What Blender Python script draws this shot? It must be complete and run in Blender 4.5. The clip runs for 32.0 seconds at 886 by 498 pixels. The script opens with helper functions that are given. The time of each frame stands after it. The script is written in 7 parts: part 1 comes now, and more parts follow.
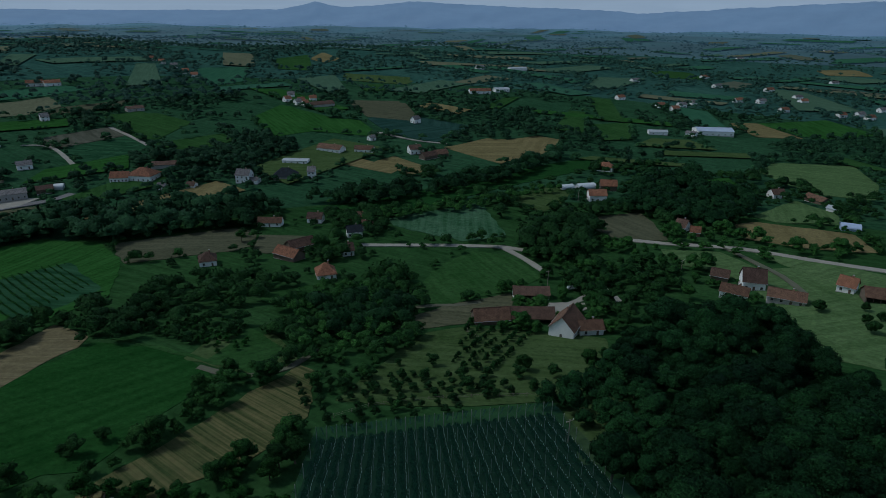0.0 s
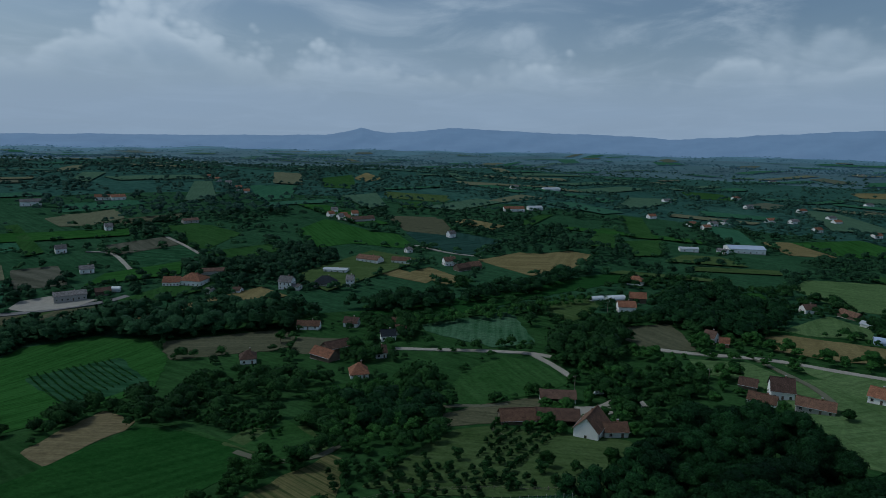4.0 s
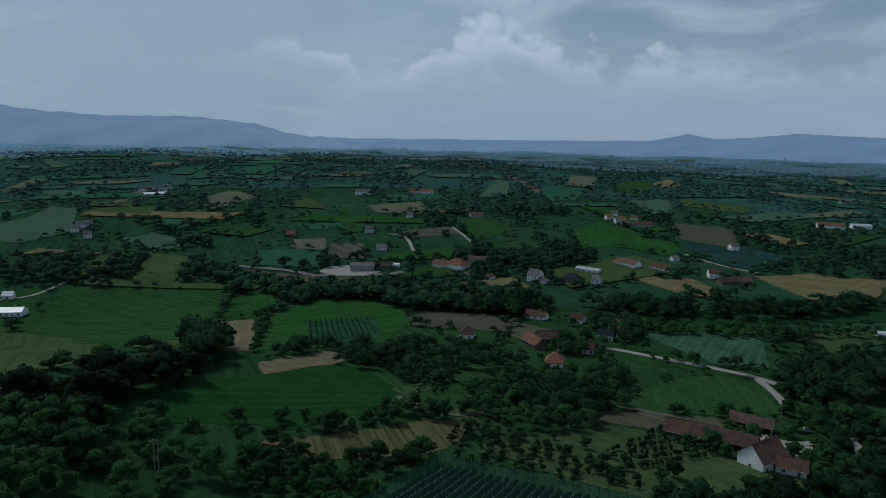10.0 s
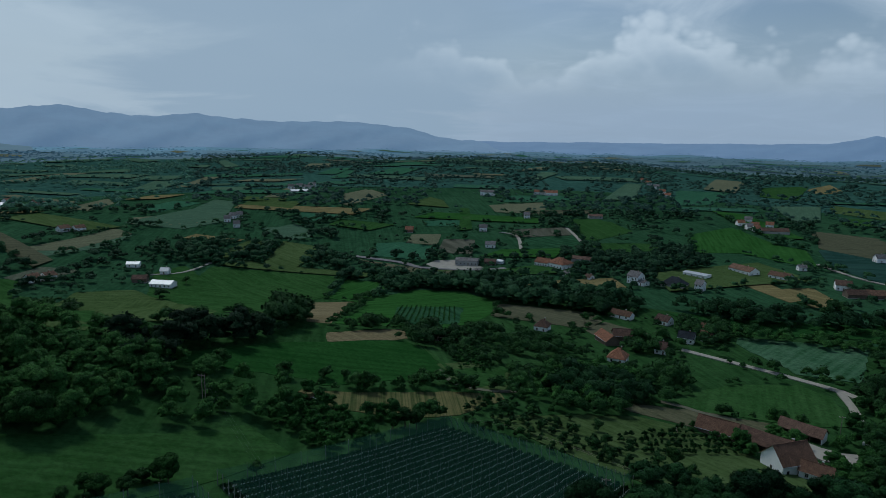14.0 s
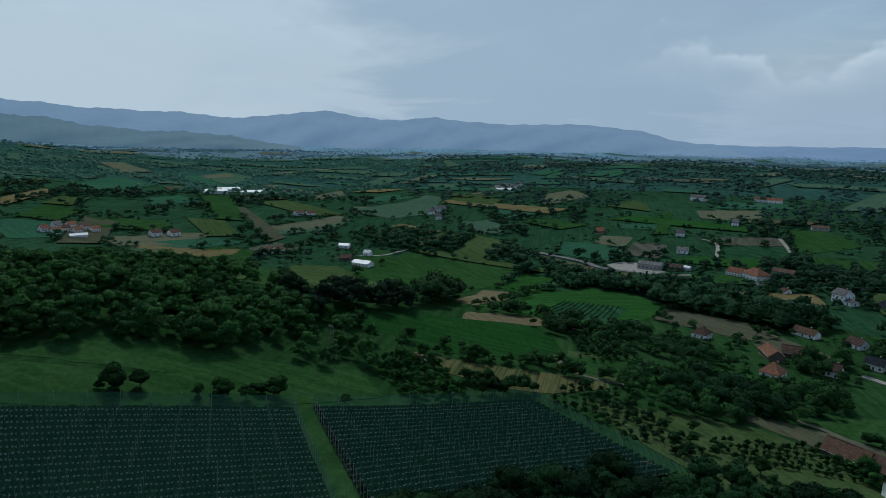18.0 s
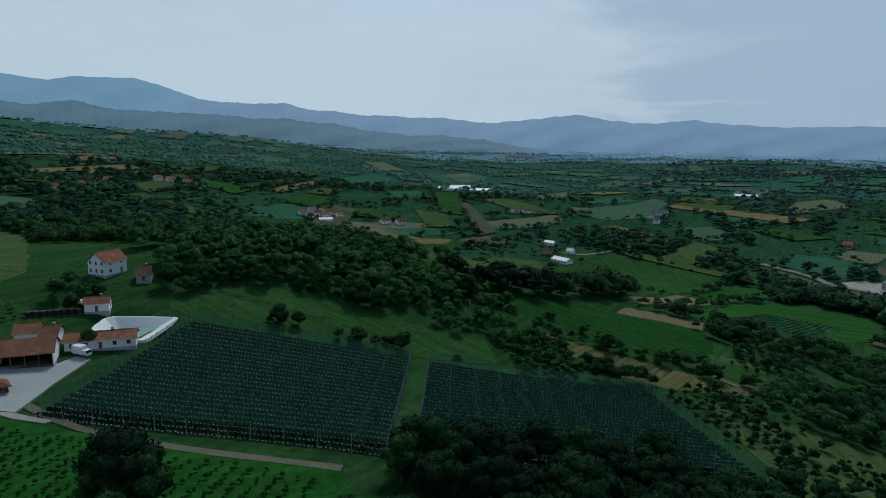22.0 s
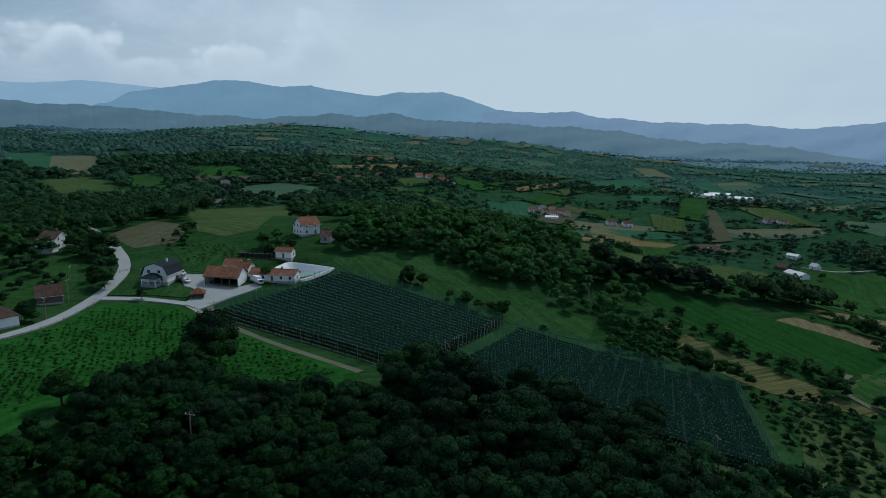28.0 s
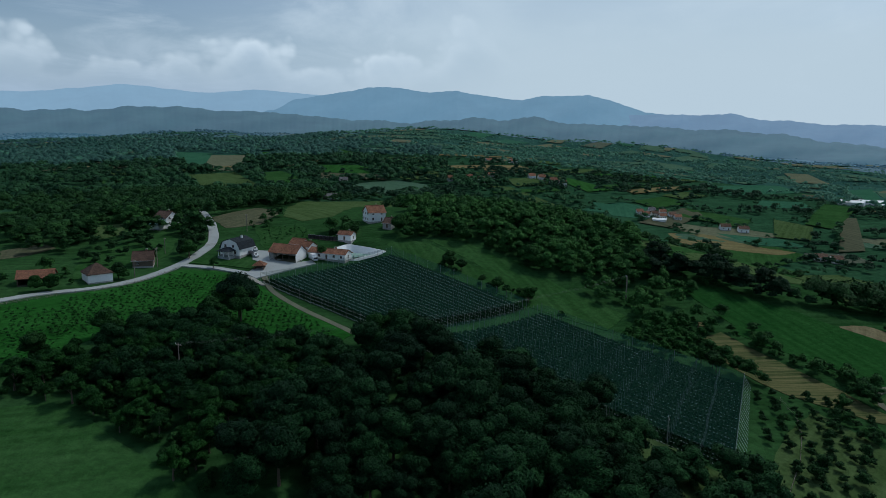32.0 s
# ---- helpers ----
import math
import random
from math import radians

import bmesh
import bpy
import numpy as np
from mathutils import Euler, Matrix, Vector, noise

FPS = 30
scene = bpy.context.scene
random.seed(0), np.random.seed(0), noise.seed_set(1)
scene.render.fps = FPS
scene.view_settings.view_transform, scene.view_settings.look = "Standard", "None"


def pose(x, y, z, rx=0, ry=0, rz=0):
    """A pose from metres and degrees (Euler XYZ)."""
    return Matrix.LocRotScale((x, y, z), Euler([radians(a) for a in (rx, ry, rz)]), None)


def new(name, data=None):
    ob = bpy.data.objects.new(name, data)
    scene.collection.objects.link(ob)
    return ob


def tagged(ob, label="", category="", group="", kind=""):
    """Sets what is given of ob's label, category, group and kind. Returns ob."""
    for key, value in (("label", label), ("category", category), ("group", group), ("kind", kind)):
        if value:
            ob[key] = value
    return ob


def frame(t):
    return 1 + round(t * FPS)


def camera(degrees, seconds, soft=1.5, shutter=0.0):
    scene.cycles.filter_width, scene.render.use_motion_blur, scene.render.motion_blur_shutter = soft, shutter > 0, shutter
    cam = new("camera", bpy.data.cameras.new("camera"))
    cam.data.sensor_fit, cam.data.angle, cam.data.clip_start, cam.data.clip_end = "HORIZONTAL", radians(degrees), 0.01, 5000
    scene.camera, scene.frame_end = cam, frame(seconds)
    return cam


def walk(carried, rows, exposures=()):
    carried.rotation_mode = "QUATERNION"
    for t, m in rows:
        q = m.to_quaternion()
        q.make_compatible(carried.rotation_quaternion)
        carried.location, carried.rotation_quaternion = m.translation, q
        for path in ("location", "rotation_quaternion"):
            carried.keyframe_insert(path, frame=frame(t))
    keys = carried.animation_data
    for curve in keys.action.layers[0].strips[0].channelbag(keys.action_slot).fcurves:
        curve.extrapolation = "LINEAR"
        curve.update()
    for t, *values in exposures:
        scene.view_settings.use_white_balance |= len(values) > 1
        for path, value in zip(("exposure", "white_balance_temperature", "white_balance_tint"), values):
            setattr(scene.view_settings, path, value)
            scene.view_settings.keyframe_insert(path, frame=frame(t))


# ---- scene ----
cam = camera(70.57, 32.0, soft=0.75)
# seconds, place, pitch up, turn to the left, lean
PATH = [
    (0, 0.00, 0.00, 130.00, -20.838, -0.397, 0.850),
    (0.5, -0.49, -2.65, 129.95, -18.872, -0.386, 0.846),
    (1, -1.08, -5.45, 129.93, -16.837, -0.384, 0.882),
    (1.5, -1.58, -8.06, 129.82, -14.962, 0.219, 0.925),
    (2, -1.89, -10.46, 129.76, -13.066, 0.454, 0.961),
    (2.5, -1.76, -12.01, 129.43, -11.191, 0.507, 0.997),
    (4.5, 5.88, -16.28, 128.30, -10.219, 4.645, 0.990),
    (5, 9.40, -17.00, 128.23, -10.244, 6.456, 1.000),
    (5.5, 13.12, -17.86, 127.94, -10.246, 9.548, 1.011),
    (6, 17.34, -18.24, 127.53, -10.238, 12.721, 1.064),
    (7, 26.71, -18.52, 127.14, -10.240, 17.845, 1.067),
    (8, 36.12, -17.82, 126.82, -10.259, 22.889, 1.147),
    (9, 46.12, -16.58, 126.11, -10.238, 27.646, 1.240),
    (10, 56.97, -14.96, 125.33, -10.214, 32.100, 1.225),
    (11, 68.22, -13.42, 124.92, -10.179, 35.595, 1.147),
    (12, 78.98, -11.59, 124.52, -10.146, 38.665, 1.084),
    (13, 89.96, -9.16, 124.00, -10.119, 41.855, 1.077),
    (14, 100.67, -5.61, 123.35, -10.126, 45.951, 1.022),
    (14.5, 106.10, -3.69, 123.09, -10.173, 48.538, 1.004),
    (16.5, 125.90, 6.12, 121.85, -10.203, 58.638, 1.146),
    (17, 130.19, 9.11, 121.47, -10.199, 61.245, 1.183),
    (18, 139.02, 16.02, 120.87, -10.229, 66.740, 1.231),
    (19, 147.68, 23.69, 120.05, -10.218, 72.176, 1.261),
    (20, 154.94, 31.83, 119.22, -10.263, 77.781, 1.246),
    (21, 161.60, 41.43, 118.55, -10.291, 83.886, 1.162),
    (22, 167.37, 50.95, 117.73, -10.271, 89.464, 1.129),
    (23, 172.35, 61.38, 116.71, -10.238, 94.635, 1.072),
    (24, 176.28, 72.48, 115.83, -10.206, 99.672, 1.098),
    (25, 179.41, 83.84, 115.00, -10.167, 103.271, 1.041),
    (26, 181.36, 95.14, 114.04, -10.082, 107.700, 1.012),
    (26.5, 182.05, 100.65, 113.41, -10.054, 109.745, 0.997),
    (28.5, 182.49, 124.75, 111.81, -9.969, 117.610, 1.033),
    (29, 182.16, 130.67, 111.41, -9.954, 119.412, 1.002),
    (30, 180.32, 142.15, 110.38, -9.891, 122.779, 0.992),
    (31, 177.63, 153.47, 109.44, -9.867, 125.980, 1.042),
    (32, 173.65, 164.04, 108.40, -9.828, 129.035, 1.075),
]


def heading(x, y, z, pitch, turn, lean):
    flat = pose(x, y, z, 90 + pitch, 0, turn)
    return flat @ pose(0, 0, 0, 0, 0, lean)


EXPOSURE = [(0, -0.18, 5900, 5), (5, -0.15, 5900, 5), (13, 0.02, 6000, 5), (20, 0.26, 6100, 5), (32, 0.3, 6100, 5)]
walk(cam, [(t, heading(*row)) for t, *row in PATH], EXPOSURE)

# ---- world and light ----
SUN_LEFT, SUN_UP = 80, 52


def build_world():
    w = bpy.data.worlds.new("sky")
    scene.world = w
    w.use_nodes = True
    nt = w.node_tree
    nt.nodes.clear()
    N, L = nt.nodes.new, nt.links.new

    def math(op, a, b=None):
        n = N("ShaderNodeMath")
        n.operation = op
        for i, v in enumerate((a, b)):
            if v is None:
                continue
            if isinstance(v, (int, float)):
                n.inputs[i].default_value = v
            else:
                L(v, n.inputs[i])
        return n.outputs[0]

    def smooth(v, lo, hi):
        n = N("ShaderNodeMapRange")
        n.interpolation_type = "SMOOTHSTEP"
        n.inputs["From Min"].default_value, n.inputs["From Max"].default_value = lo, hi
        L(v, n.inputs["Value"])
        return n.outputs[0]

    def blend(f, a, b):
        n = N("ShaderNodeMix")
        n.data_type = "RGBA"
        for sock, v in ((n.inputs[0], f), (n.inputs[6], a), (n.inputs[7], b)):
            if isinstance(v, (tuple, float)):
                sock.default_value = (*v, 1) if isinstance(v, tuple) else v
            else:
                L(v, sock)
        return n.outputs[2]

    def noise_at(vec, scale, detail, rough, distort=0.0):
        n = N("ShaderNodeTexNoise")
        n.inputs["Scale"].default_value, n.inputs["Detail"].default_value = scale, detail
        n.inputs["Roughness"].default_value, n.inputs["Distortion"].default_value = rough, distort
        L(vec, n.inputs["Vector"])
        return n.outputs["Fac"]

    out, bg = N("ShaderNodeOutputWorld"), N("ShaderNodeBackground")
    sky = N("ShaderNodeTexSky")
    sky.sky_type, sky.sun_disc, sky.sun_elevation, sky.sun_rotation = "NISHITA", False, radians(SUN_UP), radians(-SUN_LEFT)
    sky.air_density, sky.dust_density, sky.ozone_density = 1.0, 2.0, 1.5
    tint = N("ShaderNodeVectorMath")
    tint.operation = "MULTIPLY"
    tint.inputs[1].default_value = SKY_K
    L(sky.outputs[0], tint.inputs[0])
    co = N("ShaderNodeTexCoord").outputs["Generated"]
    sep = N("ShaderNodeSeparateXYZ")
    L(co, sep.inputs[0])
    x, y, z = sep.outputs
    # cloud decks lie on a flat layer high above: directions are spread by their height
    lift = math("ADD", math("MAXIMUM", z, 0.0), 0.14)
    flat = N("ShaderNodeCombineXYZ")
    L(math("DIVIDE", x, lift), flat.inputs[0])
    L(math("DIVIDE", y, lift), flat.inputs[1])

    def toward(turn, rise):
        n = N("ShaderNodeVectorMath")
        n.operation = "DOT_PRODUCT"
        n.inputs[1].default_value = Vector((-math_sin(turn), math_cos(turn), rise)).normalized()
        L(co, n.inputs[0])
        return n.outputs["Value"]

    deck = smooth(noise_at(flat.outputs[0], 0.5, 8, 0.52, 0.4), 0.38, 0.68)
    thin = smooth(noise_at(flat.outputs[0], 1.3, 8, 0.58, 0.6), 0.42, 0.74)
    wide = smooth(noise_at(flat.outputs[0], 0.33, 7, 0.5, 0.8), 0.46, 0.66)
    # banks of heaped clouds low in the north and in the south: crisp swelling tops over soft grey bases
    around = math("ARCTAN2", math("MULTIPLY", x, -1.0), y)

    def knobs(u, v, scale):
        at = N("ShaderNodeCombineXYZ")
        L(u, at.inputs[0])
        L(v, at.inputs[1])
        n = N("ShaderNodeTexVoronoi")
        n.feature = "SMOOTH_F1"
        n.inputs["Scale"].default_value, n.inputs["Smoothness"].default_value = scale, 0.35
        L(at.outputs[0], n.inputs["Vector"])
        return math("SUBTRACT", 0.45, n.outputs["Distance"])

    def heap(u, v):
        return math("ADD", math("ADD", math("MULTIPLY", knobs(u, v, 13.0), 0.085), math("MULTIPLY", knobs(u, v, 31.0), 0.035)), math("MULTIPLY", knobs(u, v, 75.0), 0.014))

    def bank(shift, low, swell, east, west, soft):
        at = N("ShaderNodeCombineXYZ")
        L(math("ADD", math("MULTIPLY", around, 4.2), shift), at.inputs[0])
        at.inputs[1].default_value = shift
        top = math("ADD", math("MULTIPLY", noise_at(at.outputs[0], 1.0, 1, 0.5), swell), low)
        u, v = math("ADD", around, shift), math("MULTIPLY", z, 1.25)
        body = heap(u, v)
        lit = math("SUBTRACT", body, heap(math("ADD", u, 0.008), math("ADD", v, 0.012)))
        edge = math("SUBTRACT", math("ADD", top, body), z)
        cover = math("MULTIPLY", smooth(edge, 0.0, soft), smooth(z, 0.05, 0.15))
        cover = math("MULTIPLY", cover, math("MULTIPLY", smooth(around, east - 0.15, east + 0.15), math("SUBTRACT", 1.0, smooth(around, west - 0.15, west + 0.15))))
        dim = math("ADD", smooth(edge, 0.0, 0.09), math("MULTIPLY", lit, -7.0))
        return cover, dim

    haze = math("SUBTRACT", 1.0, smooth(z, 0.03, 0.19))
    veil = math("MULTIPLY", smooth(toward(95, 0.2), 0.5, 0.95), math("SUBTRACT", 1.0, math("MULTIPLY", smooth(z, 0.09, 0.24), 0.4)))
    # a torn hole in the veil in the north-west
    hole = math("MULTIPLY", smooth(math("ADD", toward(57, 0.19), math("MULTIPLY", noise_at(flat.outputs[0], 0.8, 7, 0.55, 0.5), 0.16)), 1.015, 1.055), 0.75)
    col = blend(math("MULTIPLY", deck, 0.5), tint.outputs[0], CLOUD_GREY)
    col = blend(math("MULTIPLY", thin, 0.5), col, CLOUD_LIGHT)
    col = blend(math("MULTIPLY", haze, 0.90), col, HAZE)
    col = blend(math("MULTIPLY", veil, math("SUBTRACT", 0.95, math("MULTIPLY", wide, 0.35))), col, VEIL)
    col = blend(hole, col, CLOUD_GREY)
    for shift, low, swell, east, west, soft, much in ((3.7, 0.02, 0.24, -0.75, 0.78, 0.06, 0.55), (12.2, -0.01, 0.28, -0.75, 0.80, 0.03, 0.8), (5.1, 0.0, 0.28, 2.25, 3.0, 0.03, 0.85), (9.4, -0.05, 0.25, 1.6, 2.1, 0.05, 0.4)):
        cover, dim = bank(shift, low, swell, east, west, soft)
        col = blend(math("MULTIPLY", cover, much), col, blend(dim, CLOUD_LIGHT, CLOUD_BASE))
    L(col, bg.inputs["Color"])
    bg.inputs["Strength"].default_value = 1.0
    L(bg.outputs[0], out.inputs["Surface"])


def math_sin(d):
    return math.sin(radians(d))


def math_cos(d):
    return math.cos(radians(d))


SKY_K = (0.065, 0.068, 0.070)
CLOUD_GREY, CLOUD_LIGHT, CLOUD_BASE = (0.262, 0.342, 0.435), (0.55, 0.615, 0.685), (0.305, 0.385, 0.48)
VEIL, HAZE = (0.415, 0.487, 0.552), (0.295, 0.372, 0.48)
build_world()
sun = new("sun", bpy.data.lights.new("sun", "SUN"))
sun.data.energy, sun.data.angle, sun.data.color = 1.35, radians(10), (1.0, 0.97, 0.92)
sun.matrix_world = pose(0, 0, 900, 90 - SUN_UP, 0, SUN_LEFT + 180)


# ---- materials ----
MATS = {}


def nodes_of(name):
    m = bpy.data.materials.new(name)
    m.use_nodes = True
    nt = m.node_tree
    return m, nt, nt.nodes["Principled BSDF"]


def noise_node(nt, scale, detail=4.0, rough=0.55, stretch=None, turn=0.0):
    co = nt.nodes.new("ShaderNodeTexCoord").outputs["Object"]
    if stretch:
        mp = nt.nodes.new("ShaderNodeMapping")
        mp.inputs["Scale"].default_value, mp.inputs["Rotation"].default_value = stretch, (0, 0, radians(turn))
        nt.links.new(co, mp.inputs["Vector"])
        co = mp.outputs[0]
    n = nt.nodes.new("ShaderNodeTexNoise")
    n.inputs["Scale"].default_value, n.inputs["Detail"].default_value, n.inputs["Roughness"].default_value = scale, detail, rough
    nt.links.new(co, n.inputs["Vector"])
    return n.outputs["Fac"]


def ramp(nt, fac, stops):
    r = nt.nodes.new("ShaderNodeValToRGB")
    nt.links.new(fac, r.inputs[0])
    el = r.color_ramp.elements
    while len(el) < len(stops):
        el.new(0.5)
    for e, (p, c) in zip(el, stops):
        e.position, e.color = p, (*c, 1)
    return r.outputs[0]


def mixed(nt, fac, a, b, kind="MIX"):
    n = nt.nodes.new("ShaderNodeMix")
    n.data_type, n.blend_type = "RGBA", kind
    for sock, v in ((n.inputs[0], fac), (n.inputs[6], a), (n.inputs[7], b)):
        if isinstance(v, tuple):
            sock.default_value = (*v, 1)
        elif isinstance(v, float):
            sock.default_value = v
        else:
            nt.links.new(v, sock)
    return n.outputs[2]


def bump(nt, bsdf, fac, strength, distance):
    b = nt.nodes.new("ShaderNodeBump")
    b.inputs["Strength"].default_value, b.inputs["Distance"].default_value = strength, distance
    nt.links.new(fac, b.inputs["Height"])
    nt.links.new(b.outputs[0], bsdf.inputs["Normal"])


def plain(name, col, rough=0.8, metal=0.0, vary=0.25, scale=1.5, spread=0.0):
    """A surface with grain and stains of its own; spread: each object's own tone."""
    m, nt, b = nodes_of(name)
    n1, n2 = noise_node(nt, scale * 6, 5), noise_node(nt, scale * 0.4, 3)
    dark = tuple(c * (1 - vary) for c in col)
    lite = tuple(min(1, c * (1 + vary)) for c in col)
    c = mixed(nt, 0.45, ramp(nt, n1, [(0.3, dark), (0.7, lite)]), ramp(nt, n2, [(0.35, dark), (0.65, lite)]))
    if spread:
        info = nt.nodes.new("ShaderNodeObjectInfo").outputs["Random"]
        c = mixed(nt, 1.0, c, ramp(nt, info, [(0, (1 - spread,) * 3), (1, (1 + spread,) * 3)]), "MULTIPLY")
    nt.links.new(c, b.inputs["Base Color"])
    b.inputs["Roughness"].default_value, b.inputs["Metallic"].default_value = rough, metal
    bump(nt, b, n1, 0.25, 0.02)
    MATS[name] = m
    return m


def leafy(c):
    """Greens lean a little to blue."""
    return (0.87 * c[0], c[1], 1.1 * c[2]) if c[1] > 1.3 * c[0] else c


def grassy(name, a, b_, c_, patch=0.02, grain=0.6, rows=0.3, rowgap=2.6, rowdark=None, rowturn=None):
    """Grass, crops and bare soil: patches tens of metres wide, tufts, and drill or mowing lines that run their own way on each field."""
    a, b_, c_ = leafy(a), leafy(b_), leafy(c_)
    m, nt, b = nodes_of(name)
    big, mid, fine = noise_node(nt, patch, 5, 0.6), noise_node(nt, patch * 7, 4, 0.65), noise_node(nt, grain, 5, 0.7)
    col = ramp(nt, big, [(0.32, a), (0.5, b_), (0.68, c_)])
    col = mixed(nt, 0.45, col, ramp(nt, mid, [(0.35, a), (0.65, c_)]))
    col = mixed(nt, 0.85, col, ramp(nt, fine, [(0.25, (0.35, 0.37, 0.38)), (0.7, (1.35, 1.32, 1.25))]), "MULTIPLY")
    if rows:
        spot = nt.nodes.new("ShaderNodeVectorRotate")
        spot.rotation_type = "Z_AXIS"
        nt.links.new(nt.nodes.new("ShaderNodeNewGeometry").outputs["Position"], spot.inputs["Vector"])
        if rowturn is None:
            way = nt.nodes.new("ShaderNodeMath")
            way.operation = "MULTIPLY"
            way.inputs[1].default_value = 3.14
            nt.links.new(nt.nodes.new("ShaderNodeObjectInfo").outputs["Random"], way.inputs[0])
            nt.links.new(way.outputs[0], spot.inputs["Angle"])
        else:
            spot.inputs["Angle"].default_value = radians(rowturn)
        long_ = nt.nodes.new("ShaderNodeMapping")
        long_.inputs["Scale"].default_value = (1.0 / rowgap, 0.02, 0.0)
        nt.links.new(spot.outputs[0], long_.inputs["Vector"])
        streak = nt.nodes.new("ShaderNodeTexNoise")
        streak.inputs["Scale"].default_value, streak.inputs["Detail"].default_value = 1.0, 3
        nt.links.new(long_.outputs[0], streak.inputs["Vector"])
        col = mixed(nt, rows, col, ramp(nt, streak.outputs["Fac"], [(0.38, rowdark or tuple(0.7 * k for k in a)), (0.62, c_)]))
    nt.links.new(col, b.inputs["Base Color"])
    b.inputs["Roughness"].default_value = 0.95
    b.inputs["Specular IOR Level"].default_value = 0.0
    bump(nt, b, fine, 0.8, 0.6)
    MATS[name] = m
    return m


def foliage(name, a, b_, spread=0.35):
    a, b_ = leafy(a), leafy(b_)
    m, nt, b = nodes_of(name)
    isl = nt.nodes.new("ShaderNodeNewGeometry").outputs["Random Per Island"]
    leaf, clump = noise_node(nt, 2.6, 4, 0.75), noise_node(nt, 0.55, 3, 0.6)
    col = ramp(nt, isl, [(0.0, a), (1.0, b_)])
    col = mixed(nt, 0.5, col, ramp(nt, noise_node(nt, 0.045, 4), [(0.3, a), (0.7, b_)]))
    col = mixed(nt, 0.9, col, ramp(nt, leaf, [(0.36, (0.18, 0.21, 0.25)), (0.66, (1.6, 1.52, 1.4))]), "MULTIPLY")
    both = nt.nodes.new("ShaderNodeMath")
    both.operation = "MULTIPLY_ADD"
    both.inputs[1].default_value = 2.2
    nt.links.new(clump, both.inputs[0])
    nt.links.new(leaf, both.inputs[2])
    bump(nt, b, both.outputs[0], 1.0, 0.9)
    info = nt.nodes.new("ShaderNodeObjectInfo").outputs["Random"]
    col = mixed(nt, 1.0, col, ramp(nt, info, [(0, (1 - spread,) * 3), (1, (1 + spread, 1 + spread, 1))]), "MULTIPLY")
    nt.links.new(col, b.inputs["Base Color"])
    b.inputs["Roughness"].default_value = 0.7
    b.inputs["Specular IOR Level"].default_value = 0.04
    MATS[name] = m
    return m


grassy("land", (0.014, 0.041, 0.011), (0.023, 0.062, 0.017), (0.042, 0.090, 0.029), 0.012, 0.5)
# land farther off: distance haze mixed into the colour, paler and bluer
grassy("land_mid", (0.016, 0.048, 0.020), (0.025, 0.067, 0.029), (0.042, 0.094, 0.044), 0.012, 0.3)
grassy("plain_hazed", (0.024, 0.064, 0.050), (0.034, 0.084, 0.062), (0.052, 0.112, 0.080), 0.006, 0.12)
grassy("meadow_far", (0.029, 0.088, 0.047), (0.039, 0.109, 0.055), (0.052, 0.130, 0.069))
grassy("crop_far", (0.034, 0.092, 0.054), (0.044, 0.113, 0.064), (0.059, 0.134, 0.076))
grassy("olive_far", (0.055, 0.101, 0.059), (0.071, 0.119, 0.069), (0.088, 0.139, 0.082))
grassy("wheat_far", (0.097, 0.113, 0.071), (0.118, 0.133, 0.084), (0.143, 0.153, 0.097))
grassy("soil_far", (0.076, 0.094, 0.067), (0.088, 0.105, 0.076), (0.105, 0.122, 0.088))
grassy("meadow", (0.019, 0.056, 0.013), (0.029, 0.076, 0.019), (0.048, 0.100, 0.030))
grassy("deepgreen", (0.012, 0.047, 0.010), (0.017, 0.060, 0.013), (0.027, 0.078, 0.019))
grassy("longgreen", (0.012, 0.045, 0.011), (0.017, 0.056, 0.014), (0.025, 0.074, 0.019))
grassy("crop", (0.018, 0.062, 0.012), (0.028, 0.086, 0.018), (0.042, 0.112, 0.026), rows=0.4, rowgap=3.0)
grassy("orchardgrass", (0.013, 0.060, 0.009), (0.020, 0.084, 0.013), (0.032, 0.110, 0.021))
grassy("yardgrass", (0.018, 0.054, 0.012), (0.028, 0.072, 0.018), (0.046, 0.096, 0.029), 0.04)
grassy("olive", (0.040, 0.068, 0.019), (0.060, 0.090, 0.029), (0.090, 0.122, 0.045))
grassy("drygrass", (0.060, 0.104, 0.034), (0.085, 0.134, 0.046), (0.120, 0.168, 0.066), 0.03)
grassy("scrub", (0.018, 0.063, 0.023), (0.041, 0.098, 0.041), (0.091, 0.155, 0.087), 0.05)
grassy("soil", (0.064, 0.072, 0.045), (0.080, 0.088, 0.054), (0.100, 0.106, 0.068), rows=0.4)
grassy("bare", (0.062, 0.072, 0.040), (0.088, 0.094, 0.056), (0.120, 0.122, 0.078))
grassy("stubble", (0.042, 0.068, 0.022), (0.080, 0.088, 0.035), (0.145, 0.134, 0.062), 0.035, rows=0.6, rowgap=0.9, rowturn=-52)
grassy("straw", (0.120, 0.108, 0.058), (0.150, 0.132, 0.075), (0.190, 0.165, 0.098), rows=0.4)
grassy("wheat", (0.125, 0.112, 0.050), (0.155, 0.136, 0.064), (0.195, 0.168, 0.084), rows=0.35, rowgap=6)
grassy("vines", (0.015, 0.053, 0.021), (0.023, 0.069, 0.028), (0.040, 0.092, 0.043), rows=0.7, rowgap=4)
grassy("net", (0.015, 0.043, 0.032), (0.023, 0.056, 0.042), (0.036, 0.074, 0.056), rows=0.5, rowgap=6)
grassy("plots", (0.060, 0.070, 0.050), (0.080, 0.085, 0.062), (0.110, 0.115, 0.090), rows=0.6, rowgap=6)
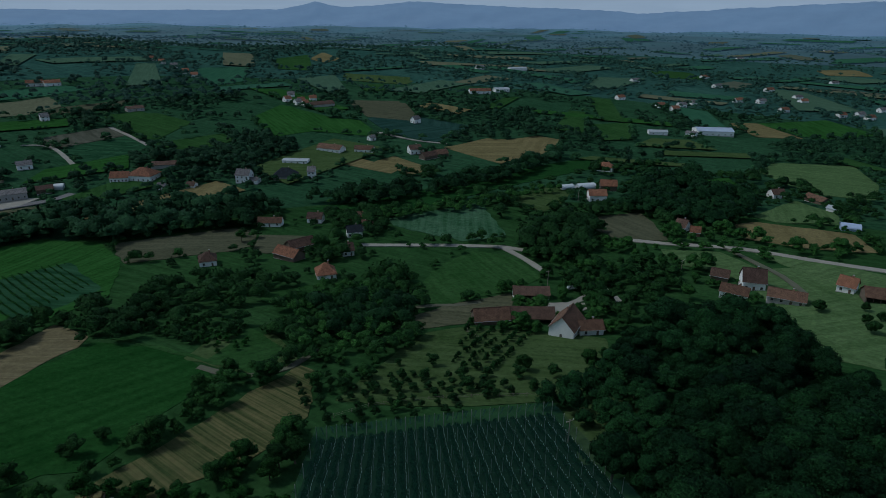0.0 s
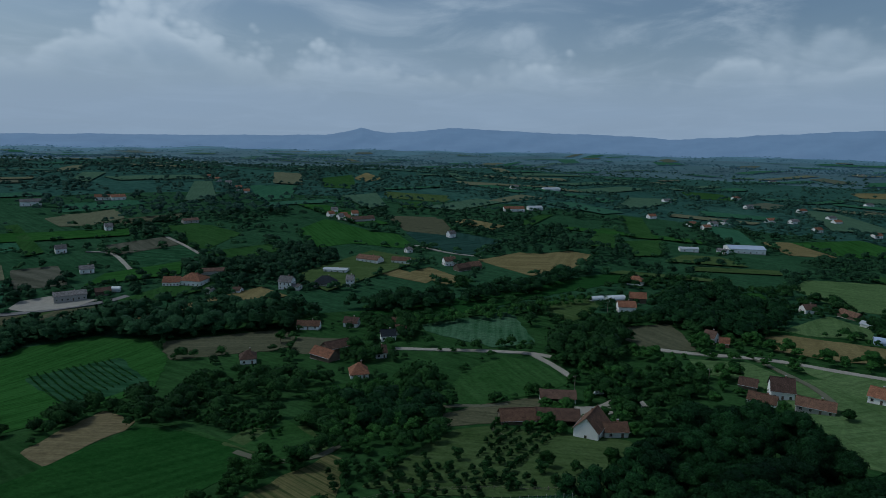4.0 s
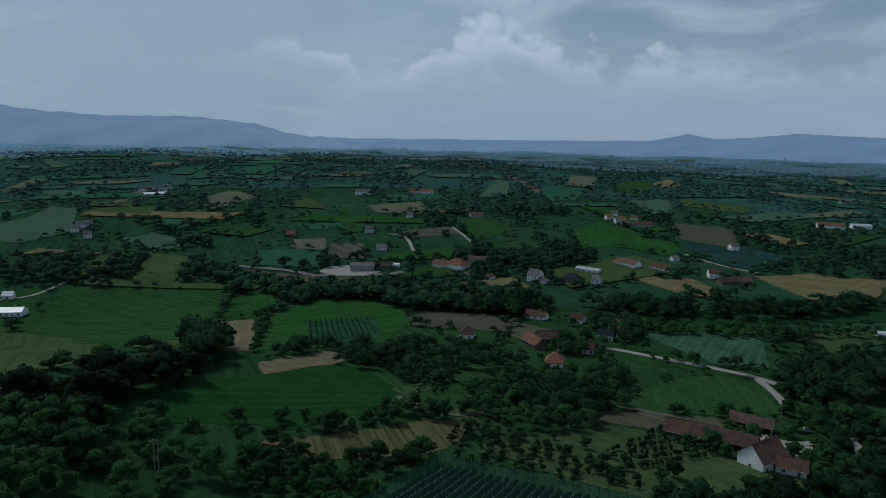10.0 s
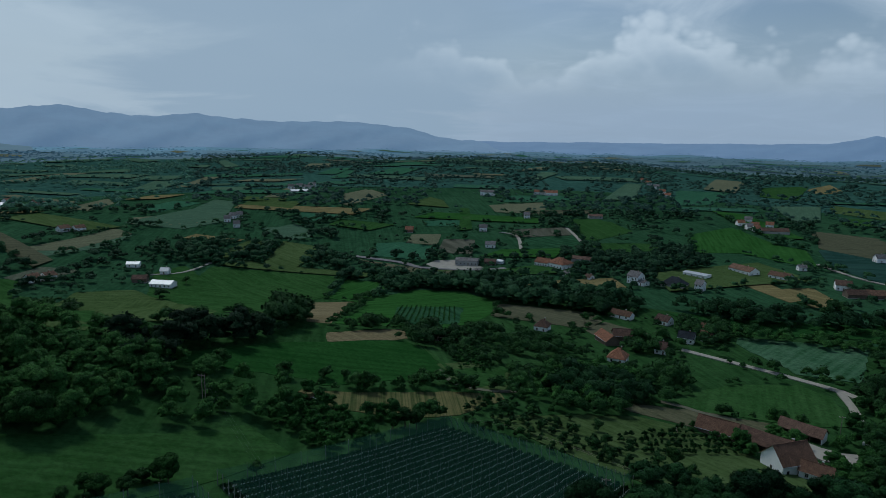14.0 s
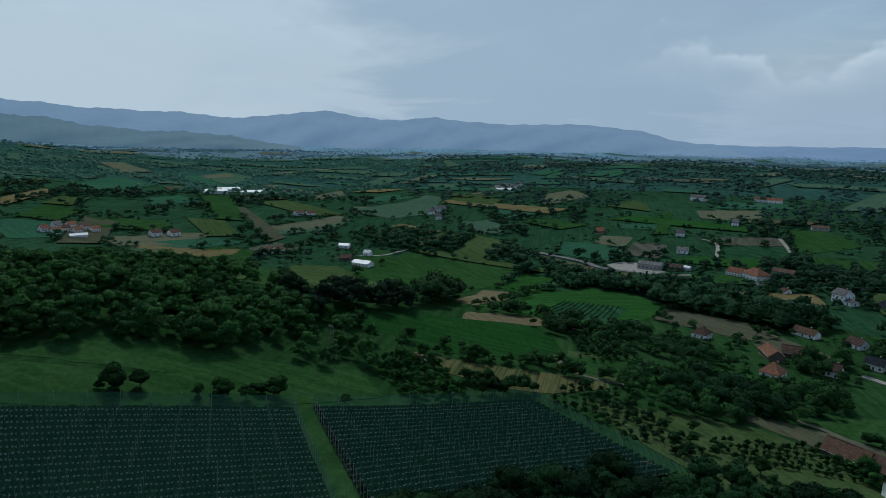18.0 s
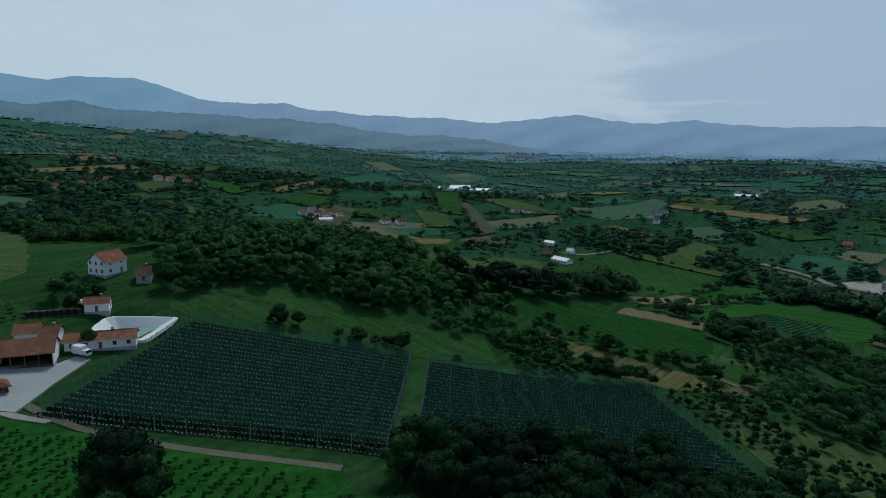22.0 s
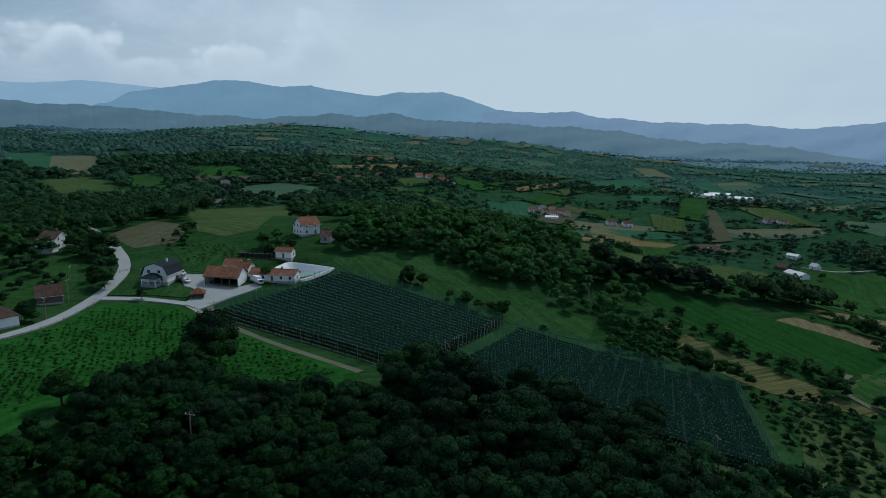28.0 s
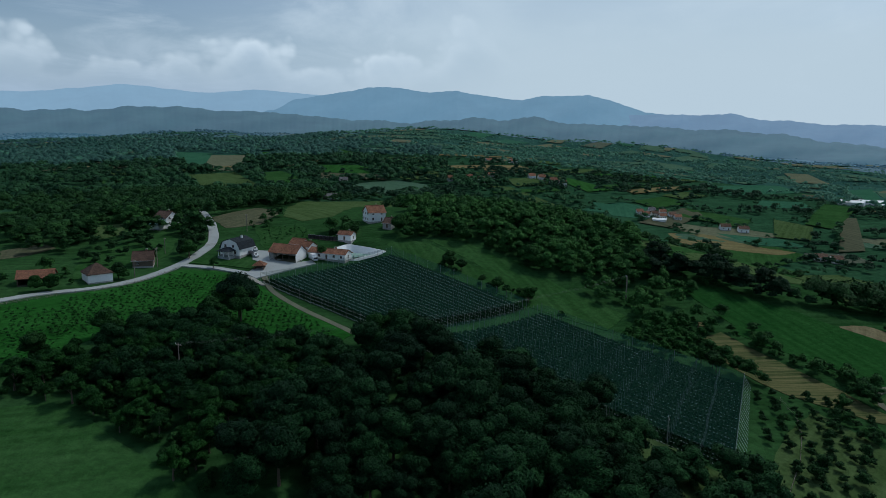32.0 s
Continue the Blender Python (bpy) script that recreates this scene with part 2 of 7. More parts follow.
plain("concrete", (0.27, 0.29, 0.285), 0.9, vary=0.15, scale=0.5)
plain("gravel", (0.25, 0.24, 0.205), 0.95, vary=0.2, scale=0.6)
plain("dirt", (0.082, 0.086, 0.052), 0.95, vary=0.3, scale=0.4)
plain("asphalt", (0.12, 0.12, 0.12), 0.9, vary=0.2, scale=0.4)

# ---- the lie of the land ----
BASE_LEVEL = 35.3
# swells and hollows of the land: x, y, reach, height
BROAD = [
    (250, 250, 200, -0.6), (0, -700, 450, 13.5), (-650, -350, 350, 32), (-500, 300, 300, 9.2),
    (-1000, 0, 500, -44.5), (-1000, 900, 600, 33), (0, 1100, 500, 24.6), (600, 700, 500, -37.9),
    (-1400, -600, 600, 40.1), (-300, 700, 350, -18.8), (100, 500, 250, -9), (-300, 200, 200, -31.6),
    (-900, -1100, 500, 34.2), (500, -200, 400, 13.2), (0, 2000, 700, -14.5), (1100, 1200, 600, -17.2),
]
NEAR = [
    (0, 0, 160, -8), (-80, -100, 130, 25.5), (150, 100, 180, 22.7), (-60, -250, 160, -0.3),
    (-250, -80, 170, -19.4), (40, 180, 120, -18.9), (-120, 60, 120, 44.5), (-20, 40, 60, -13.4),
    (-50, -70, 60, -1.2), (30, -40, 60, -11.1), (0, 120, 60, 0.5), (-80, 80, 60, -13.2),
    (50, 40, 60, 8.5), (-100, 180, 90, 0.3),
]


def height(x, y, dug=True):
    """The ground's height; x and y may be arrays. The pond's basin is dug into it."""
    z = BASE_LEVEL + 0.0 * x
    for cx, cy, r, h in BROAD + NEAR:
        z = z + h * np.exp(-((x - cx) ** 2 + (y - cy) ** 2) / (2 * r * r))
    d = np.hypot(x, y)
    far = np.clip((d - 1500) / 2500, 0, 1)
    turn = np.degrees(np.arctan2(-x, y))
    rise = np.clip((d - 750) / 1500, 0, 1)
    rise = rise * rise * (3 - 2 * rise) * np.exp(-(((turn - 138) / 34.0) ** 4))
    z = z + rise * (48 + 16 * np.sin(d / 190 + turn / 7.0) + 12 * np.sin(turn / 3.7 + d / 420))
    z = z + far * far * (-8 * np.exp(-((turn - 5) / 45.0) ** 2) + 25 * np.exp(-((turn - 145) / 38.0) ** 2))
    if dug:
        z = z - 4.2 * np.exp(-((((x + 19) / 9.5) ** 2 + ((y + 43) / 11.0) ** 2) ** 2) * 1.6)
    return z + np.clip((d - 500) / 1200, 0, 1) * (7 * np.sin(x / 190 + 1.3) * np.sin(y / 230 + 0.4) + 4 * np.sin(x / 87 + y / 140))


def mesh_of(name, verts, faces, mats, smooth=False, index=None):
    """verts (n, 3); faces (m, k) with one k."""
    me = bpy.data.meshes.new(name)
    verts, faces = np.asarray(verts, np.float32), np.asarray(faces, np.int32)
    n, k = faces.shape
    me.vertices.add(len(verts))
    me.vertices.foreach_set("co", verts.ravel())
    me.loops.add(n * k)
    me.loops.foreach_set("vertex_index", faces.ravel())
    me.polygons.add(n)
    me.polygons.foreach_set("loop_start", np.arange(0, n * k, k, dtype=np.int32))
    for m in mats if isinstance(mats, (list, tuple)) else [mats]:
        me.materials.append(m)
    if index is not None:
        me.polygons.foreach_set("material_index", np.asarray(index, np.int32))
    me.polygons.foreach_set("use_smooth", np.full(n, smooth))
    me.update(calc_edges=True)
    me.validate()
    return me


# Far surfaces whose air haze is put in as blue emission.
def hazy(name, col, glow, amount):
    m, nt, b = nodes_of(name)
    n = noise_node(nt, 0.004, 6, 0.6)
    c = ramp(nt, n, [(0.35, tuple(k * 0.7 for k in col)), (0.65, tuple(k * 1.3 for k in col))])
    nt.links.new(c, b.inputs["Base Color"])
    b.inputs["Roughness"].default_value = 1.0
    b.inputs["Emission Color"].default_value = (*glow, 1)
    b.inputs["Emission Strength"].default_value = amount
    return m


HAZE_GLOW = (0.16, 0.22, 0.32, 0.42)  # emission standing in for air haze: clear in the north, hazy toward the sun


# the painted haze grows stronger ring by ring with distance
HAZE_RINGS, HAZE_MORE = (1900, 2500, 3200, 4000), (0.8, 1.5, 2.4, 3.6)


def build_ground():
    rings = [0.0]
    step = 5.0
    while rings[-1] < 4950:
        rings.append(rings[-1] + step)
        if rings[-1] > 330:
            step *= 1.035
    rings[-1] = 4950
    turns = 480
    rr, aa = np.array(rings[1:]), np.arange(turns) * 2 * np.pi / turns
    X = 20 + rr[:, None] * np.cos(aa)[None]
    Y = 40 + rr[:, None] * np.sin(aa)[None]
    v = np.stack([X.ravel(), Y.ravel(), height(X, Y).ravel()], 1)
    i = np.arange(len(rr) - 1)[:, None] * turns
    j, k = np.arange(turns)[None], (np.arange(turns)[None] + 1) % turns
    quads = np.stack([i + j, i + turns + j, i + turns + k, i + k], -1).reshape(-1, 4)
    fill = np.arange(turns)
    v = np.vstack([v, [[20, 40, float(height(np.float64(20), np.float64(40)))]]])
    c = len(v) - 1
    quads = np.vstack([quads, np.stack([np.full(turns // 2, c), fill[0::2], fill[1::2], np.roll(fill[0::2], -1)], 1)])
    mid = np.hypot(*(v[quads].mean(1)[:, :2] - (20, 40)).T)
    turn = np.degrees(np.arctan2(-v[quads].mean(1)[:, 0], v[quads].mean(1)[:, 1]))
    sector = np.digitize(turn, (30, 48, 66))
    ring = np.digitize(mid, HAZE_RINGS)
    # outer rings glow blue in place of air haze
    mats = [MATS["land"], MATS["land_mid"], MATS["plain_hazed"]] + [hazy("haze_plain", (0.022, 0.064, 0.062), (0.05, 0.115, 0.19), g * k) for k in HAZE_MORE for g in HAZE_GLOW]
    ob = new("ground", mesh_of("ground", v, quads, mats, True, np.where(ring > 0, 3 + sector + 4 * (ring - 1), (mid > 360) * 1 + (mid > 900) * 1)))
    return tagged(ob, "rolling green farmland of meadows and fields", "ground", kind="structure")


build_ground()

COVERS = []  # outlines that stay free of trees


def inside(px, py, poly):
    """Which of the points lie in the outline."""
    hit = np.zeros(len(px), bool)
    for (x0, y0), (x1, y1) in zip(poly, poly[1:] + poly[:1]):
        if y0 != y1:
            cut = (y0 > py) != (y1 > py)
            hit ^= cut & (px < (x1 - x0) * (py - y0) / (y1 - y0) + x0)
    return hit


def grid_cut(poly, cell):
    """A sheet over an outline, cut into cells, as a bmesh at height zero."""
    bm = bmesh.new()
    bm.faces.new([bm.verts.new((x, y, 0)) for x, y in poly])
    xs, ys = [p[0] for p in poly], [p[1] for p in poly]
    for axis, lo, hi in ((0, min(xs), max(xs)), (1, min(ys), max(ys))):
        n = max(1, min(34, int((hi - lo) / cell)))
        for q in range(1, n):
            at, way = [0, 0, 0], [0, 0, 0]
            at[axis], way[axis] = lo + (hi - lo) * q / n, 1
            bmesh.ops.bisect_plane(bm, geom=bm.verts[:] + bm.edges[:] + bm.faces[:], plane_co=at, plane_no=way)
    return bm


def skirt(bm, deep=0.9):
    """The sheet's rim carried down into the ground."""
    rim = [e for e in bm.edges if e.is_boundary]
    made = bmesh.ops.extrude_edge_only(bm, edges=rim)
    for v in made["geom"]:
        if isinstance(v, bmesh.types.BMVert):
            v.co.z -= deep


FIELD_WORDS = {
    "meadow": "smooth green hay meadow", "deepgreen": "large dark green sown field", "longgreen": "long strip of dark green grass",
    "crop": "green crop field with faint drill rows", "orchardgrass": "bright green grass of a young orchard", "yardgrass": "rough green pasture beside the netted rows",
    "olive": "dry olive-green grass field", "drygrass": "light olive pasture on the slope", "scrub": "mottled weedy fallow field", "soil": "brown tilled field beside hedges", "bare": "bare trampled pale earth",
    "stubble": "mown straw-coloured hay strip", "straw": "pale dry mown field", "wheat": "ripe yellow wheat field", "vines": "small trellised vineyard with close rows",
    "net": "dark teal netted orchard block", "plots": "grey-green vegetable plots in strips"}
count = 0


def rounded(poly, reach=0.07):
    """The outline with its corners eased, as fields have them."""
    out = []
    for a, b, c in zip(poly[-1:] + poly[:-1], poly, poly[1:] + poly[:1]):
        p, q = [tuple(b[i] + (e[i] - b[i]) * reach for i in (0, 1)) for e in (a, c)]
        m = tuple(0.25 * p[i] + 0.5 * b[i] + 0.25 * q[i] for i in (0, 1))
        out += [p, m, q]
    return out


def ragged(poly, step, rough, seed):
    """The outline with edges that waver a little, as mown and grazed edges do."""
    rng, out = random.Random(seed), []
    for a, b in zip(poly, poly[1:] + poly[:1]):
        n = max(1, int(math.hypot(b[0] - a[0], b[1] - a[1]) / step))
        for k in range(n):
            u = k / n
            r = rough if k else 0.3 * rough
            out.append((a[0] + (b[0] - a[0]) * u + rng.gauss(0, r), a[1] + (b[1] - a[1]) * u + rng.gauss(0, r)))
    return out


def field(kind, poly):
    global count
    count += 1
    COVERS.append(poly)
    far = min(math.hypot(x, y) for x, y in poly)
    bm = grid_cut(ragged(rounded(poly), 5, 0.5, count) if far < 420 else rounded(poly), 9)
    rise = 0.07 + 0.012 * (count % 7) + far / 2400
    for v in bm.verts:
        v.co.z = float(height(np.float64(v.co.x), np.float64(v.co.y))) + rise
    me = bpy.data.meshes.new("field")
    bm.normal_update()
    if bm.faces and sum(f.normal.z for f in bm.faces) < 0:
        bmesh.ops.reverse_faces(bm, faces=bm.faces[:])
    skirt(bm)
    bm.to_mesh(me)
    bm.free()
    # far western fields take the copy with haze in its colour
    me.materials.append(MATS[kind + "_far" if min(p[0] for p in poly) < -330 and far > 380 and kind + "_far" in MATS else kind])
    return tagged(new("field", me), FIELD_WORDS[kind], "field", "fields of the valley", "structure")


def road(kind, wide, line):
    pts = [Vector((*p, 0)) for p in line]
    fine = []
    for i in range(len(pts) - 1):
        a, b, c, d = pts[max(i - 1, 0)], pts[i], pts[i + 1], pts[min(i + 2, len(pts) - 1)]
        n = max(2, int((c - b).length / 6))
        for k in range(n):
            u = k / n
            fine.append(0.5 * ((2 * b) + (c - a) * u + (2 * a - 5 * b + 4 * c - d) * u * u + (3 * b - a - 3 * c + d) * u ** 3))
    fine.append(pts[-1])
    v, rise = [], 0.24 + min(p.length for p in pts) / 1500
    for i, p in enumerate(fine):
        way = (fine[min(i + 1, len(fine) - 1)] - fine[max(i - 1, 0)]).normalized()
        side = Vector((-way.y, way.x, 0)) * wide / 2
        for s, dz in ((1.0, -0.5), (1.0, 0), (-1.0, 0), (-1.0, -0.5)):
            q = p + side * s * (1 + 0.06 * math.sin(i * 1.7))
            v.append((q.x, q.y, float(height(np.float64(p.x), np.float64(p.y))) + rise + dz))
    f = [(4 * i + k, 4 * i + k + 1, 4 * i + k + 5, 4 * i + k + 4) for i in range(len(fine) - 1) for k in range(3)]
    COVERS.append([(q[0], q[1]) for q in v[0::4]] + [(q[0], q[1]) for q in v[2::4]][::-1])
    ob = new("road", mesh_of("road", v, f, MATS[kind]))
    words = {"concrete": "pale concrete village road along the ridge", "gravel": "pale gravel farm lane between fields", "asphalt": "grey asphalt country road in the valley", "dirt": "rutted earth track beside the fields"}
    return tagged(ob, words[kind], "road", kind="structure")


field("meadow", [(-6.4, 230.5), (-8, 253.8), (-2.6, 279), (18, 306), (32, 299), (42.3, 284.3), (48.3, 265.9), (31.2, 247.2), (17, 239.5), (2.5, 229)])
field("bare", [(-16.2, 199.1), (-8.6, 215.6), (2.5, 227.5), (30.9, 245), (31.4, 234.7), (26.8, 218.4), (10.8, 207.3), (-8, 198.8)])
field("soil", [(-176, 317), (-166, 322), (-115, 340), (-105, 329), (-102, 307), (-130, 295), (-154, 284)])
field("soil", [(-101, 332), (-70, 329), (-64, 322), (-72, 309), (-88, 299), (-97, 304)])
field("longgreen", [(-84, 382), (-31, 409), (109, 530), (132, 543), (125, 503), (50, 438), (-7, 388), (-56, 367)])
field("scrub", [(-31, 362), (27, 396), (38, 329), (13, 320), (-27, 349)])
field("wheat", [(2, 569), (100, 640), (121, 626), (109, 576), (61, 522), (25, 543)])
field("wheat", [(169, 340), (183, 345), (222, 316), (211, 279), (182, 290), (161, 311)])
field("drygrass", [(188, 358), (240, 406), (244, 368), (231, 337), (196, 343)])
field("drygrass", [(268, 515), (301, 555), (373, 553), (342, 472), (301, 415), (269, 429), (266, 470)])
field("soil", [(96, 362), (124, 370), (125, 344), (122, 312), (96, 319), (89, 335)])
field("olive", [(49, 414), (88, 445), (92, 423), (79, 392), (64, 372), (50, 397)])
field("wheat", [(354, 774), (396, 787), (405, 692), (349, 688)])
field("crop", [(394, 786), (513, 839), (525, 746), (417, 695)])
field("meadow", [(-328, 625), (-287, 643), (-242, 615), (-247, 545), (-269, 550)])
field("meadow", [(-244, 532), (-190, 573), (-182, 555), (-213, 510)])
field("crop", [(-190, 638), (-171, 725), (-136, 674), (-86, 673), (-55, 598), (-123, 607), (-154, 576)])
field("soil", [(-107, 786), (-43, 788), (-20, 682), (-82, 692)])
field("net", [(-80, 684), (-22, 673), (28, 642), (-6, 584), (-52, 620)])
field("wheat", [(-54, 505), (-39, 526), (-5, 486), (-22, 467)])
field("vines", [(-298, 494), (-262, 540), (-239, 518), (-265, 472)])
field("plots", [(-340, 519), (-300, 568), (-278, 552), (-310, 507)])
field("wheat", [(-454, 642), (-413, 681), (-385, 647), (-396, 603), (-418, 588)])
field("meadow", [(-493, 701), (-443, 758), (-408, 742), (-427, 694), (-461, 653)])
field("drygrass", [(124.1, 272.4), (143.2, 262.1), (156.1, 220.3), (158, 195.2), (138.7, 167.5), (130.5, 173.3), (133.1, 199.5), (129.6, 254.8)])
field("drygrass", [(154, 286), (177, 271), (192, 244), (177.7, 223.4), (163.7, 248.5)])
field("meadow", [(-74.2, 239), (-55.1, 251.4), (-48.4, 229.3), (-61.7, 217.9), (-70.7, 226.5)])
field("wheat", [(-232, 1160), (-228, 1280), (-182, 1164), (-205, 1120)])
field("meadow", [(-355, 945), (-296, 1004), (-264, 865), (-291, 807)])
field("olive", [(-150, 981), (-40, 964), (-51, 927), (-135, 939)])
field("meadow", [(421, 1315), (516, 1348), (490, 1192), (405, 1194)])
field("wheat", [(858, 1483), (974, 1520), (919, 1370), (835, 1396)])
field("olive", [(-27.1, 140.4), (-22.5, 151.2), (-3.9, 196.2), (10.6, 204), (59.1, 193.3), (53.7, 163.9), (34.8, 140.1), (18.1, 139), (-2.9, 137.7)])
field("olive", [(32.2, 134.6), (49.4, 154.5), (49, 142), (57.1, 130.9), (54.3, 106.9), (30.5, 108.1)])
field("deepgreen", [(-106, 61.6), (-114.9, 88.6), (-115.9, 118.4), (-108, 173.6), (-91.5, 171.5), (-75.3, 164.4), (-61.6, 150.7), (-68.5, 129.1), (-73.4, 106.3), (-81.5, 103), (-99.1, 78.8)])
field("straw", [(-126.7, 143.2), (-132.1, 192), (-111.4, 177.5), (-112.8, 134.6)])
field("straw", [(-257, 218), (-244, 244), (-145.4, 157.9), (-150.7, 147.7)])
field("crop", [(-145.3, 159.4), (-246, 258), (-251, 305), (-219, 328), (-184, 320), (-158, 289), (-134, 231), (-140.2, 188)])
field("vines", [(-211, 254), (-184, 290), (-142.9, 243.3), (-146.6, 195.4)])
field("stubble", [(-70.3, 102.5), (-61, 120.1), (-41.1, 162.1), (-36.2, 159.1), (-32.9, 139.6), (-34.3, 124.8), (-40.9, 114), (-56.3, 98.1)])
field("meadow", [(-109.1, 178.1), (-84.7, 171.5), (-68.5, 162.8), (-65.4, 193.2), (-46.7, 172.8), (-49.5, 152.9), (-72, 163.3)])
field("olive", [(-76, 162.5), (-73.6, 180.5), (-55.3, 187.9), (-42.5, 167.3), (-48.7, 152)])
field("wheat", [(-84, 498), (-68, 515), (-31, 487), (-37, 469)])
field("meadow", [(-366, 172), (-412, 217), (-378, 247), (-323, 290), (-278, 245), (-262, 215), (-201.5, 160.4), (-173.6, 111.8), (-289, 143), (-346, 149)])
field("crop", [(-267, 237), (-314, 287), (-290, 300), (-269, 290), (-242, 244)])
field("olive", [(-338, 119), (-328, 139), (-279, 148), (-183.7, 119), (-159.3, 104.3), (-148.7, 75.8), (-154.7, 58.5)])
field("soil", [(-176, 319), (-119, 344), (-105, 338), (-98, 312), (-151, 287)])
field("wheat", [(-399, 431), (-378, 455), (-349, 421), (-376, 403)])
field("plots", [(-362, 443), (-337, 464), (-301, 422), (-328, 401)])
field("meadow", [(-395, 380), (-378, 407), (-343, 414), (-316, 375), (-360, 350)])
field("wheat", [(4, 566), (45, 616), (72, 615), (73, 553), (51, 511)])
field("wheat", [(-623, 221), (-620, 287), (-572, 303), (-560, 254), (-587, 209)])
field("olive", [(-641, 291), (-712, 354), (-679, 368), (-586, 313)])
field("wheat", [(-693, 415), (-771, 502), (-702, 480), (-679, 429)])
field("wheat", [(-652, 521), (-671, 574), (-609, 573), (-581, 468)])
field("meadow", [(-529, 364), (-572, 429), (-559, 459), (-520, 425), (-514, 374)])
field("olive", [(-517, 317), (-500, 352), (-456, 344), (-455, 316)])
field("wheat", [(-458, 619), (-422, 690), (-387, 640), (-418, 587)])
field("soil", [(-117, 783), (-51, 799), (-49, 717), (-87, 712)])
field("net", [(-80, 685), (-38, 717), (32, 674), (3, 606), (-45, 617)])
field("meadow", [(-329, 617), (-308, 647), (-241, 607), (-254, 542)])
field("meadow", [(-245, 534), (-201, 578), (-187, 561), (-215, 520)])
field("vines", [(-307, 507), (-272, 550), (-236, 512), (-273, 469)])
field("plots", [(-339, 530), (-305, 579), (-281, 556), (-313, 509)])
field("meadow", [(-438, 482), (-416, 523), (-394, 498), (-417, 469)])
field("crop", [(-194, 651), (-182, 727), (-121, 680), (-94, 603), (-145, 622), (-167, 601)])
field("meadow", [(-292, 1129), (-252, 1241), (-200, 1013), (-252, 1005)])
field("wheat", [(-235, 1175), (-235, 1299), (-184, 1185), (-198, 1126)])
field("olive", [(-152, 1004), (-47, 996), (-48, 947), (-129, 955)])
field("meadow", [(-118, 904), (-79, 923), (-77, 872), (-101, 855)])
field("bare", [(-362, 332), (-342, 340), (-297, 356), (-253, 384), (-245, 371), (-288, 340)])
field("olive", [(-288, 334), (-291, 377), (-271, 384), (-284, 336)])
field("wheat", [(-507, 86), (-567, 192), (-539, 192), (-520, 156), (-496, 87)])
field("olive", [(-599, 204), (-641, 278), (-676, 365), (-563, 300), (-546, 245)])
field("olive", [(-410, -32), (-442, 15), (-425, 26), (-393, -23)])
field("meadow", [(-441, -5), (-465, 46), (-452, 72), (-427, 34)])
field("wheat", [(-450, -48), (-472, 37), (-456, 32), (-436, -39)])
field("olive", [(-145.8, 33.6), (-344, 103), (-348, 129), (-190.5, 123.7), (-130.8, 55.7)])
field("wheat", [(-605, 479), (-666, 580), (-608, 569), (-570, 466)])
field("meadow", [(-562, 388), (-580, 454), (-542, 441), (-509, 371)])
field("meadow", [(-370, 22), (-391, 64), (-358, 66), (-158.4, 19.4)])
field("soil", [(-429, 71), (-454, 100), (-437, 122), (-406, 84)])
field("wheat", [(-729, 182), (-821, 255), (-749, 241), (-689, 195)])
field("meadow", [(-662, -18), (-708, 21), (-648, 42), (-596, -7)])
field("meadow", [(-686, 246), (-734, 310), (-691, 328), (-646, 257)])
field("olive", [(-508, 322), (-514, 359), (-479, 355), (-461, 323)])
field("wheat", [(-1175, 67), (-1234, 121), (-1107, 119), (-1059, 70)])
field("yardgrass", [(-42.1, -40.2), (-47.8, -25.4), (-43.8, 6), (-57.2, 45.5), (-56.2, 70.6), (-35.3, 72.3), (-29.9, 47.4), (-25.2, -10.3), (-27.5, -26.1), (-33.8, -37.8)])
field("wheat", [(-404, -37), (-433, -6), (-421, 34), (-427, 67), (-406, 57), (-391, 26), (-375, -13)])
field("meadow", [(-402, 12), (-435, 50), (-423, 80), (-380, 68), (-177.7, 43.7)])
field("meadow", [(-416, -134), (-490, -121), (-489, -82), (-455, -68)])
field("olive", [(-501, 89), (-548, 171), (-537, 194), (-503, 160), (-479, 95)])
field("meadow", [(-137.7, 47.1), (-361, 68), (-346, 87), (-131.9, 59)])
field("olive", [(-158, -263), (-259, -253), (-221, -204), (-51.5, -94.6), (-33.3, -99.3), (-36.4, -120.5)])
field("bare", [(-10.8, -151.5), (-60.6, -178.8), (-44.1, -131.3), (-16.9, -111.8), (-1, -119.3)])
field("orchardgrass", [(93.8, -65.3), (84.9, -64.6), (69.9, -66.8), (47.5, -75.1), (38.2, -64.4), (33.9, -47.2), (39.8, -25.4), (48.6, 5.2), (52.3, 32.8), (68.9, 38.5), (82.3, -6.2), (98.5, -16.2), (116.3, -18.4)])
field("drygrass", [(113, 299), (140, 290), (146, 262), (128, 262), (114, 274)])
field("drygrass", [(134, 262), (160, 262), (186, 236), (176, 214), (150, 186), (131.6, 158.6), (123, 168), (126.5, 191), (130, 215)])
field("orchardgrass", [(84, -67), (114, -65), (140, -58), (146, -16), (130, -6), (122, -5), (107, -11), (96, -8), (82, -25)])
field("meadow", [(-9.1, -106.3), (-27.5, -93.3), (-19.7, -67.7), (-8.6, -63.5), (7.1, -76.6)])
field("meadow", [(68, -118.4), (38.7, -130.6), (21.9, -138.2), (22.1, -121.8), (40.8, -96.9), (64.9, -84.9), (84.6, -84.2)])
field("wheat", [(-353, -842), (-414, -716), (-270, -518), (-244, -551), (-245, -607)])
field("meadow", [(-395, -909), (-411, -815), (-259, -586), (-250, -627)])
field("olive", [(34.7, -187.4), (21.8, -178.7), (42.1, -153.7), (49.4, -156.8)])
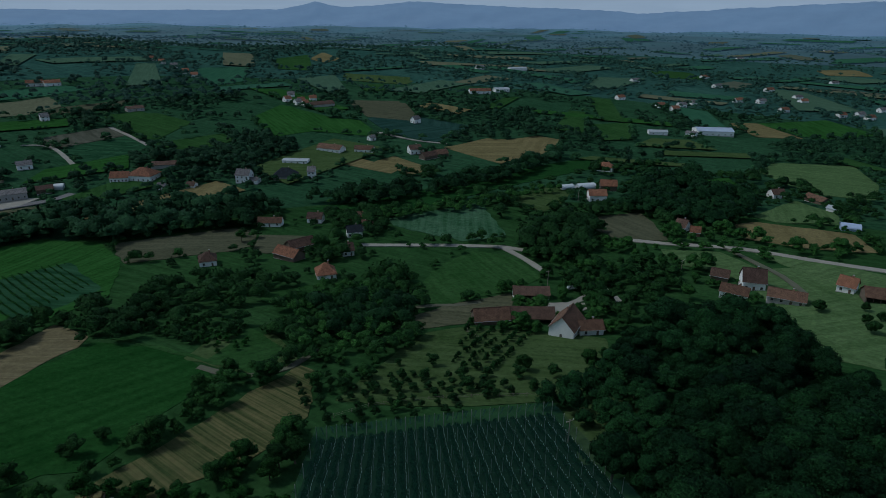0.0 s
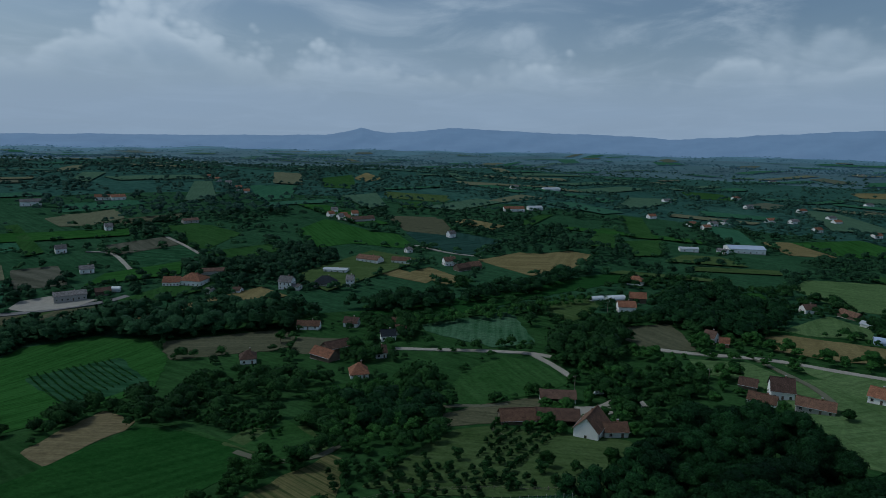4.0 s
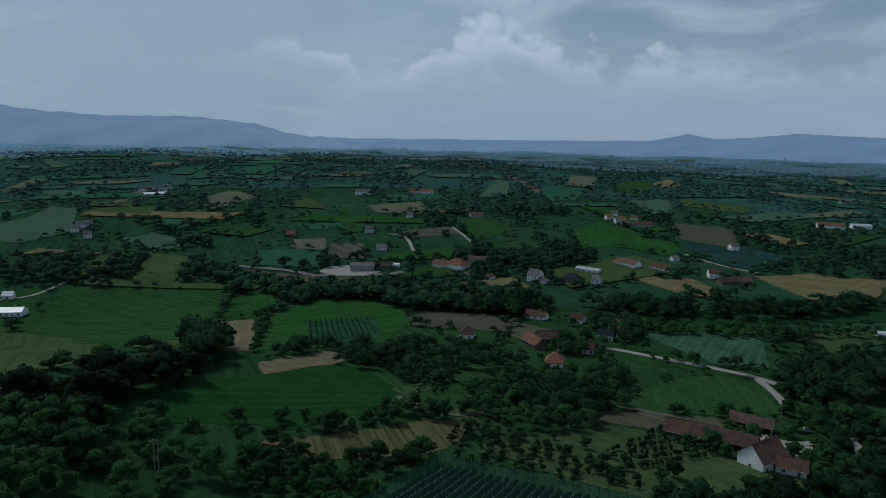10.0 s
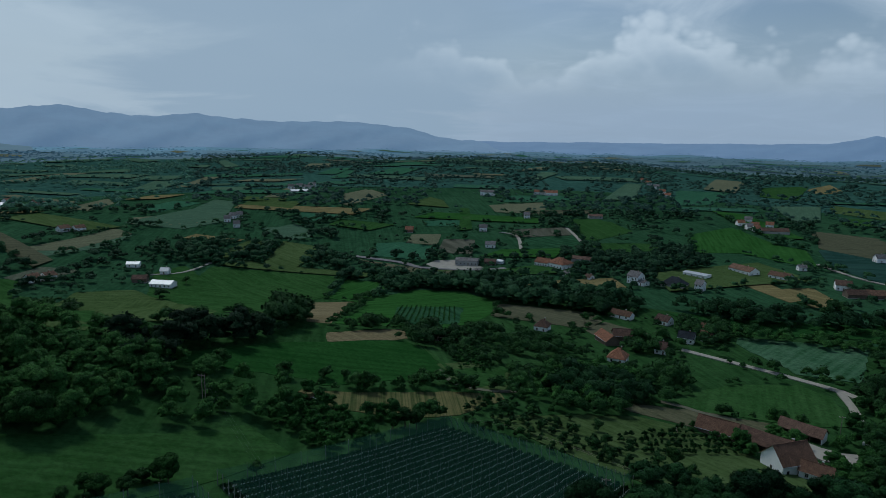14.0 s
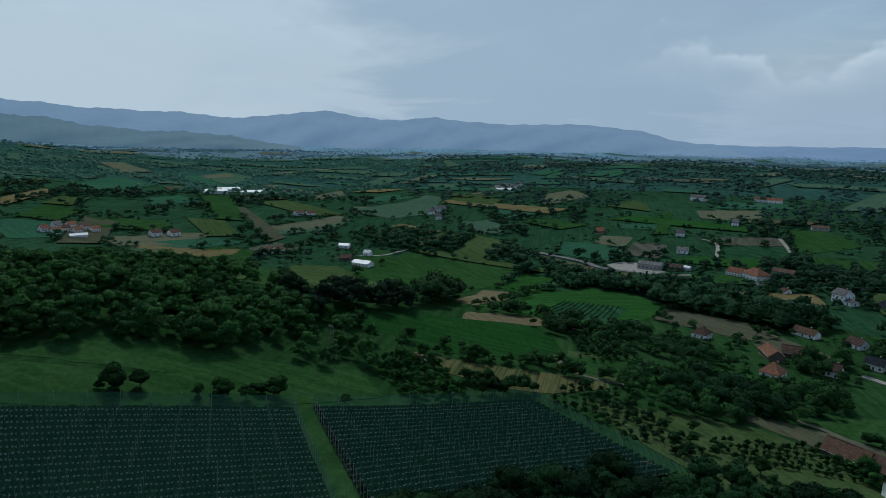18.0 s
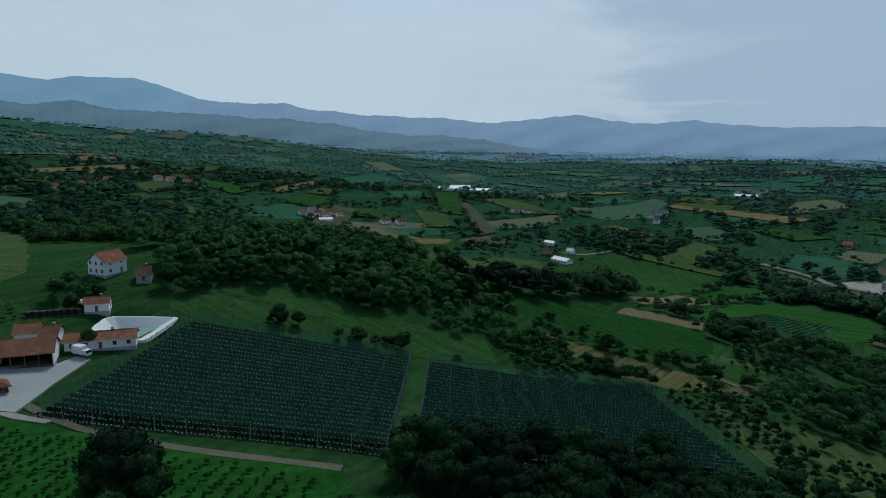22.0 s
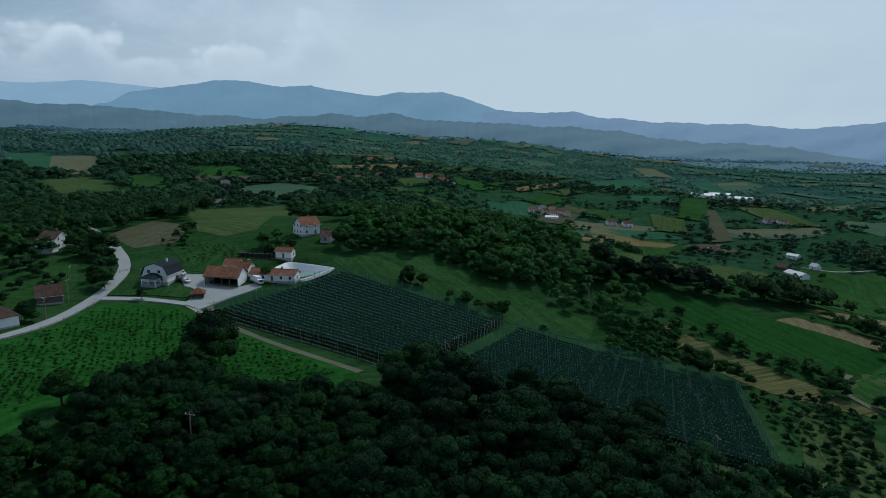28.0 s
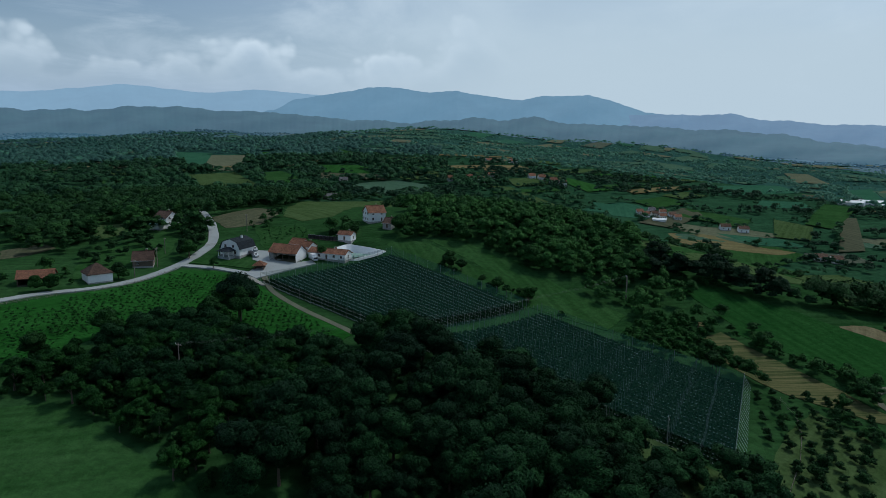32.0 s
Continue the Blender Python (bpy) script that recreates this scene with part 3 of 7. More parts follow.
field("meadow", [(-51.3, -28.8), (-47.7, -5.5), (-44.3, 33.7), (-40.4, 69.9), (-53.3, 68.3), (-55.7, 53.6), (-64.6, 10.8), (-60.6, -13.3)])
field("olive", [(-294, -350), (-360, -339), (-374, -279), (-290, -279), (-267, -308)])
field("wheat", [(-622, -408), (-780, -454), (-706, -398), (-577, -368)])
field("meadow", [(-741, -386), (-659, -283), (-627, -231), (-636, -289)])
field("meadow", [(-462, -146), (-470, -106), (-441, -70), (-424, -101)])
field("wheat", [(-441, -41), (-476, 8), (-483, 56), (-434, 11), (-423, -30)])
field("wheat", [(-505, 95), (-571, 188), (-543, 196), (-498, 130)])
field("olive", [(-336, 81), (-376, 104), (-368, 140), (-187.4, 156.1), (-161.9, 127.9)])
field("meadow", [(-345, 140), (-412, 168), (-425, 199), (-231.7, 180.1), (-250, 163)])
field("meadow", [(-752, -105), (-1045, -74), (-864, -9), (-665, -52)])
field("olive", [(-1135, 54), (-1285, 117), (-1084, 155), (-906, 92)])
field("meadow", [(-1079, 20), (-1218, 48), (-825, 95), (-832, 58)])
field("meadow", [(150, 14), (137.3, 17.7), (128.1, 23), (126.3, 40.3), (124, 60.1), (123, 84), (136, 96), (165, 70), (172, 30)])
field("olive", [(41.4, -182.6), (26.9, -173.2), (35.4, -145.2), (51.1, -145.2)])
field("bare", [(87.4, -153.4), (70.1, -155.8), (69.7, -140.5), (84.9, -133.9), (92.7, -135)])
field("meadow", [(-352, -848), (-419, -739), (-276, -516), (-240, -552)])
field("wheat", [(-278, -609), (-349, -627), (-266, -507), (-236, -526)])
road("concrete", 4.5, [(160, -62), (136, -66.5), (112, -71.2), (99.3, -72.1), (91.3, -70.5), (82.6, -68.9), (67.3, -71.1), (44.5, -81.2), (30.7, -90.2), (16.3, -102.9), (-0.1, -130.9), (-15.2, -162.4), (-40, -213.1)])
road("concrete", 4.0, [(44.9, -80.7), (35.8, -67.4), (30.7, -52.3)])
road("dirt", 2.2, [(27.1, -47.6), (38, -27.3), (47.3, 4), (52.3, 32.8)])
road("gravel", 4, [(-43, 314), (-6, 314), (15, 313), (34, 310), (46, 303)])
road("gravel", 3.5, [(34, 309), (43.2, 291.1), (50.1, 272.2)])
road("gravel", 4.5, [(102, 316), (117, 308), (145, 297), (158, 288), (177, 268), (196, 250)])
road("dirt", 3.0, [(145, 297), (148, 273), (150.2, 250.9), (147.7, 228.8)])
road("gravel", 3, [(70.3, 250.2), (73.3, 242.5), (73.8, 230.5)])
road("gravel", 3, [(42.2, 231), (53.8, 230.6), (70, 248.7)])
road("asphalt", 7, [(-370, 336), (-329, 354), (-299, 358), (-257, 389), (-246, 406)])
road("gravel", 3.5, [(-341, 507), (-316, 506), (-273, 461)])
road("gravel", 3.5, [(-303, 577), (-272, 550), (-247, 526)])
road("gravel", 4, [(-61, 617), (-26, 592), (6, 582)])
road("gravel", 3, [(-407, 164), (-404, 189), (-422, 220)])
road("dirt", 2.2, [(-69.3, 157.5), (-55.2, 152.7), (-43.5, 160.2), (-38.6, 175.4)])
road("dirt", 2.4, [(-8.8, 224.2), (-0.7, 227.6), (7.9, 228.5), (17.5, 233.3)])
NFIELDS = len(COVERS)


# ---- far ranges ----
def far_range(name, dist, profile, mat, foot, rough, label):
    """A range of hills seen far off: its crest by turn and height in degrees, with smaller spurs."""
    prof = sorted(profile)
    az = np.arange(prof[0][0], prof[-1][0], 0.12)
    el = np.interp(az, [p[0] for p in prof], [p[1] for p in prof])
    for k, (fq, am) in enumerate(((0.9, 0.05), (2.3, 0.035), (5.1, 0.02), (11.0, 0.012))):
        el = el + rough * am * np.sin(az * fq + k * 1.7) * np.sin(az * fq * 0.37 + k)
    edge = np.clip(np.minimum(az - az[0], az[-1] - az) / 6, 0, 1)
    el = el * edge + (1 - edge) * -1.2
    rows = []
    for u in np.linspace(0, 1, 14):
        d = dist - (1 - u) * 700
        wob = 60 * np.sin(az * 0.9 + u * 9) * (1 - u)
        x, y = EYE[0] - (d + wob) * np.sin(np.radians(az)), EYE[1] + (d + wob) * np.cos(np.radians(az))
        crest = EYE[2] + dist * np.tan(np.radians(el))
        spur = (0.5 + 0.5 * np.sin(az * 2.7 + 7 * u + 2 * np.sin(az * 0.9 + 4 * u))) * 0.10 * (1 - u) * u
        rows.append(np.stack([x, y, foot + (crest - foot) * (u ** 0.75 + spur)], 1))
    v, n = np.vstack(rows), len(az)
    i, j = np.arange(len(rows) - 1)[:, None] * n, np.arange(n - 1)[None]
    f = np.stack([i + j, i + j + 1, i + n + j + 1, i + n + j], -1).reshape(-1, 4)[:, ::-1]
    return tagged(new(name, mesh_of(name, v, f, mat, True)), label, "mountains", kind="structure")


EYE = (110, 50, 121)
NORTH = [(-75, 0.4), (-55, 0.9), (-34, 1.25), (-28, 0.95), (-20.5, 0.42), (-15.8, 0.14), (-9.7, 0.4), (-4.4, 0.52), (-0.3, 0.64), (3.1, 0.8), (4.3, 0.8), (5.5, 0.68), (7.5, 0.4),
         (9.7, 0.29), (11, 0.45), (12.05, 0.66), (13.2, 0.36), (15.2, 0.06), (20, -0.1), (31, -0.2), (42, -0.28), (60, -0.6)]
WEST = [(38, -0.6), (40, -0.45), (45, -0.2), (47.5, 0.1), (49.6, 0.82), (55.2, 1.23), (59.9, 1.16), (64.8, 1.25), (67.7, 1.6), (70.1, 1.44), (73, 1.35), (74.6, 1.5), (77.2, 1.95), (79.7, 1.78),
        (85.6, 1.14), (89.9, 1.49), (94.3, 1.6), (97.6, 1.68), (101.6, 2.0), (103.6, 2.46), (108.9, 2.38), (116, 2.3), (124, 1.6)]
SOUTH = [(98, 0.6), (104, 1.7), (108.0, 2.2), (110.8, 2.6), (113.8, 3.62), (115.6, 4.06), (118, 4.0), (119.7, 3.94), (121.5, 3.55), (124.6, 3.87), (126, 4.05), (127.4, 4.4), (128.6, 4.28), (130, 4.08),
         (132.7, 4.5), (135.5, 4.44), (138.1, 3.95), (143.1, 3.0), (147.9, 2.15), (156, 1.0)]
BEYOND = [(128, 1.5), (134, 2.6), (140.1, 3.68), (145.2, 3.93), (150, 3.5), (154, 3.84), (156.5, 3.84), (161.3, 3.12), (164.2, 2.9), (185, 2.6), (215, 2.0)]
NEARER = [(80, -0.6), (94.3, 0.07), (98.6, 0.58), (103, 1.1), (109, 1.26), (117.4, 1.6), (119.9, 2.05), (123.4, 1.7), (125.9, 1.96), (128.4, 1.71), (131.5, 1.31),
          (136.5, 1.55), (142.4, 1.9), (148, 2.07), (152.4, 2.28), (158.9, 1.73), (163.9, 1.61), (185, 1.5), (215, 1.0)]
# The ranges' blue haze is painted: emission over a dark base.
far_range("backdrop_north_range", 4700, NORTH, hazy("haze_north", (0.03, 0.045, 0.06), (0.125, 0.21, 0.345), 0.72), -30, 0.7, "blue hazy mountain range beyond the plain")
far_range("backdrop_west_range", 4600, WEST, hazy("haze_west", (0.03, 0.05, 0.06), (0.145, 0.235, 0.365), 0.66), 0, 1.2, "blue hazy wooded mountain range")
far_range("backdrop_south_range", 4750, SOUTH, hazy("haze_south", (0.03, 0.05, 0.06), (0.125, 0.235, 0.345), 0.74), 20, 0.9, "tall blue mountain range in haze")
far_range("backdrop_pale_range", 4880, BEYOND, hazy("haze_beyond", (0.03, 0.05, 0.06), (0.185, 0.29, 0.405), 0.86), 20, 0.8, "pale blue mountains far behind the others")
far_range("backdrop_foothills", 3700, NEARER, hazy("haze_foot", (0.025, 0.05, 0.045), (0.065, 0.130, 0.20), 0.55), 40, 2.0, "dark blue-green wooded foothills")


# ---- building parts ----
def part(name, bm, mat, parent, label=""):
    me = bpy.data.meshes.new(name)
    bmesh.ops.recalc_face_normals(bm, faces=bm.faces[:])
    bm.to_mesh(me)
    bm.free()
    return part_mesh(name, me, mat, parent, label)


def part_mesh(name, me, mat, parent, label=""):
    if not me.materials:
        me.materials.append(MATS[mat])
    ob = new(name, me)
    ob.parent = parent
    return tagged(ob, label)


def box(bm, x0, x1, y0, y1, z0, z1):
    v = [bm.verts.new(p) for p in ((x0, y0, z0), (x1, y0, z0), (x1, y1, z0), (x0, y1, z0), (x0, y0, z1), (x1, y0, z1), (x1, y1, z1), (x0, y1, z1))]
    for f in ((3, 2, 1, 0), (4, 5, 6, 7), (0, 1, 5, 4), (1, 2, 6, 5), (2, 3, 7, 6), (3, 0, 4, 7)):
        bm.faces.new([v[i] for i in f])
    return bm


def boxed(*a):
    return box(bmesh.new(), *a)


def tube(bm, a, b, r0, r1=None, sides=6):
    a, b = Vector(a), Vector(b)
    q = (b - a).to_track_quat("Z", "Y")
    ends = []
    for p, r in ((a, r0), (b, r0 if r1 is None else r1)):
        ends.append([bm.verts.new(p + q @ Vector((r * math.cos(k * 2 * math.pi / sides), r * math.sin(k * 2 * math.pi / sides), 0))) for k in range(sides)])
    for k in range(sides):
        bm.faces.new((ends[0][k], ends[0][(k + 1) % sides], ends[1][(k + 1) % sides], ends[1][k]))
    bm.faces.new(ends[0][::-1])
    bm.faces.new(ends[1])
    return bm


def tiled(name, col, gap=0.34):
    """Roof tiles: courses and single tiles in the relief, worn and stained in patches."""
    m, nt, b = nodes_of(name)
    co = nt.nodes.new("ShaderNodeTexCoord").outputs["Object"]
    br = nt.nodes.new("ShaderNodeTexBrick")
    nt.links.new(co, br.inputs["Vector"])
    br.inputs["Scale"].default_value = 1 / gap
    br.inputs["Mortar Size"].default_value = 0.03
    br.inputs["Color1"].default_value, br.inputs["Color2"].default_value = (*[c * 0.8 for c in col], 1), (*[c * 1.15 for c in col], 1)
    br.inputs["Mortar"].default_value = (*[c * 0.45 for c in col], 1)
    stain = noise_node(nt, 0.5, 5, 0.65)
    c = mixed(nt, 0.8, br.outputs["Color"], ramp(nt, stain, [(0.3, (0.5, 0.5, 0.48)), (0.65, (1.15, 1.12, 1.1))]), "MULTIPLY")
    info = nt.nodes.new("ShaderNodeObjectInfo").outputs["Random"]
    c = mixed(nt, 1.0, c, ramp(nt, info, [(0, (0.75, 0.75, 0.75)), (1, (1.2, 1.2, 1.2))]), "MULTIPLY")
    nt.links.new(c, b.inputs["Base Color"])
    b.inputs["Roughness"].default_value = 0.9
    b.inputs["Specular IOR Level"].default_value = 0.15
    bump(nt, b, br.outputs["Fac"], 0.4, 0.03)
    MATS[name] = m


tiled("red", (0.25, 0.120, 0.074))
tiled("redold", (0.15, 0.090, 0.062))
tiled("brown", (0.121, 0.078, 0.060))
tiled("darkbrown", (0.085, 0.055, 0.045))
tiled("grey", (0.16, 0.16, 0.165))
tiled("darkgrey", (0.020, 0.028, 0.036))
plain("metal", (0.42, 0.45, 0.47), 0.5, 0.3, 0.15, 0.5)
plain("bluemetal", (0.40, 0.47, 0.58), 0.5, 0.2, 0.12, 0.4)
plain("greenmetal", (0.10, 0.25, 0.20), 0.5, 0.2, 0.15, 0.5)
plain("white", (0.80, 0.80, 0.78), 0.85, vary=0.10, scale=0.7)
plain("greywall", (0.36, 0.35, 0.33), 0.9, vary=0.2, scale=0.7)
plain("timber", (0.12, 0.09, 0.065), 0.9, vary=0.35, scale=1.2)
plain("brick", (0.26, 0.13, 0.09), 0.9, vary=0.25, scale=2.0)
plain("plastic", (0.52, 0.56, 0.58), 0.45, vary=0.08, scale=0.6)
plain("tarp", (0.34, 0.42, 0.56), 0.6, vary=0.15, scale=0.6)
plain("glass", (0.02, 0.025, 0.03), 0.12, vary=0.1)
plain("frame", (0.30, 0.26, 0.22), 0.6, vary=0.15)
plain("black", (0.012, 0.012, 0.013), 0.5, vary=0.2)
plain("pale_post", (0.27, 0.28, 0.26), 0.85, vary=0.15)
plain("wirelow", (0.055, 0.07, 0.07), 0.6, 0.3, 0.2)
plain("post_dim", (0.16, 0.17, 0.16), 0.9, vary=0.2)
plain("wood_pole", (0.20, 0.17, 0.14), 0.9, vary=0.3)
plain("carwhite", (0.70, 0.71, 0.72), 0.25, vary=0.03)
plain("cardark", (0.02, 0.022, 0.026), 0.2, vary=0.05)
plain("liner", (0.68, 0.70, 0.69), 0.6, vary=0.08, scale=0.25)
plain("pondwater", (0.20, 0.33, 0.25), 0.12, vary=0.12, scale=0.3)
MATS["plasticwall"] = MATS["plastic"]
WALLS = {"white": "white", "grey": "greywall", "timber": "timber", "brick": "brick", "plastic": "plastic", "tarp": "tarp"}


def level_at(x, y):
    return float(height(np.float64(x), np.float64(y)))


def gable_walls(L, W, e, r):
    """Four walls with two gables, 0.3 m thick at the foot, sunk a little into the ground."""
    bm = bmesh.new()
    x, y, s = L / 2, W / 2, -1.6
    a = [bm.verts.new(p) for p in ((-x, -y, s), (x, -y, s), (x, y, s), (-x, y, s))]
    b = [bm.verts.new(p) for p in ((-x, -y, e), (x, -y, e), (x, y, e), (-x, y, e))]
    g = [bm.verts.new((-x, 0, e + r - 0.1)), bm.verts.new((x, 0, e + r - 0.1))]
    bm.faces.new((a[0], a[1], b[1], b[0]))
    bm.faces.new((a[2], a[3], b[3], b[2]))
    bm.faces.new((a[1], a[2], b[2], g[1], b[1]))
    bm.faces.new((a[3], a[0], b[0], g[0], b[3]))
    bm.faces.new((b[0], b[1], g[1], g[0]))
    bm.faces.new((b[2], b[3], g[0], g[1]))
    bm.faces.new(a[::-1])
    return bm


def slab(bm, pts, thick):
    lo = [bm.verts.new(p) for p in pts]
    hi = [bm.verts.new((p[0], p[1], p[2] + thick)) for p in pts]
    n = len(pts)
    bm.faces.new(lo[::-1])
    bm.faces.new(hi)
    for i in range(n):
        bm.faces.new((lo[i], lo[(i + 1) % n], hi[(i + 1) % n], hi[i]))


def shell(bm, rows, thick):
    """One solid sheet over a grid of points."""
    top = [[bm.verts.new((p[0], p[1], p[2] + thick)) for p in r] for r in rows]
    low = [[bm.verts.new(p) for p in r] for r in rows]
    n, m = len(rows), len(rows[0])
    for i in range(n - 1):
        for j in range(m - 1):
            bm.faces.new((top[i][j], top[i][j + 1], top[i + 1][j + 1], top[i + 1][j]))
            bm.faces.new((low[i][j], low[i + 1][j], low[i + 1][j + 1], low[i][j + 1]))
    for g, h in ((top[0], low[0]), (top[-1], low[-1]), ([r[0] for r in top], [r[0] for r in low]), ([r[-1] for r in top], [r[-1] for r in low])):
        for k in range(len(g) - 1):
            bm.faces.new((g[k], h[k], h[k + 1], g[k + 1]))


def roof_mesh(style, L, W, e, r):
    bm, o = bmesh.new(), 0.45
    x, y = L / 2 + o, W / 2 + o
    d = e - r * o / (W / 2)
    if style == "hip":
        k = max(0.3, L / 2 - W / 2 * 0.9)
        for lift, flip in ((0.16, False), (0.0, True)):
            a = [bm.verts.new((px, py, d + lift)) for px, py in ((-x, -y), (x, -y), (x, y), (-x, y))]
            t = [bm.verts.new((-k, 0, e + r + lift)), bm.verts.new((k, 0, e + r + lift))]
            for q in ((a[0], a[1], t[1], t[0]), (a[2], a[3], t[0], t[1]), (a[1], a[2], t[1]), (a[3], a[0], t[0])):
                bm.faces.new(q[::-1] if flip else q)
            if flip:
                for i in range(4):
                    bm.faces.new((a[i], a[(i + 1) % 4], hi[(i + 1) % 4], hi[i]))
            hi = a
    elif style == "round":
        n = 9
        shell(bm, [[(q, -y * math.cos(math.pi * k / n), e + r * math.sin(math.pi * k / n)) for q in (-x, 0, x)] for k in range(n + 1)], 0.06)
    else:
        sag, n = 0.14 * min(1, L / 12), 6
        xs = [-x + 2 * x * k / n for k in range(n + 1)]
        dip = [-sag * math.sin(math.pi * k / n) for k in range(n + 1)]
        shell(bm, [[(q, s * y, (e + r if s == 0 else d) + z * (1 if s == 0 else 0.6)) for q, z in zip(xs, dip)] for s in (-1, 0, 1)], 0.16)
    return bm


def window_on(parent, x, y, z, w, h, side, deep=True):
    """A window with frame, pane and sill; side is the wall's way out: 0 front, 1 back, 2 and 3 the ends."""
    turn = (0, 180, 90, -90)[side]
    fr = bmesh.new()
    t = 0.09
    for q in ((-w / 2, w / 2, -0.06, 0.05, 0, t), (-w / 2, w / 2, -0.06, 0.05, h - t, h), (-w / 2, -w / 2 + t, -0.06, 0.05, t, h - t), (w / 2 - t, w / 2, -0.06, 0.05, t, h - t), (-0.03, 0.03, -0.05, 0.04, t, h - t)):
        box(fr, *q)
    win = part("window", fr, "frame", parent)
    win.matrix_basis = pose(x, y, z, 0, 0, turn)
    part("pane", boxed(-w / 2 + t, w / 2 - t, -0.03, 0.03, t, h - t), "glass", win)
    if deep:
        part("sill", boxed(-w / 2 - 0.08, w / 2 + 0.08, -0.14, 0.02, -0.07, 0), "greywall", win)


def house(x, y, turn, L, W, e, r, wall, roof, style, wins, label, name="house"):
    root = new(name)
    near = math.hypot(x - 90, y - 40) < 330
    root.matrix_basis = pose(x, y, level_at(x, y), 0, 0, turn)
    tagged(root, label, {"barn": "barn", "shed": "shed", "house": "house"}.get(name, name.replace("_", " ")))
    COVERS.append([(x + math.cos(a + radians(turn)) * max(L, W) * 0.68, y + math.sin(a + radians(turn)) * max(L, W) * 0.68) for a in np.arange(8) * math.pi / 4])
    hx, hy = L / 2, W / 2
    if style == "open":
        # back and end walls, posts in front, a dark interior
        bm = boxed(-hx, hx, hy - 0.25, hy, -1.6, e)
        part("wall", bm, WALLS[wall], root)
        for s in (-1, 1):
            g = bmesh.new()
            pts = [(-hy, -1.6), (hy - 0.26, -1.6), (hy - 0.26, e), (0, e + r - 0.1), (-hy, e)]
            for xx in (s * hx, s * (hx - 0.25)):
                g.faces.new([g.verts.new((xx, p, q)) for p, q in pts])
            g.verts.ensure_lookup_table()
            for k in range(5):
                g.faces.new([g.verts[i] for i in (k, (k + 1) % 5, 5 + (k + 1) % 5, 5 + k)])
            part("gable_wall", g, "white" if "white" in label else WALLS[wall], root)
        for k in range(wins[0] + 1):
            px = -hx + 0.3 + (L - 0.6) * k / wins[0]
            part("post", boxed(px - 0.12, px + 0.12, -hy, -hy + 0.24, -1.0, e), "timber", root)
        part("floor", boxed(-hx, hx, -hy, hy, -1.0, 0.08), "dirt", root)
        part("beam", boxed(-hx, hx, -hy, -hy + 0.22, e - 0.28, e - 0.02), "timber", root)
    elif style == "hip" or style == "round":
        part("wall", boxed(-hx, hx, -hy, hy, -1.6, e), WALLS[wall], root)
    else:
        part("wall", gable_walls(L, W, e, r), WALLS[wall], root)
    if style == "round":
        for s in (-1, 1):
            g = bmesh.new()
            arc = [(-hy * math.cos(math.pi * k / 9), e + r * math.sin(math.pi * k / 9)) for k in range(10)]
            g.faces.new([g.verts.new((s * hx, p, q)) for p, q in arc])
            part("end_sheet", g, WALLS[wall], root)
    else:
        part("plinth", boxed(-hx - 0.06, hx + 0.06, -hy - 0.06, hy + 0.06, -1.7, 0.25 if style != "open" else -0.9), "greywall", root)
    rf = part("roof", roof_mesh(style, L, W, e, r), roof, root)
    if near and style == "gable":
        part("ridge_cap", tube(bmesh.new(), (-hx - 0.4, 0, e + r + 0.08), (hx + 0.4, 0, e + r + 0.08), 0.16), roof, root)
        for s in (-1, 1):
            part("gutter", tube(bmesh.new(), (-hx - 0.4, s * (hy + 0.5), e - r * 0.45 / hy), (hx + 0.4, s * (hy + 0.5), e - r * 0.45 / hy), 0.08), "metal", root)
    if style == "open":
        return root
    n_long, n_end, floors = wins
    if n_long and style != "round":
        c = bmesh.new()
        box(c, hx * 0.3 - 0.3, hx * 0.3 + 0.3, 0.3, 0.9, e, e + r + 0.7)
        ch = part("chimney", c, "brick", root)
        part("cap", boxed(hx * 0.3 - 0.38, hx * 0.3 + 0.38, 0.22, 0.98, e + r + 0.7, e + r + 0.82), "concrete", ch)
    for fl in range(floors):
        z = 1.0 + 2.8 * fl
        for side, n in ((0, n_long), (1, n_long if near else 0)):
            for k in range(n):
                px = -hx + L * (k + 0.5) / n
                if fl == 0 and k == n // 2 and side == 0:
                    dr = part("door", boxed(px - 0.45, px + 0.45, -hy - 0.05, -hy + 0.04, 0.1, 2.1), "timber", root)
                    if near:
                        part("handle", boxed(px + 0.3, px + 0.4, -hy - 0.1, -hy - 0.05, 1.0, 1.06), "metal", dr)
                    continue
                window_on(root, px, (-hy, hy)[side], z, 1.0, 1.2, side, near)
        for side in (2, 3):
            for k in range(n_end):
                window_on(root, (hx, -hx)[side - 2], -hy + W * (k + 0.5) / n_end, z, 0.9, 1.2, side, near)
    return root


house(45.9, 199.4, 62, 12.5, 9, 4.2, 4.6, "white", "redold", "gable", (3, 1, 1), "white farmhouse with a steep worn red tile roof")
house(54.1, 199.3, 7, 8.6, 6, 2.8, 2.2, "white", "redold", "gable", (2, 0, 1), "low farmhouse wing with an open porch")
house(35.3, 212.0, -1, 16.0, 7.5, 3, 3, "timber", "brown", "open", (3, 0, 0), "long open-fronted timber barn with a worn tile roof", "barn")
house(19.7, 210.4, 9, 13.1, 7.5, 2.6, 3.2, "timber", "redold", "gable", (0, 0, 0), "old timber barn with a sagging red tile roof", "barn")
house(38.8, 239.2, -1, 14.7, 6.5, 3, 2.4, "white", "brown", "open", (4, 0, 0), "open machine shed with white end wall", "shed")
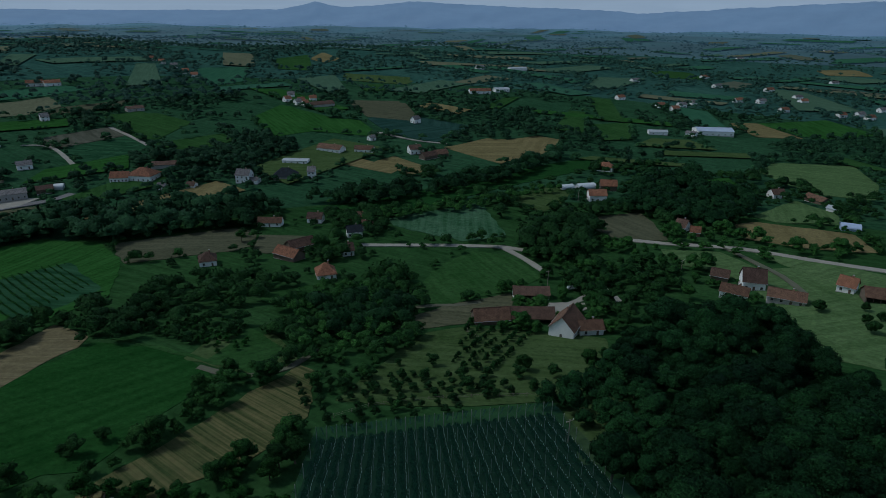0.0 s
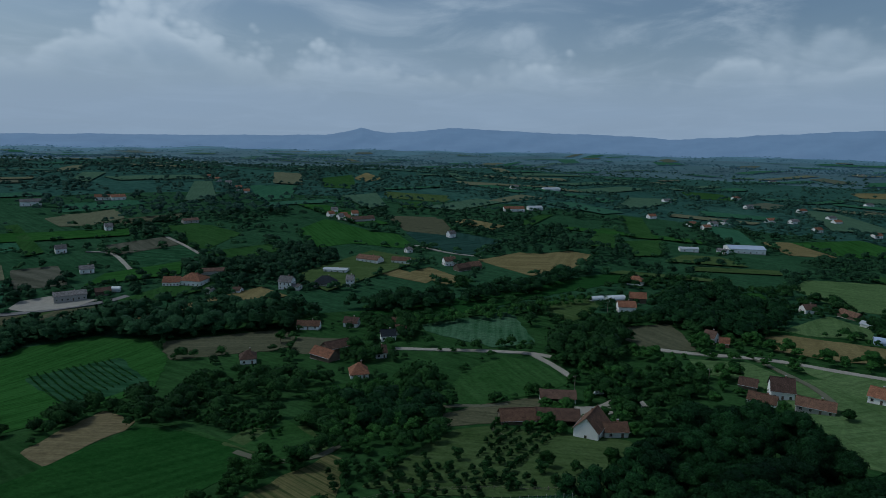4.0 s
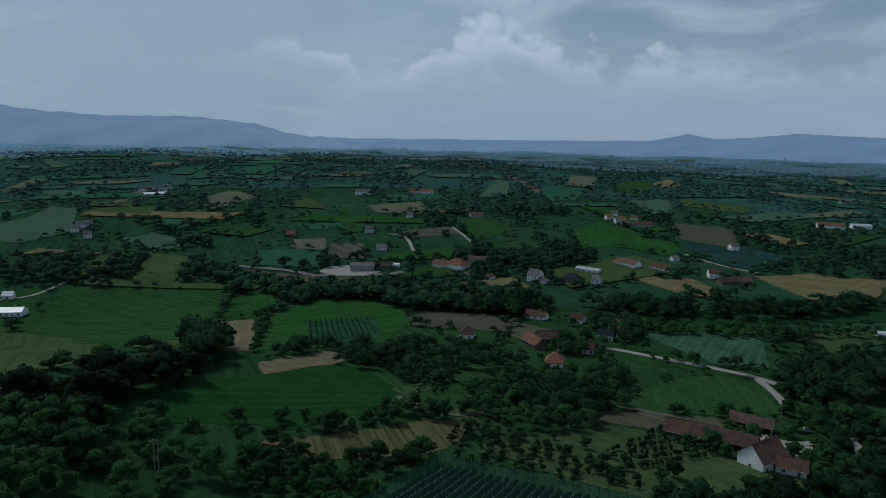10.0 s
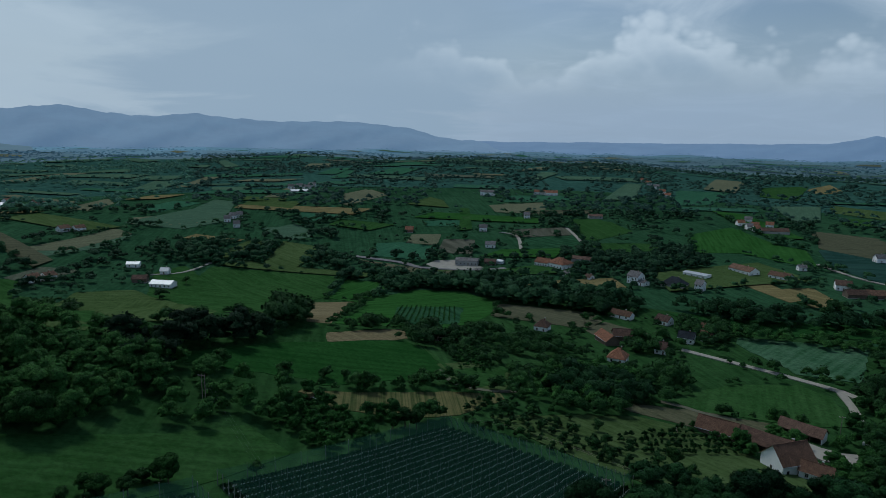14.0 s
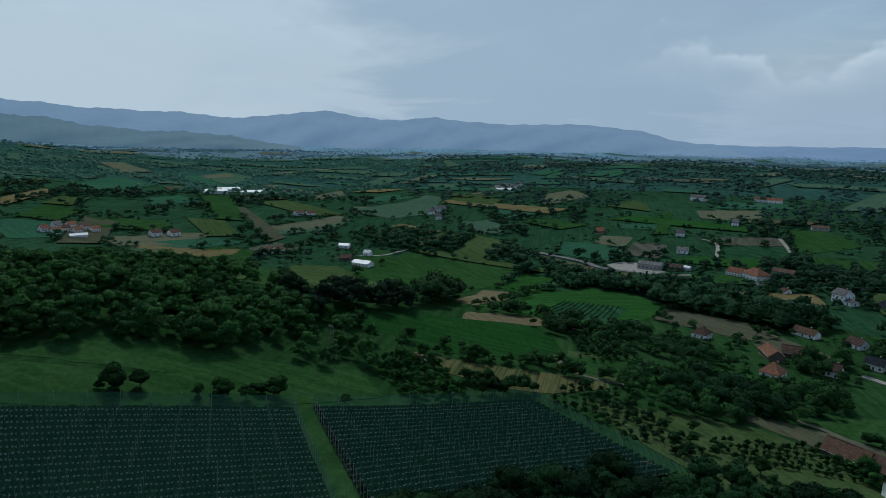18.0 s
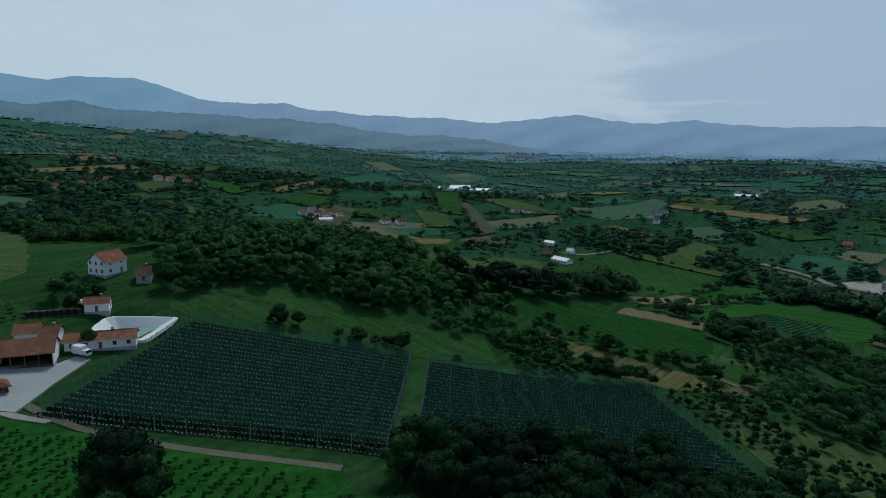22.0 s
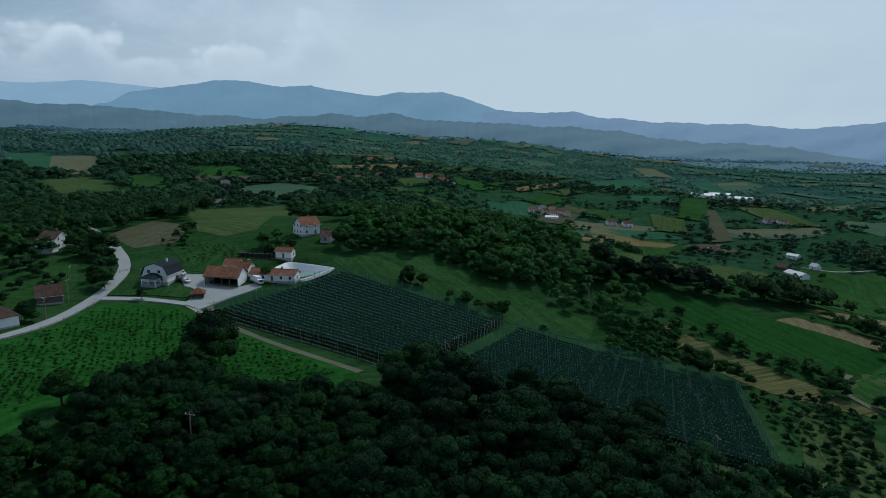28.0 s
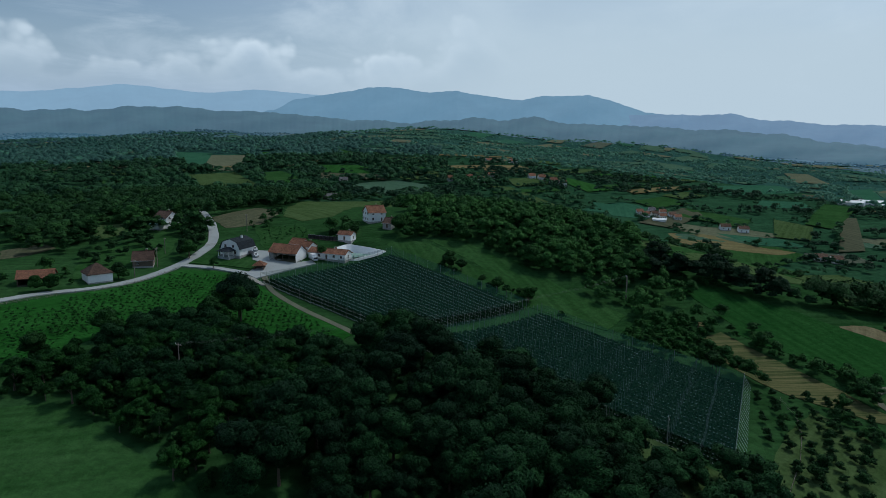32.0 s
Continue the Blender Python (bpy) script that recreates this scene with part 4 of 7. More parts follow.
house(131.9, 240.8, -15, 8.8, 8.5, 4.2, 4.5, "white", "darkbrown", "gable", (3, 2, 1), "white house with a tall dark brown roof")
house(120.3, 231.3, -33, 10.3, 6, 2.8, 2.4, "white", "redold", "gable", (2, 0, 1), "low white barn with a red tile roof", "barn")
house(136.3, 222.2, -28, 13.2, 7, 2.8, 2.4, "grey", "redold", "gable", (4, 0, 1), "long low grey barn with a red roof", "barn")
house(123.7, 252.9, -29, 7.1, 6, 2.6, 2.4, "timber", "brown", "gable", (0, 0, 0), "small dim timber barn among trees", "barn")
house(165.0, 230.3, -44, 6.3, 7, 3.2, 3, "white", "red", "gable", (2, 1, 1), "small white cottage with an orange-red roof")
house(167.8, 218.3, -20, 7.7, 8, 2.8, 2.8, "timber", "redold", "open", (3, 0, 0), "open barn with a worn red roof", "barn")
house(104.7, 402.2, -0, 11.4, 9, 4.5, 3, "white", "red", "gable", (3, 2, 1), "white farmhouse beside plastic tunnels")
house(119.8, 432.2, -6, 11.1, 8, 4, 3.4, "timber", "red", "gable", (0, 0, 0), "red-roofed barn behind a farmhouse", "barn")
house(104.5, 435.2, 18, 13.1, 7, 1.2, 2.6, "plastic", "plastic", "round", (0, 0, 0), "white plastic growing tunnel", "poly_tunnel")
house(90.5, 433.5, 23, 9.7, 5, 1.2, 2.0, "plastic", "plastic", "round", (0, 0, 0), "small white plastic growing tunnel", "poly_tunnel")
house(134.4, 498.0, -23, 12.4, 8, 4, 3.2, "white", "red", "hip", (3, 2, 1), "white house with a red hipped roof")
house(135.2, 330.0, -41, 6.0, 8, 3.6, 3.2, "white", "brown", "gable", (2, 2, 1), "white cottage at the edge of a wood")
house(139.2, 321.3, -20, 4.9, 6, 2.6, 2.4, "brick", "red", "gable", (0, 0, 0), "small brick outbuilding near the cottage", "shed")
house(232.0, 416.3, 7, 8.9, 8, 3.4, 2.8, "white", "brown", "gable", (2, 2, 1), "small white house on the grass slope")
house(252.2, 402.5, -73, 14.7, 7, 2.8, 2.4, "timber", "redold", "gable", (0, 0, 0), "long low barn on the slope", "barn")
house(247.1, 375.7, -55, 5.7, 6, 2.2, 1.4, "white", "metal", "gable", (0, 0, 0), "small pale shed on the slope", "shed")
house(226.7, 326.6, -25, 9.1, 7, 1.6, 2.0, "tarp", "tarp", "round", (0, 0, 0), "blue tarpaulin growing tunnel", "poly_tunnel")
house(-213.1, 440.7, -7, 18.2, 15, 4.5, 4.5, "white", "red", "hip", (5, 3, 1), "school-like building with a bright red roof")
house(-227.9, 436.6, 12, 12.0, 12, 3.6, 3.2, "white", "red", "gable", (5, 0, 1), "long red-roofed wing with big windows")
house(-210.8, 470.5, 17, 17.8, 8, 3, 2, "grey", "brown", "gable", (0, 0, 0), "long brown-roofed shed by a sports ground", "shed")
house(-140.9, 440.9, -5, 9.7, 10, 6, 3.6, "white", "grey", "gable", (3, 3, 2), "white two-storey house with a grey roof")
house(-132.8, 438.4, -10, 6.1, 7, 2.8, 1.4, "white", "grey", "gable", (1, 1, 1), "low white annex of a house", "annex")
house(-114.0, 452.0, 4, 17.0, 13, 2.8, 5, "grey", "darkgrey", "hip", (2, 0, 1), "wide house under a dark grey roof")
house(-95.0, 454.3, 4, 5.4, 9, 5.6, 3, "white", "grey", "gable", (2, 2, 2), "narrow white two-storey house")
house(-115.1, 493.2, -4, 19.9, 9, 3, 0.6, "white", "metal", "gable", (4, 0, 1), "low white flat-roofed store", "store")
house(-93.6, 534.0, -23, 22.4, 11, 3.6, 3, "white", "redold", "gable", (5, 2, 1), "long red-roofed building by the road")
house(-65.4, 536.2, -6, 16.0, 9, 3.4, 2.6, "white", "redold", "gable", (4, 2, 1), "low white house with a red roof")
house(-192.1, 421.2, -9, 5.6, 6, 2.6, 1.8, "white", "grey", "gable", (1, 1, 1), "small pale shed beside the trees", "shed")
house(-173.1, 424.9, -9, 6.0, 6, 2.6, 1.8, "white", "brown", "gable", (1, 1, 1), "small pale shed beside the trees", "shed")
house(-99.0, 349.4, -0, 13.7, 6.5, 2.8, 2.4, "white", "redold", "gable", (3, 0, 1), "low old cottage with a brown-red roof")
house(-73.9, 356.7, -7, 8.8, 7, 3, 2.8, "white", "darkbrown", "gable", (2, 1, 1), "cottage with a dark roof in the hamlet")
house(-47.6, 331.2, 15, 8.3, 7.5, 3.4, 2.8, "white", "darkgrey", "gable", (3, 1, 1), "white cottage with a dark roof")
house(-41.7, 344.0, 11, 5.9, 7, 3, 2.4, "white", "redold", "gable", (2, 1, 1), "small white cottage in the hamlet")
house(-50.3, 357.4, 15, 8.9, 7, 3, 3, "timber", "redold", "gable", (0, 0, 0), "timber barn in the hamlet", "barn")
house(-44.2, 363.0, 25, 5.5, 5, 2, 1.2, "white", "white", "gable", (0, 0, 0), "small shed with a bright white roof", "shed")
house(-112.2, 282.4, 21, 7.8, 9, 3.2, 3.2, "white", "brown", "hip", (2, 2, 1), "white cottage with a hipped brown roof")
house(-75.0, 292.1, -32, 13.8, 8, 3, 3, "timber", "red", "gable", (0, 0, 0), "red-roofed barn of the hamlet", "barn")
house(-72.6, 307.9, 40, 14.2, 8, 3, 3, "timber", "brown", "gable", (0, 0, 0), "long brown barn of the hamlet", "barn")
house(-51.7, 264.0, 17, 8.5, 9, 3.0, 4, "white", "red", "hip", (2, 2, 1), "cottage with a pointed orange-red roof")
house(-47.1, 299.7, 21, 5.9, 7, 3.2, 3, "white", "darkbrown", "gable", (2, 1, 1), "white-gabled cottage under trees")
house(-109.6, 193.6, 10, 5.3, 6, 2.2, 2.4, "timber", "brown", "hip", (1, 1, 1), "small brown wooden hut in the orchard", "hut")
house(301.9, 694.5, -5, 38.1, 24, 5, 2.5, "white", "bluemetal", "gable", (6, 0, 1), "large white hall with a pale blue metal roof", "hall")
house(234.7, 677.1, -4, 19.6, 9, 3.5, 1.5, "white", "metal", "gable", (2, 0, 1), "long white shed in the fields", "shed")
house(271.3, 676.3, -42, 10.7, 8, 3.5, 2, "white", "grey", "gable", (2, 0, 1), "white outbuilding of a hall", "shed")
house(-280.9, 394.2, 36, 19.9, 15, 4.2, 1.6, "grey", "grey", "gable", (6, 0, 1), "long grey depot beside the road", "depot")
house(-265.4, 407.7, 36, 9.8, 8, 3, 2, "timber", "darkbrown", "gable", (0, 0, 0), "dark shed beside the depot", "shed")
house(-259.8, 415.3, 16, 5.3, 5, 1.5, 2.2, "plastic", "plastic", "round", (0, 0, 0), "small pale arched tunnel", "poly_tunnel")
house(-359.0, 500.1, 42, 8.4, 8, 4, 3, "white", "grey", "gable", (2, 2, 1), "white house with a grey roof")
house(-410.3, 437.3, 43, 8.1, 8, 3, 3, "brick", "red", "gable", (2, 1, 1), "red-roofed cottage by a hedge")
house(-367.0, 585.5, 44, 6.8, 8, 5, 3, "white", "grey", "gable", (2, 2, 2), "white two-storey house among trees")
house(-306.2, 453.3, 38, 9.8, 8, 3.5, 2.5, "white", "grey", "gable", (2, 2, 1), "grey-roofed house in gardens")
house(-22.3, 539.9, 23, 10.7, 9, 4.6, 3, "white", "brown", "gable", (3, 2, 1), "white house with a brown roof")
house(-10.1, 522.7, 42, 13.7, 8, 3, 3, "timber", "brown", "gable", (0, 0, 0), "brown barn in the farmyard", "barn")
house(0.0, 532.9, 34, 11.9, 8, 3, 3, "timber", "redold", "gable", (0, 0, 0), "worn red barn in the farmyard", "barn")
house(-26.8, 675.4, 43, 8.5, 7, 4.5, 3, "white", "grey", "gable", (1, 2, 1), "small bright white house by the netted field")
house(-64.3, 583.3, 42, 6.5, 6, 3, 2, "white", "grey", "gable", (1, 1, 1), "white shed by the lane", "shed")
house(-136.9, 730.2, 37, 28.4, 11, 4, 3, "grey", "brown", "gable", (0, 0, 0), "long brown-roofed farm building", "barn")
house(-180.0, 748.0, 44, 8.0, 8, 4, 3, "white", "red", "gable", (2, 1, 1), "white farm cottage by the hedge")
house(-164.9, 734.6, 43, 7.1, 8, 4, 3, "white", "grey", "gable", (2, 1, 1), "white farm cottage by the hedge")
house(-155.4, 730.2, 43, 7.0, 8, 4, 3, "white", "red", "gable", (2, 1, 1), "white farm cottage by the hedge")
house(-312.6, 648.8, 45, 16.2, 9, 3, 2, "grey", "brown", "gable", (3, 0, 1), "long low grey barn by meadows", "barn")
house(-518.2, 683.0, 34, 21.3, 10, 5, 3, "white", "grey", "gable", (3, 2, 1), "bright white farm building on a rise")
house(-469.8, 745.0, 29, 16.8, 10, 4, 3, "white", "red", "gable", (3, 1, 1), "white farmhouse with a red roof")
house(-453.7, 751.1, 48, 17.1, 10, 4, 3, "white", "red", "gable", (3, 1, 1), "white farmhouse with a red roof")
house(-369.0, 160.2, 40, 16.5, 9, 3.2, 2.0, "white", "metal", "gable", (5, 0, 1), "long white farm shed with a pale roof", "shed")
house(-390.5, 151.2, 53, 10.4, 7, 3, 2.5, "timber", "brown", "gable", (0, 0, 0), "dark timber shed by the farm", "shed")
house(-406.1, 175.4, 47, 6.2, 6, 3, 2.2, "white", "metal", "gable", (1, 1, 1), "small white outbuilding of a farm", "shed")
house(-560.9, 301.0, 59, 6.7, 8, 4, 3, "white", "grey", "gable", (2, 1, 1), "white cottage among trees in the valley")
house(-573.3, 313.5, 58, 6.9, 8, 4, 3, "white", "grey", "gable", (2, 1, 1), "white cottage among trees in the valley")
house(-574.9, 322.1, 58, 7.0, 8, 4, 3, "white", "grey", "gable", (2, 1, 1), "white cottage among trees in the valley")
house(-532.5, 297.9, 59, 6.5, 8, 4, 3, "white", "grey", "gable", (2, 1, 1), "white cottage among trees in the valley")
house(-752.4, 494.3, 44, 10.0, 8, 4, 3, "white", "grey", "gable", (2, 1, 1), "white cottage among trees in the valley")
house(-749.6, 506.8, 44, 10.1, 8, 4, 3, "white", "grey", "gable", (2, 1, 1), "white cottage among trees in the valley")
house(-728.8, 508.0, 45, 9.9, 8, 4, 3, "white", "grey", "gable", (2, 1, 1), "white cottage among trees in the valley")
house(-748.0, 528.2, 44, 10.2, 8, 4, 3, "white", "grey", "gable", (2, 1, 1), "white cottage among trees in the valley")
house(-703.9, 480.4, 72, 28.7, 12, 3, 2, "grey", "metal", "gable", (0, 0, 0), "long grey farm shed among fields", "shed")
house(-434.8, 161.0, 56, 9.8, 6, 3, 1.5, "white", "metal", "gable", (2, 0, 1), "small white shed by a hedge", "shed")
house(-454.0, -84.6, 127, 6.4, 6.2, 3.4, 2.3, "white", "red", "gable", (3, 1, 1), "white village house with a red roof")
house(-449.6, -75.7, 127, 6.3, 6.2, 3.4, 2.3, "white", "red", "gable", (3, 1, 1), "white village house with a red roof")
house(-458.9, -70.6, 126, 6.5, 6.2, 3.4, 2.3, "white", "redold", "gable", (3, 1, 1), "white village house with a red roof")
house(-455.1, -60.8, 126, 6.4, 6.2, 3.4, 2.3, "white", "red", "gable", (3, 1, 1), "white village house with a red roof")
house(-469.2, -56.5, 125, 6.6, 6.2, 3.4, 2.3, "white", "redold", "gable", (3, 1, 1), "white village house with a red roof")
house(-470.2, -78.1, 127, 6.6, 6.2, 3.4, 2.3, "white", "grey", "gable", (3, 1, 1), "white village house with a red roof")
house(-463.7, -48.7, 125, 6.5, 6.2, 3.4, 2.3, "white", "red", "gable", (3, 1, 1), "white village house with a red roof")
house(-472.4, -67.5, 126, 6.6, 6.2, 3.4, 2.3, "white", "red", "gable", (3, 1, 1), "white village house with a red roof")
house(-441.7, -58.7, 106, 12.6, 7, 2.5, 1.2, "white", "white", "gable", (0, 0, 0), "bright white low shed in the village", "shed")
house(-759.1, 65.3, 91, 30.1, 26, 4, 2, "white", "metal", "gable", (0, 0, 0), "wide white greenhouse hall", "greenhouse")
house(-799.2, 84.1, 103, 30.4, 26, 4, 2, "white", "metal", "gable", (0, 0, 0), "wide white greenhouse hall", "greenhouse")
house(-761.8, 113.3, 79, 28.4, 26, 4, 2, "white", "metal", "gable", (0, 0, 0), "wide white greenhouse hall", "greenhouse")
house(-779.4, 164.9, 123, 14.3, 8, 3.5, 2.5, "white", "redold", "gable", (2, 1, 1), "small farm building in the valley")
house(-820.1, 143.0, 129, 16.2, 8, 3.5, 2.5, "white", "redold", "gable", (2, 1, 1), "small farm building in the valley")
house(-414.6, 86.2, 117, 8.2, 8, 3.5, 2.5, "white", "redold", "gable", (2, 1, 1), "small farm building in the valley")
house(-417.5, 96.8, 116, 8.2, 8, 3.5, 2.5, "white", "redold", "gable", (2, 1, 1), "small farm building in the valley")
house(-462.1, -2.4, 122, 9.0, 8, 3.5, 2.5, "white", "redold", "gable", (2, 1, 1), "small farm building in the valley")
house(-466.3, 13.0, 120, 9.0, 8, 3.5, 2.5, "white", "redold", "gable", (2, 1, 1), "small farm building in the valley")
house(-572.2, 143.4, 111, 9.9, 8, 3.5, 2.5, "white", "redold", "gable", (2, 1, 1), "small farm building in the valley")
house(-570.6, 156.1, 109, 9.7, 8, 3.5, 2.5, "white", "redold", "gable", (2, 1, 1), "small farm building in the valley")
house(-439.6, -276.2, 137, 7.1, 8, 4, 3, "white", "red", "gable", (2, 1, 1), "white house on the far hillside")
house(-605.9, -382.6, 151, 9.9, 8, 4, 3, "white", "red", "gable", (2, 1, 1), "white house on the far hillside")
house(-643.8, -363.9, 157, 11.6, 8, 4, 3, "white", "red", "gable", (2, 1, 1), "white house on the far hillside")
house(-521.0, -255.7, 140, 8.5, 8, 4, 3, "white", "red", "gable", (2, 1, 1), "white house on the far hillside")
house(-524.3, -243.1, 139, 8.6, 8, 4, 3, "white", "red", "gable", (2, 1, 1), "white house on the far hillside")
house(-519.5, -223.4, 138, 8.5, 8, 4, 3, "white", "red", "gable", (2, 1, 1), "white house on the far hillside")
house(-512.9, -206.8, 137, 8.4, 8, 4, 3, "white", "red", "gable", (2, 1, 1), "white house on the far hillside")
house(-411.5, -302.8, 136, 6.6, 8, 4, 3, "white", "red", "gable", (2, 1, 1), "white house on the far hillside")
house(-438.7, -293.7, 137, 7.0, 8, 4, 3, "white", "red", "gable", (2, 1, 1), "white house on the far hillside")
house(-475.2, -286.5, 138, 7.6, 8, 4, 3, "white", "red", "gable", (2, 1, 1), "white house on the far hillside")
house(-434.8, 986.8, 24, 9.6, 9, 4, 3, "white", "red", "gable", (2, 1, 1), "small white house far out in the valley")
house(-411.0, 960.4, 23, 9.4, 9, 4, 3, "white", "red", "gable", (2, 1, 1), "small white house far out in the valley")
house(-382.9, 932.0, 23, 9.2, 9, 4, 3, "white", "grey", "gable", (2, 1, 1), "small white house far out in the valley")
house(-350.9, 890.7, 22, 8.8, 9, 4, 3, "white", "red", "gable", (2, 1, 1), "small white house far out in the valley")
house(-330.1, 866.0, 21, 8.6, 9, 4, 3, "white", "red", "gable", (2, 1, 1), "small white house far out in the valley")
house(68.4, 1157.9, 31, 15.0, 9, 4, 3, "white", "grey", "gable", (2, 1, 1), "small white house far out in the valley")
house(-252.0, 2009.3, 43, 25.8, 9, 4, 3, "white", "grey", "gable", (2, 1, 1), "small white house far out in the valley")
house(256.7, 914.1, 22, 12.0, 9, 4, 3, "white", "red", "gable", (2, 1, 1), "small white house far out in the valley")
house(340.1, 1131.1, 30, 16.8, 9, 4, 3, "white", "grey", "gable", (2, 1, 1), "small white house far out in the valley")
house(299.6, 867.6, 20, 11.5, 9, 4, 3, "white", "red", "gable", (2, 1, 1), "small white house far out in the valley")
house(312.1, 846.9, 19, 11.2, 9, 4, 3, "white", "red", "gable", (2, 1, 1), "small white house far out in the valley")
house(335.2, 885.4, 21, 12.0, 9, 4, 3, "white", "grey", "gable", (2, 1, 1), "small white house far out in the valley")
house(496.1, 1215.3, 26, 18.2, 9, 4, 3, "white", "red", "gable", (2, 1, 1), "small white house far out in the valley")
house(470.3, 1094.8, 25, 16.3, 9, 4, 3, "white", "grey", "gable", (2, 1, 1), "small white house far out in the valley")
house(447.2, 958.6, 22, 13.8, 9, 4, 3, "white", "red", "gable", (2, 1, 1), "small white house far out in the valley")
house(481.3, 956.9, 21, 13.8, 9, 4, 3, "white", "grey", "gable", (2, 1, 1), "small white house far out in the valley")
house(548.5, 1071.8, 21, 15.5, 9, 4, 3, "white", "red", "gable", (2, 1, 1), "small white house far out in the valley")
house(559.6, 1001.6, 19, 14.3, 9, 4, 3, "white", "grey", "gable", (2, 1, 1), "small white house far out in the valley")
house(549.7, 966.6, 19, 13.8, 9, 4, 3, "white", "red", "gable", (2, 1, 1), "small white house far out in the valley")
house(779.2, 1275.5, 12, 16.1, 9, 4, 3, "white", "grey", "gable", (2, 1, 1), "small white house far out in the valley")
house(546.8, 862.4, 16, 12.1, 9, 4, 3, "white", "red", "gable", (2, 1, 1), "small white house far out in the valley")
house(577.9, 871.3, 16, 12.1, 9, 4, 3, "white", "grey", "gable", (2, 1, 1), "small white house far out in the valley")
house(578.4, 849.9, 15, 11.8, 9, 4, 3, "white", "red", "gable", (2, 1, 1), "small white house far out in the valley")
house(633.3, 908.7, 14, 12.4, 9, 4, 3, "white", "grey", "gable", (2, 1, 1), "small white house far out in the valley")
house(1212.4, 2058.1, 4, 22.6, 9, 4, 3, "white", "grey", "gable", (2, 1, 1), "small white house far out in the valley")
house(832.8, 1819.1, 10, 21.2, 9, 4, 3, "white", "grey", "gable", (2, 1, 1), "small white house far out in the valley")
house(-182.3, 778.1, 18, 8.2, 9, 4, 3, "white", "grey", "gable", (2, 1, 1), "small white house far out in the valley")
house(-163.2, 746.5, 18, 7.9, 9, 4, 3, "white", "red", "gable", (2, 1, 1), "small white house far out in the valley")
house(-153.2, 764.5, 18, 8.1, 9, 4, 3, "white", "red", "gable", (2, 1, 1), "small white house far out in the valley")
house(481.9, 890.2, 19, 12.6, 9, 4, 3, "white", "red", "gable", (2, 1, 1), "small white house far out in the valley")
house(365.3, 915.6, 22, 12.7, 9, 4, 3, "white", "grey", "gable", (2, 1, 1), "small white house far out in the valley")
house(53.7, 886.4, 11, 29.5, 12, 4, 3, "white", "red", "gable", (4, 1, 1), "white farmhouse beside pale sheds")
house(85.1, 909.6, 21, 21.7, 12, 4, 2, "white", "metal", "gable", (3, 0, 1), "pale shed with a metal roof", "shed")
house(141.3, 1202.5, 19, 33.0, 14, 4, 2, "white", "metal", "gable", (0, 0, 0), "long pale shed far in the valley", "shed")
house(7.8, -57.4, 112, 13.1, 9, 3.6, 3.0, "white", "red", "open", (4, 0, 0), "long open barn with a bright red tile roof and white gable", "barn")
house(-3.6, -64.1, 108, 6.1, 6, 3.0, 2.0, "white", "red", "gable", (0, 0, 0), "small red-roofed outbuilding behind a barn", "outbuilding")
house(-4.3, -58.2, 104, 4.2, 6, 2.8, 1.8, "white", "red", "gable", (1, 0, 1), "white lean-to with a red roof", "outbuilding")
house(-4.9, -44.5, 109, 18.0, 6, 2.8, 1.6, "white", "red", "gable", (5, 1, 1), "long low white store building with a red roof", "store")
house(-25.7, -56.4, 108, 6.9, 5, 3.0, 1.4, "white", "red", "gable", (1, 1, 1), "small white pump house with a red roof", "pump_house")
house(-55.7, -68.5, 159, 9.5, 8, 4.9, 3.2, "white", "red", "gable", (2, 3, 2), "white two-storey hillside house with balconies")
house(-52.0, -53.6, 109, 4.6, 7, 2.6, 2.4, "grey", "brown", "gable", (1, 1, 1), "old grey outbuilding with a brown roof", "outbuilding")
house(77.7, -79.5, 172, 8.2, 9, 3.4, 3.2, "white", "brown", "hip", (0, 0, 0), "white house with a hipped brown roof by the road")
house(55.2, -89.8, 147, 7.5, 8, 2.8, 3, "timber", "brown", "gable", (2, 1, 1), "dim old cottage with a brown roof")
house(13.0, -152.1, 108, 8.0, 9, 4.5, 3, "white", "brown", "gable", (2, 2, 2), "white house with an arched porch below the road")
house(20.2, -146.3, 109, 6.3, 6, 2.5, 1.2, "white", "greenmetal", "gable", (0, 0, 0), "low annex with a green metal roof", "annex")
house(-205.0, -276.8, 159, 11.5, 7, 3, 2.4, "white", "grey", "gable", (2, 1, 1), "small white cottage on the ridge")
house(-287.8, -351.5, 147, 8.5, 9, 4.5, 3, "white", "grey", "gable", (2, 2, 2), "white house further along the ridge")
house(94.8, -87.8, 153, 11.1, 8, 2.8, 2.2, "timber", "red", "open", (3, 0, 0), "long red-roofed open shed by the road", "shed")


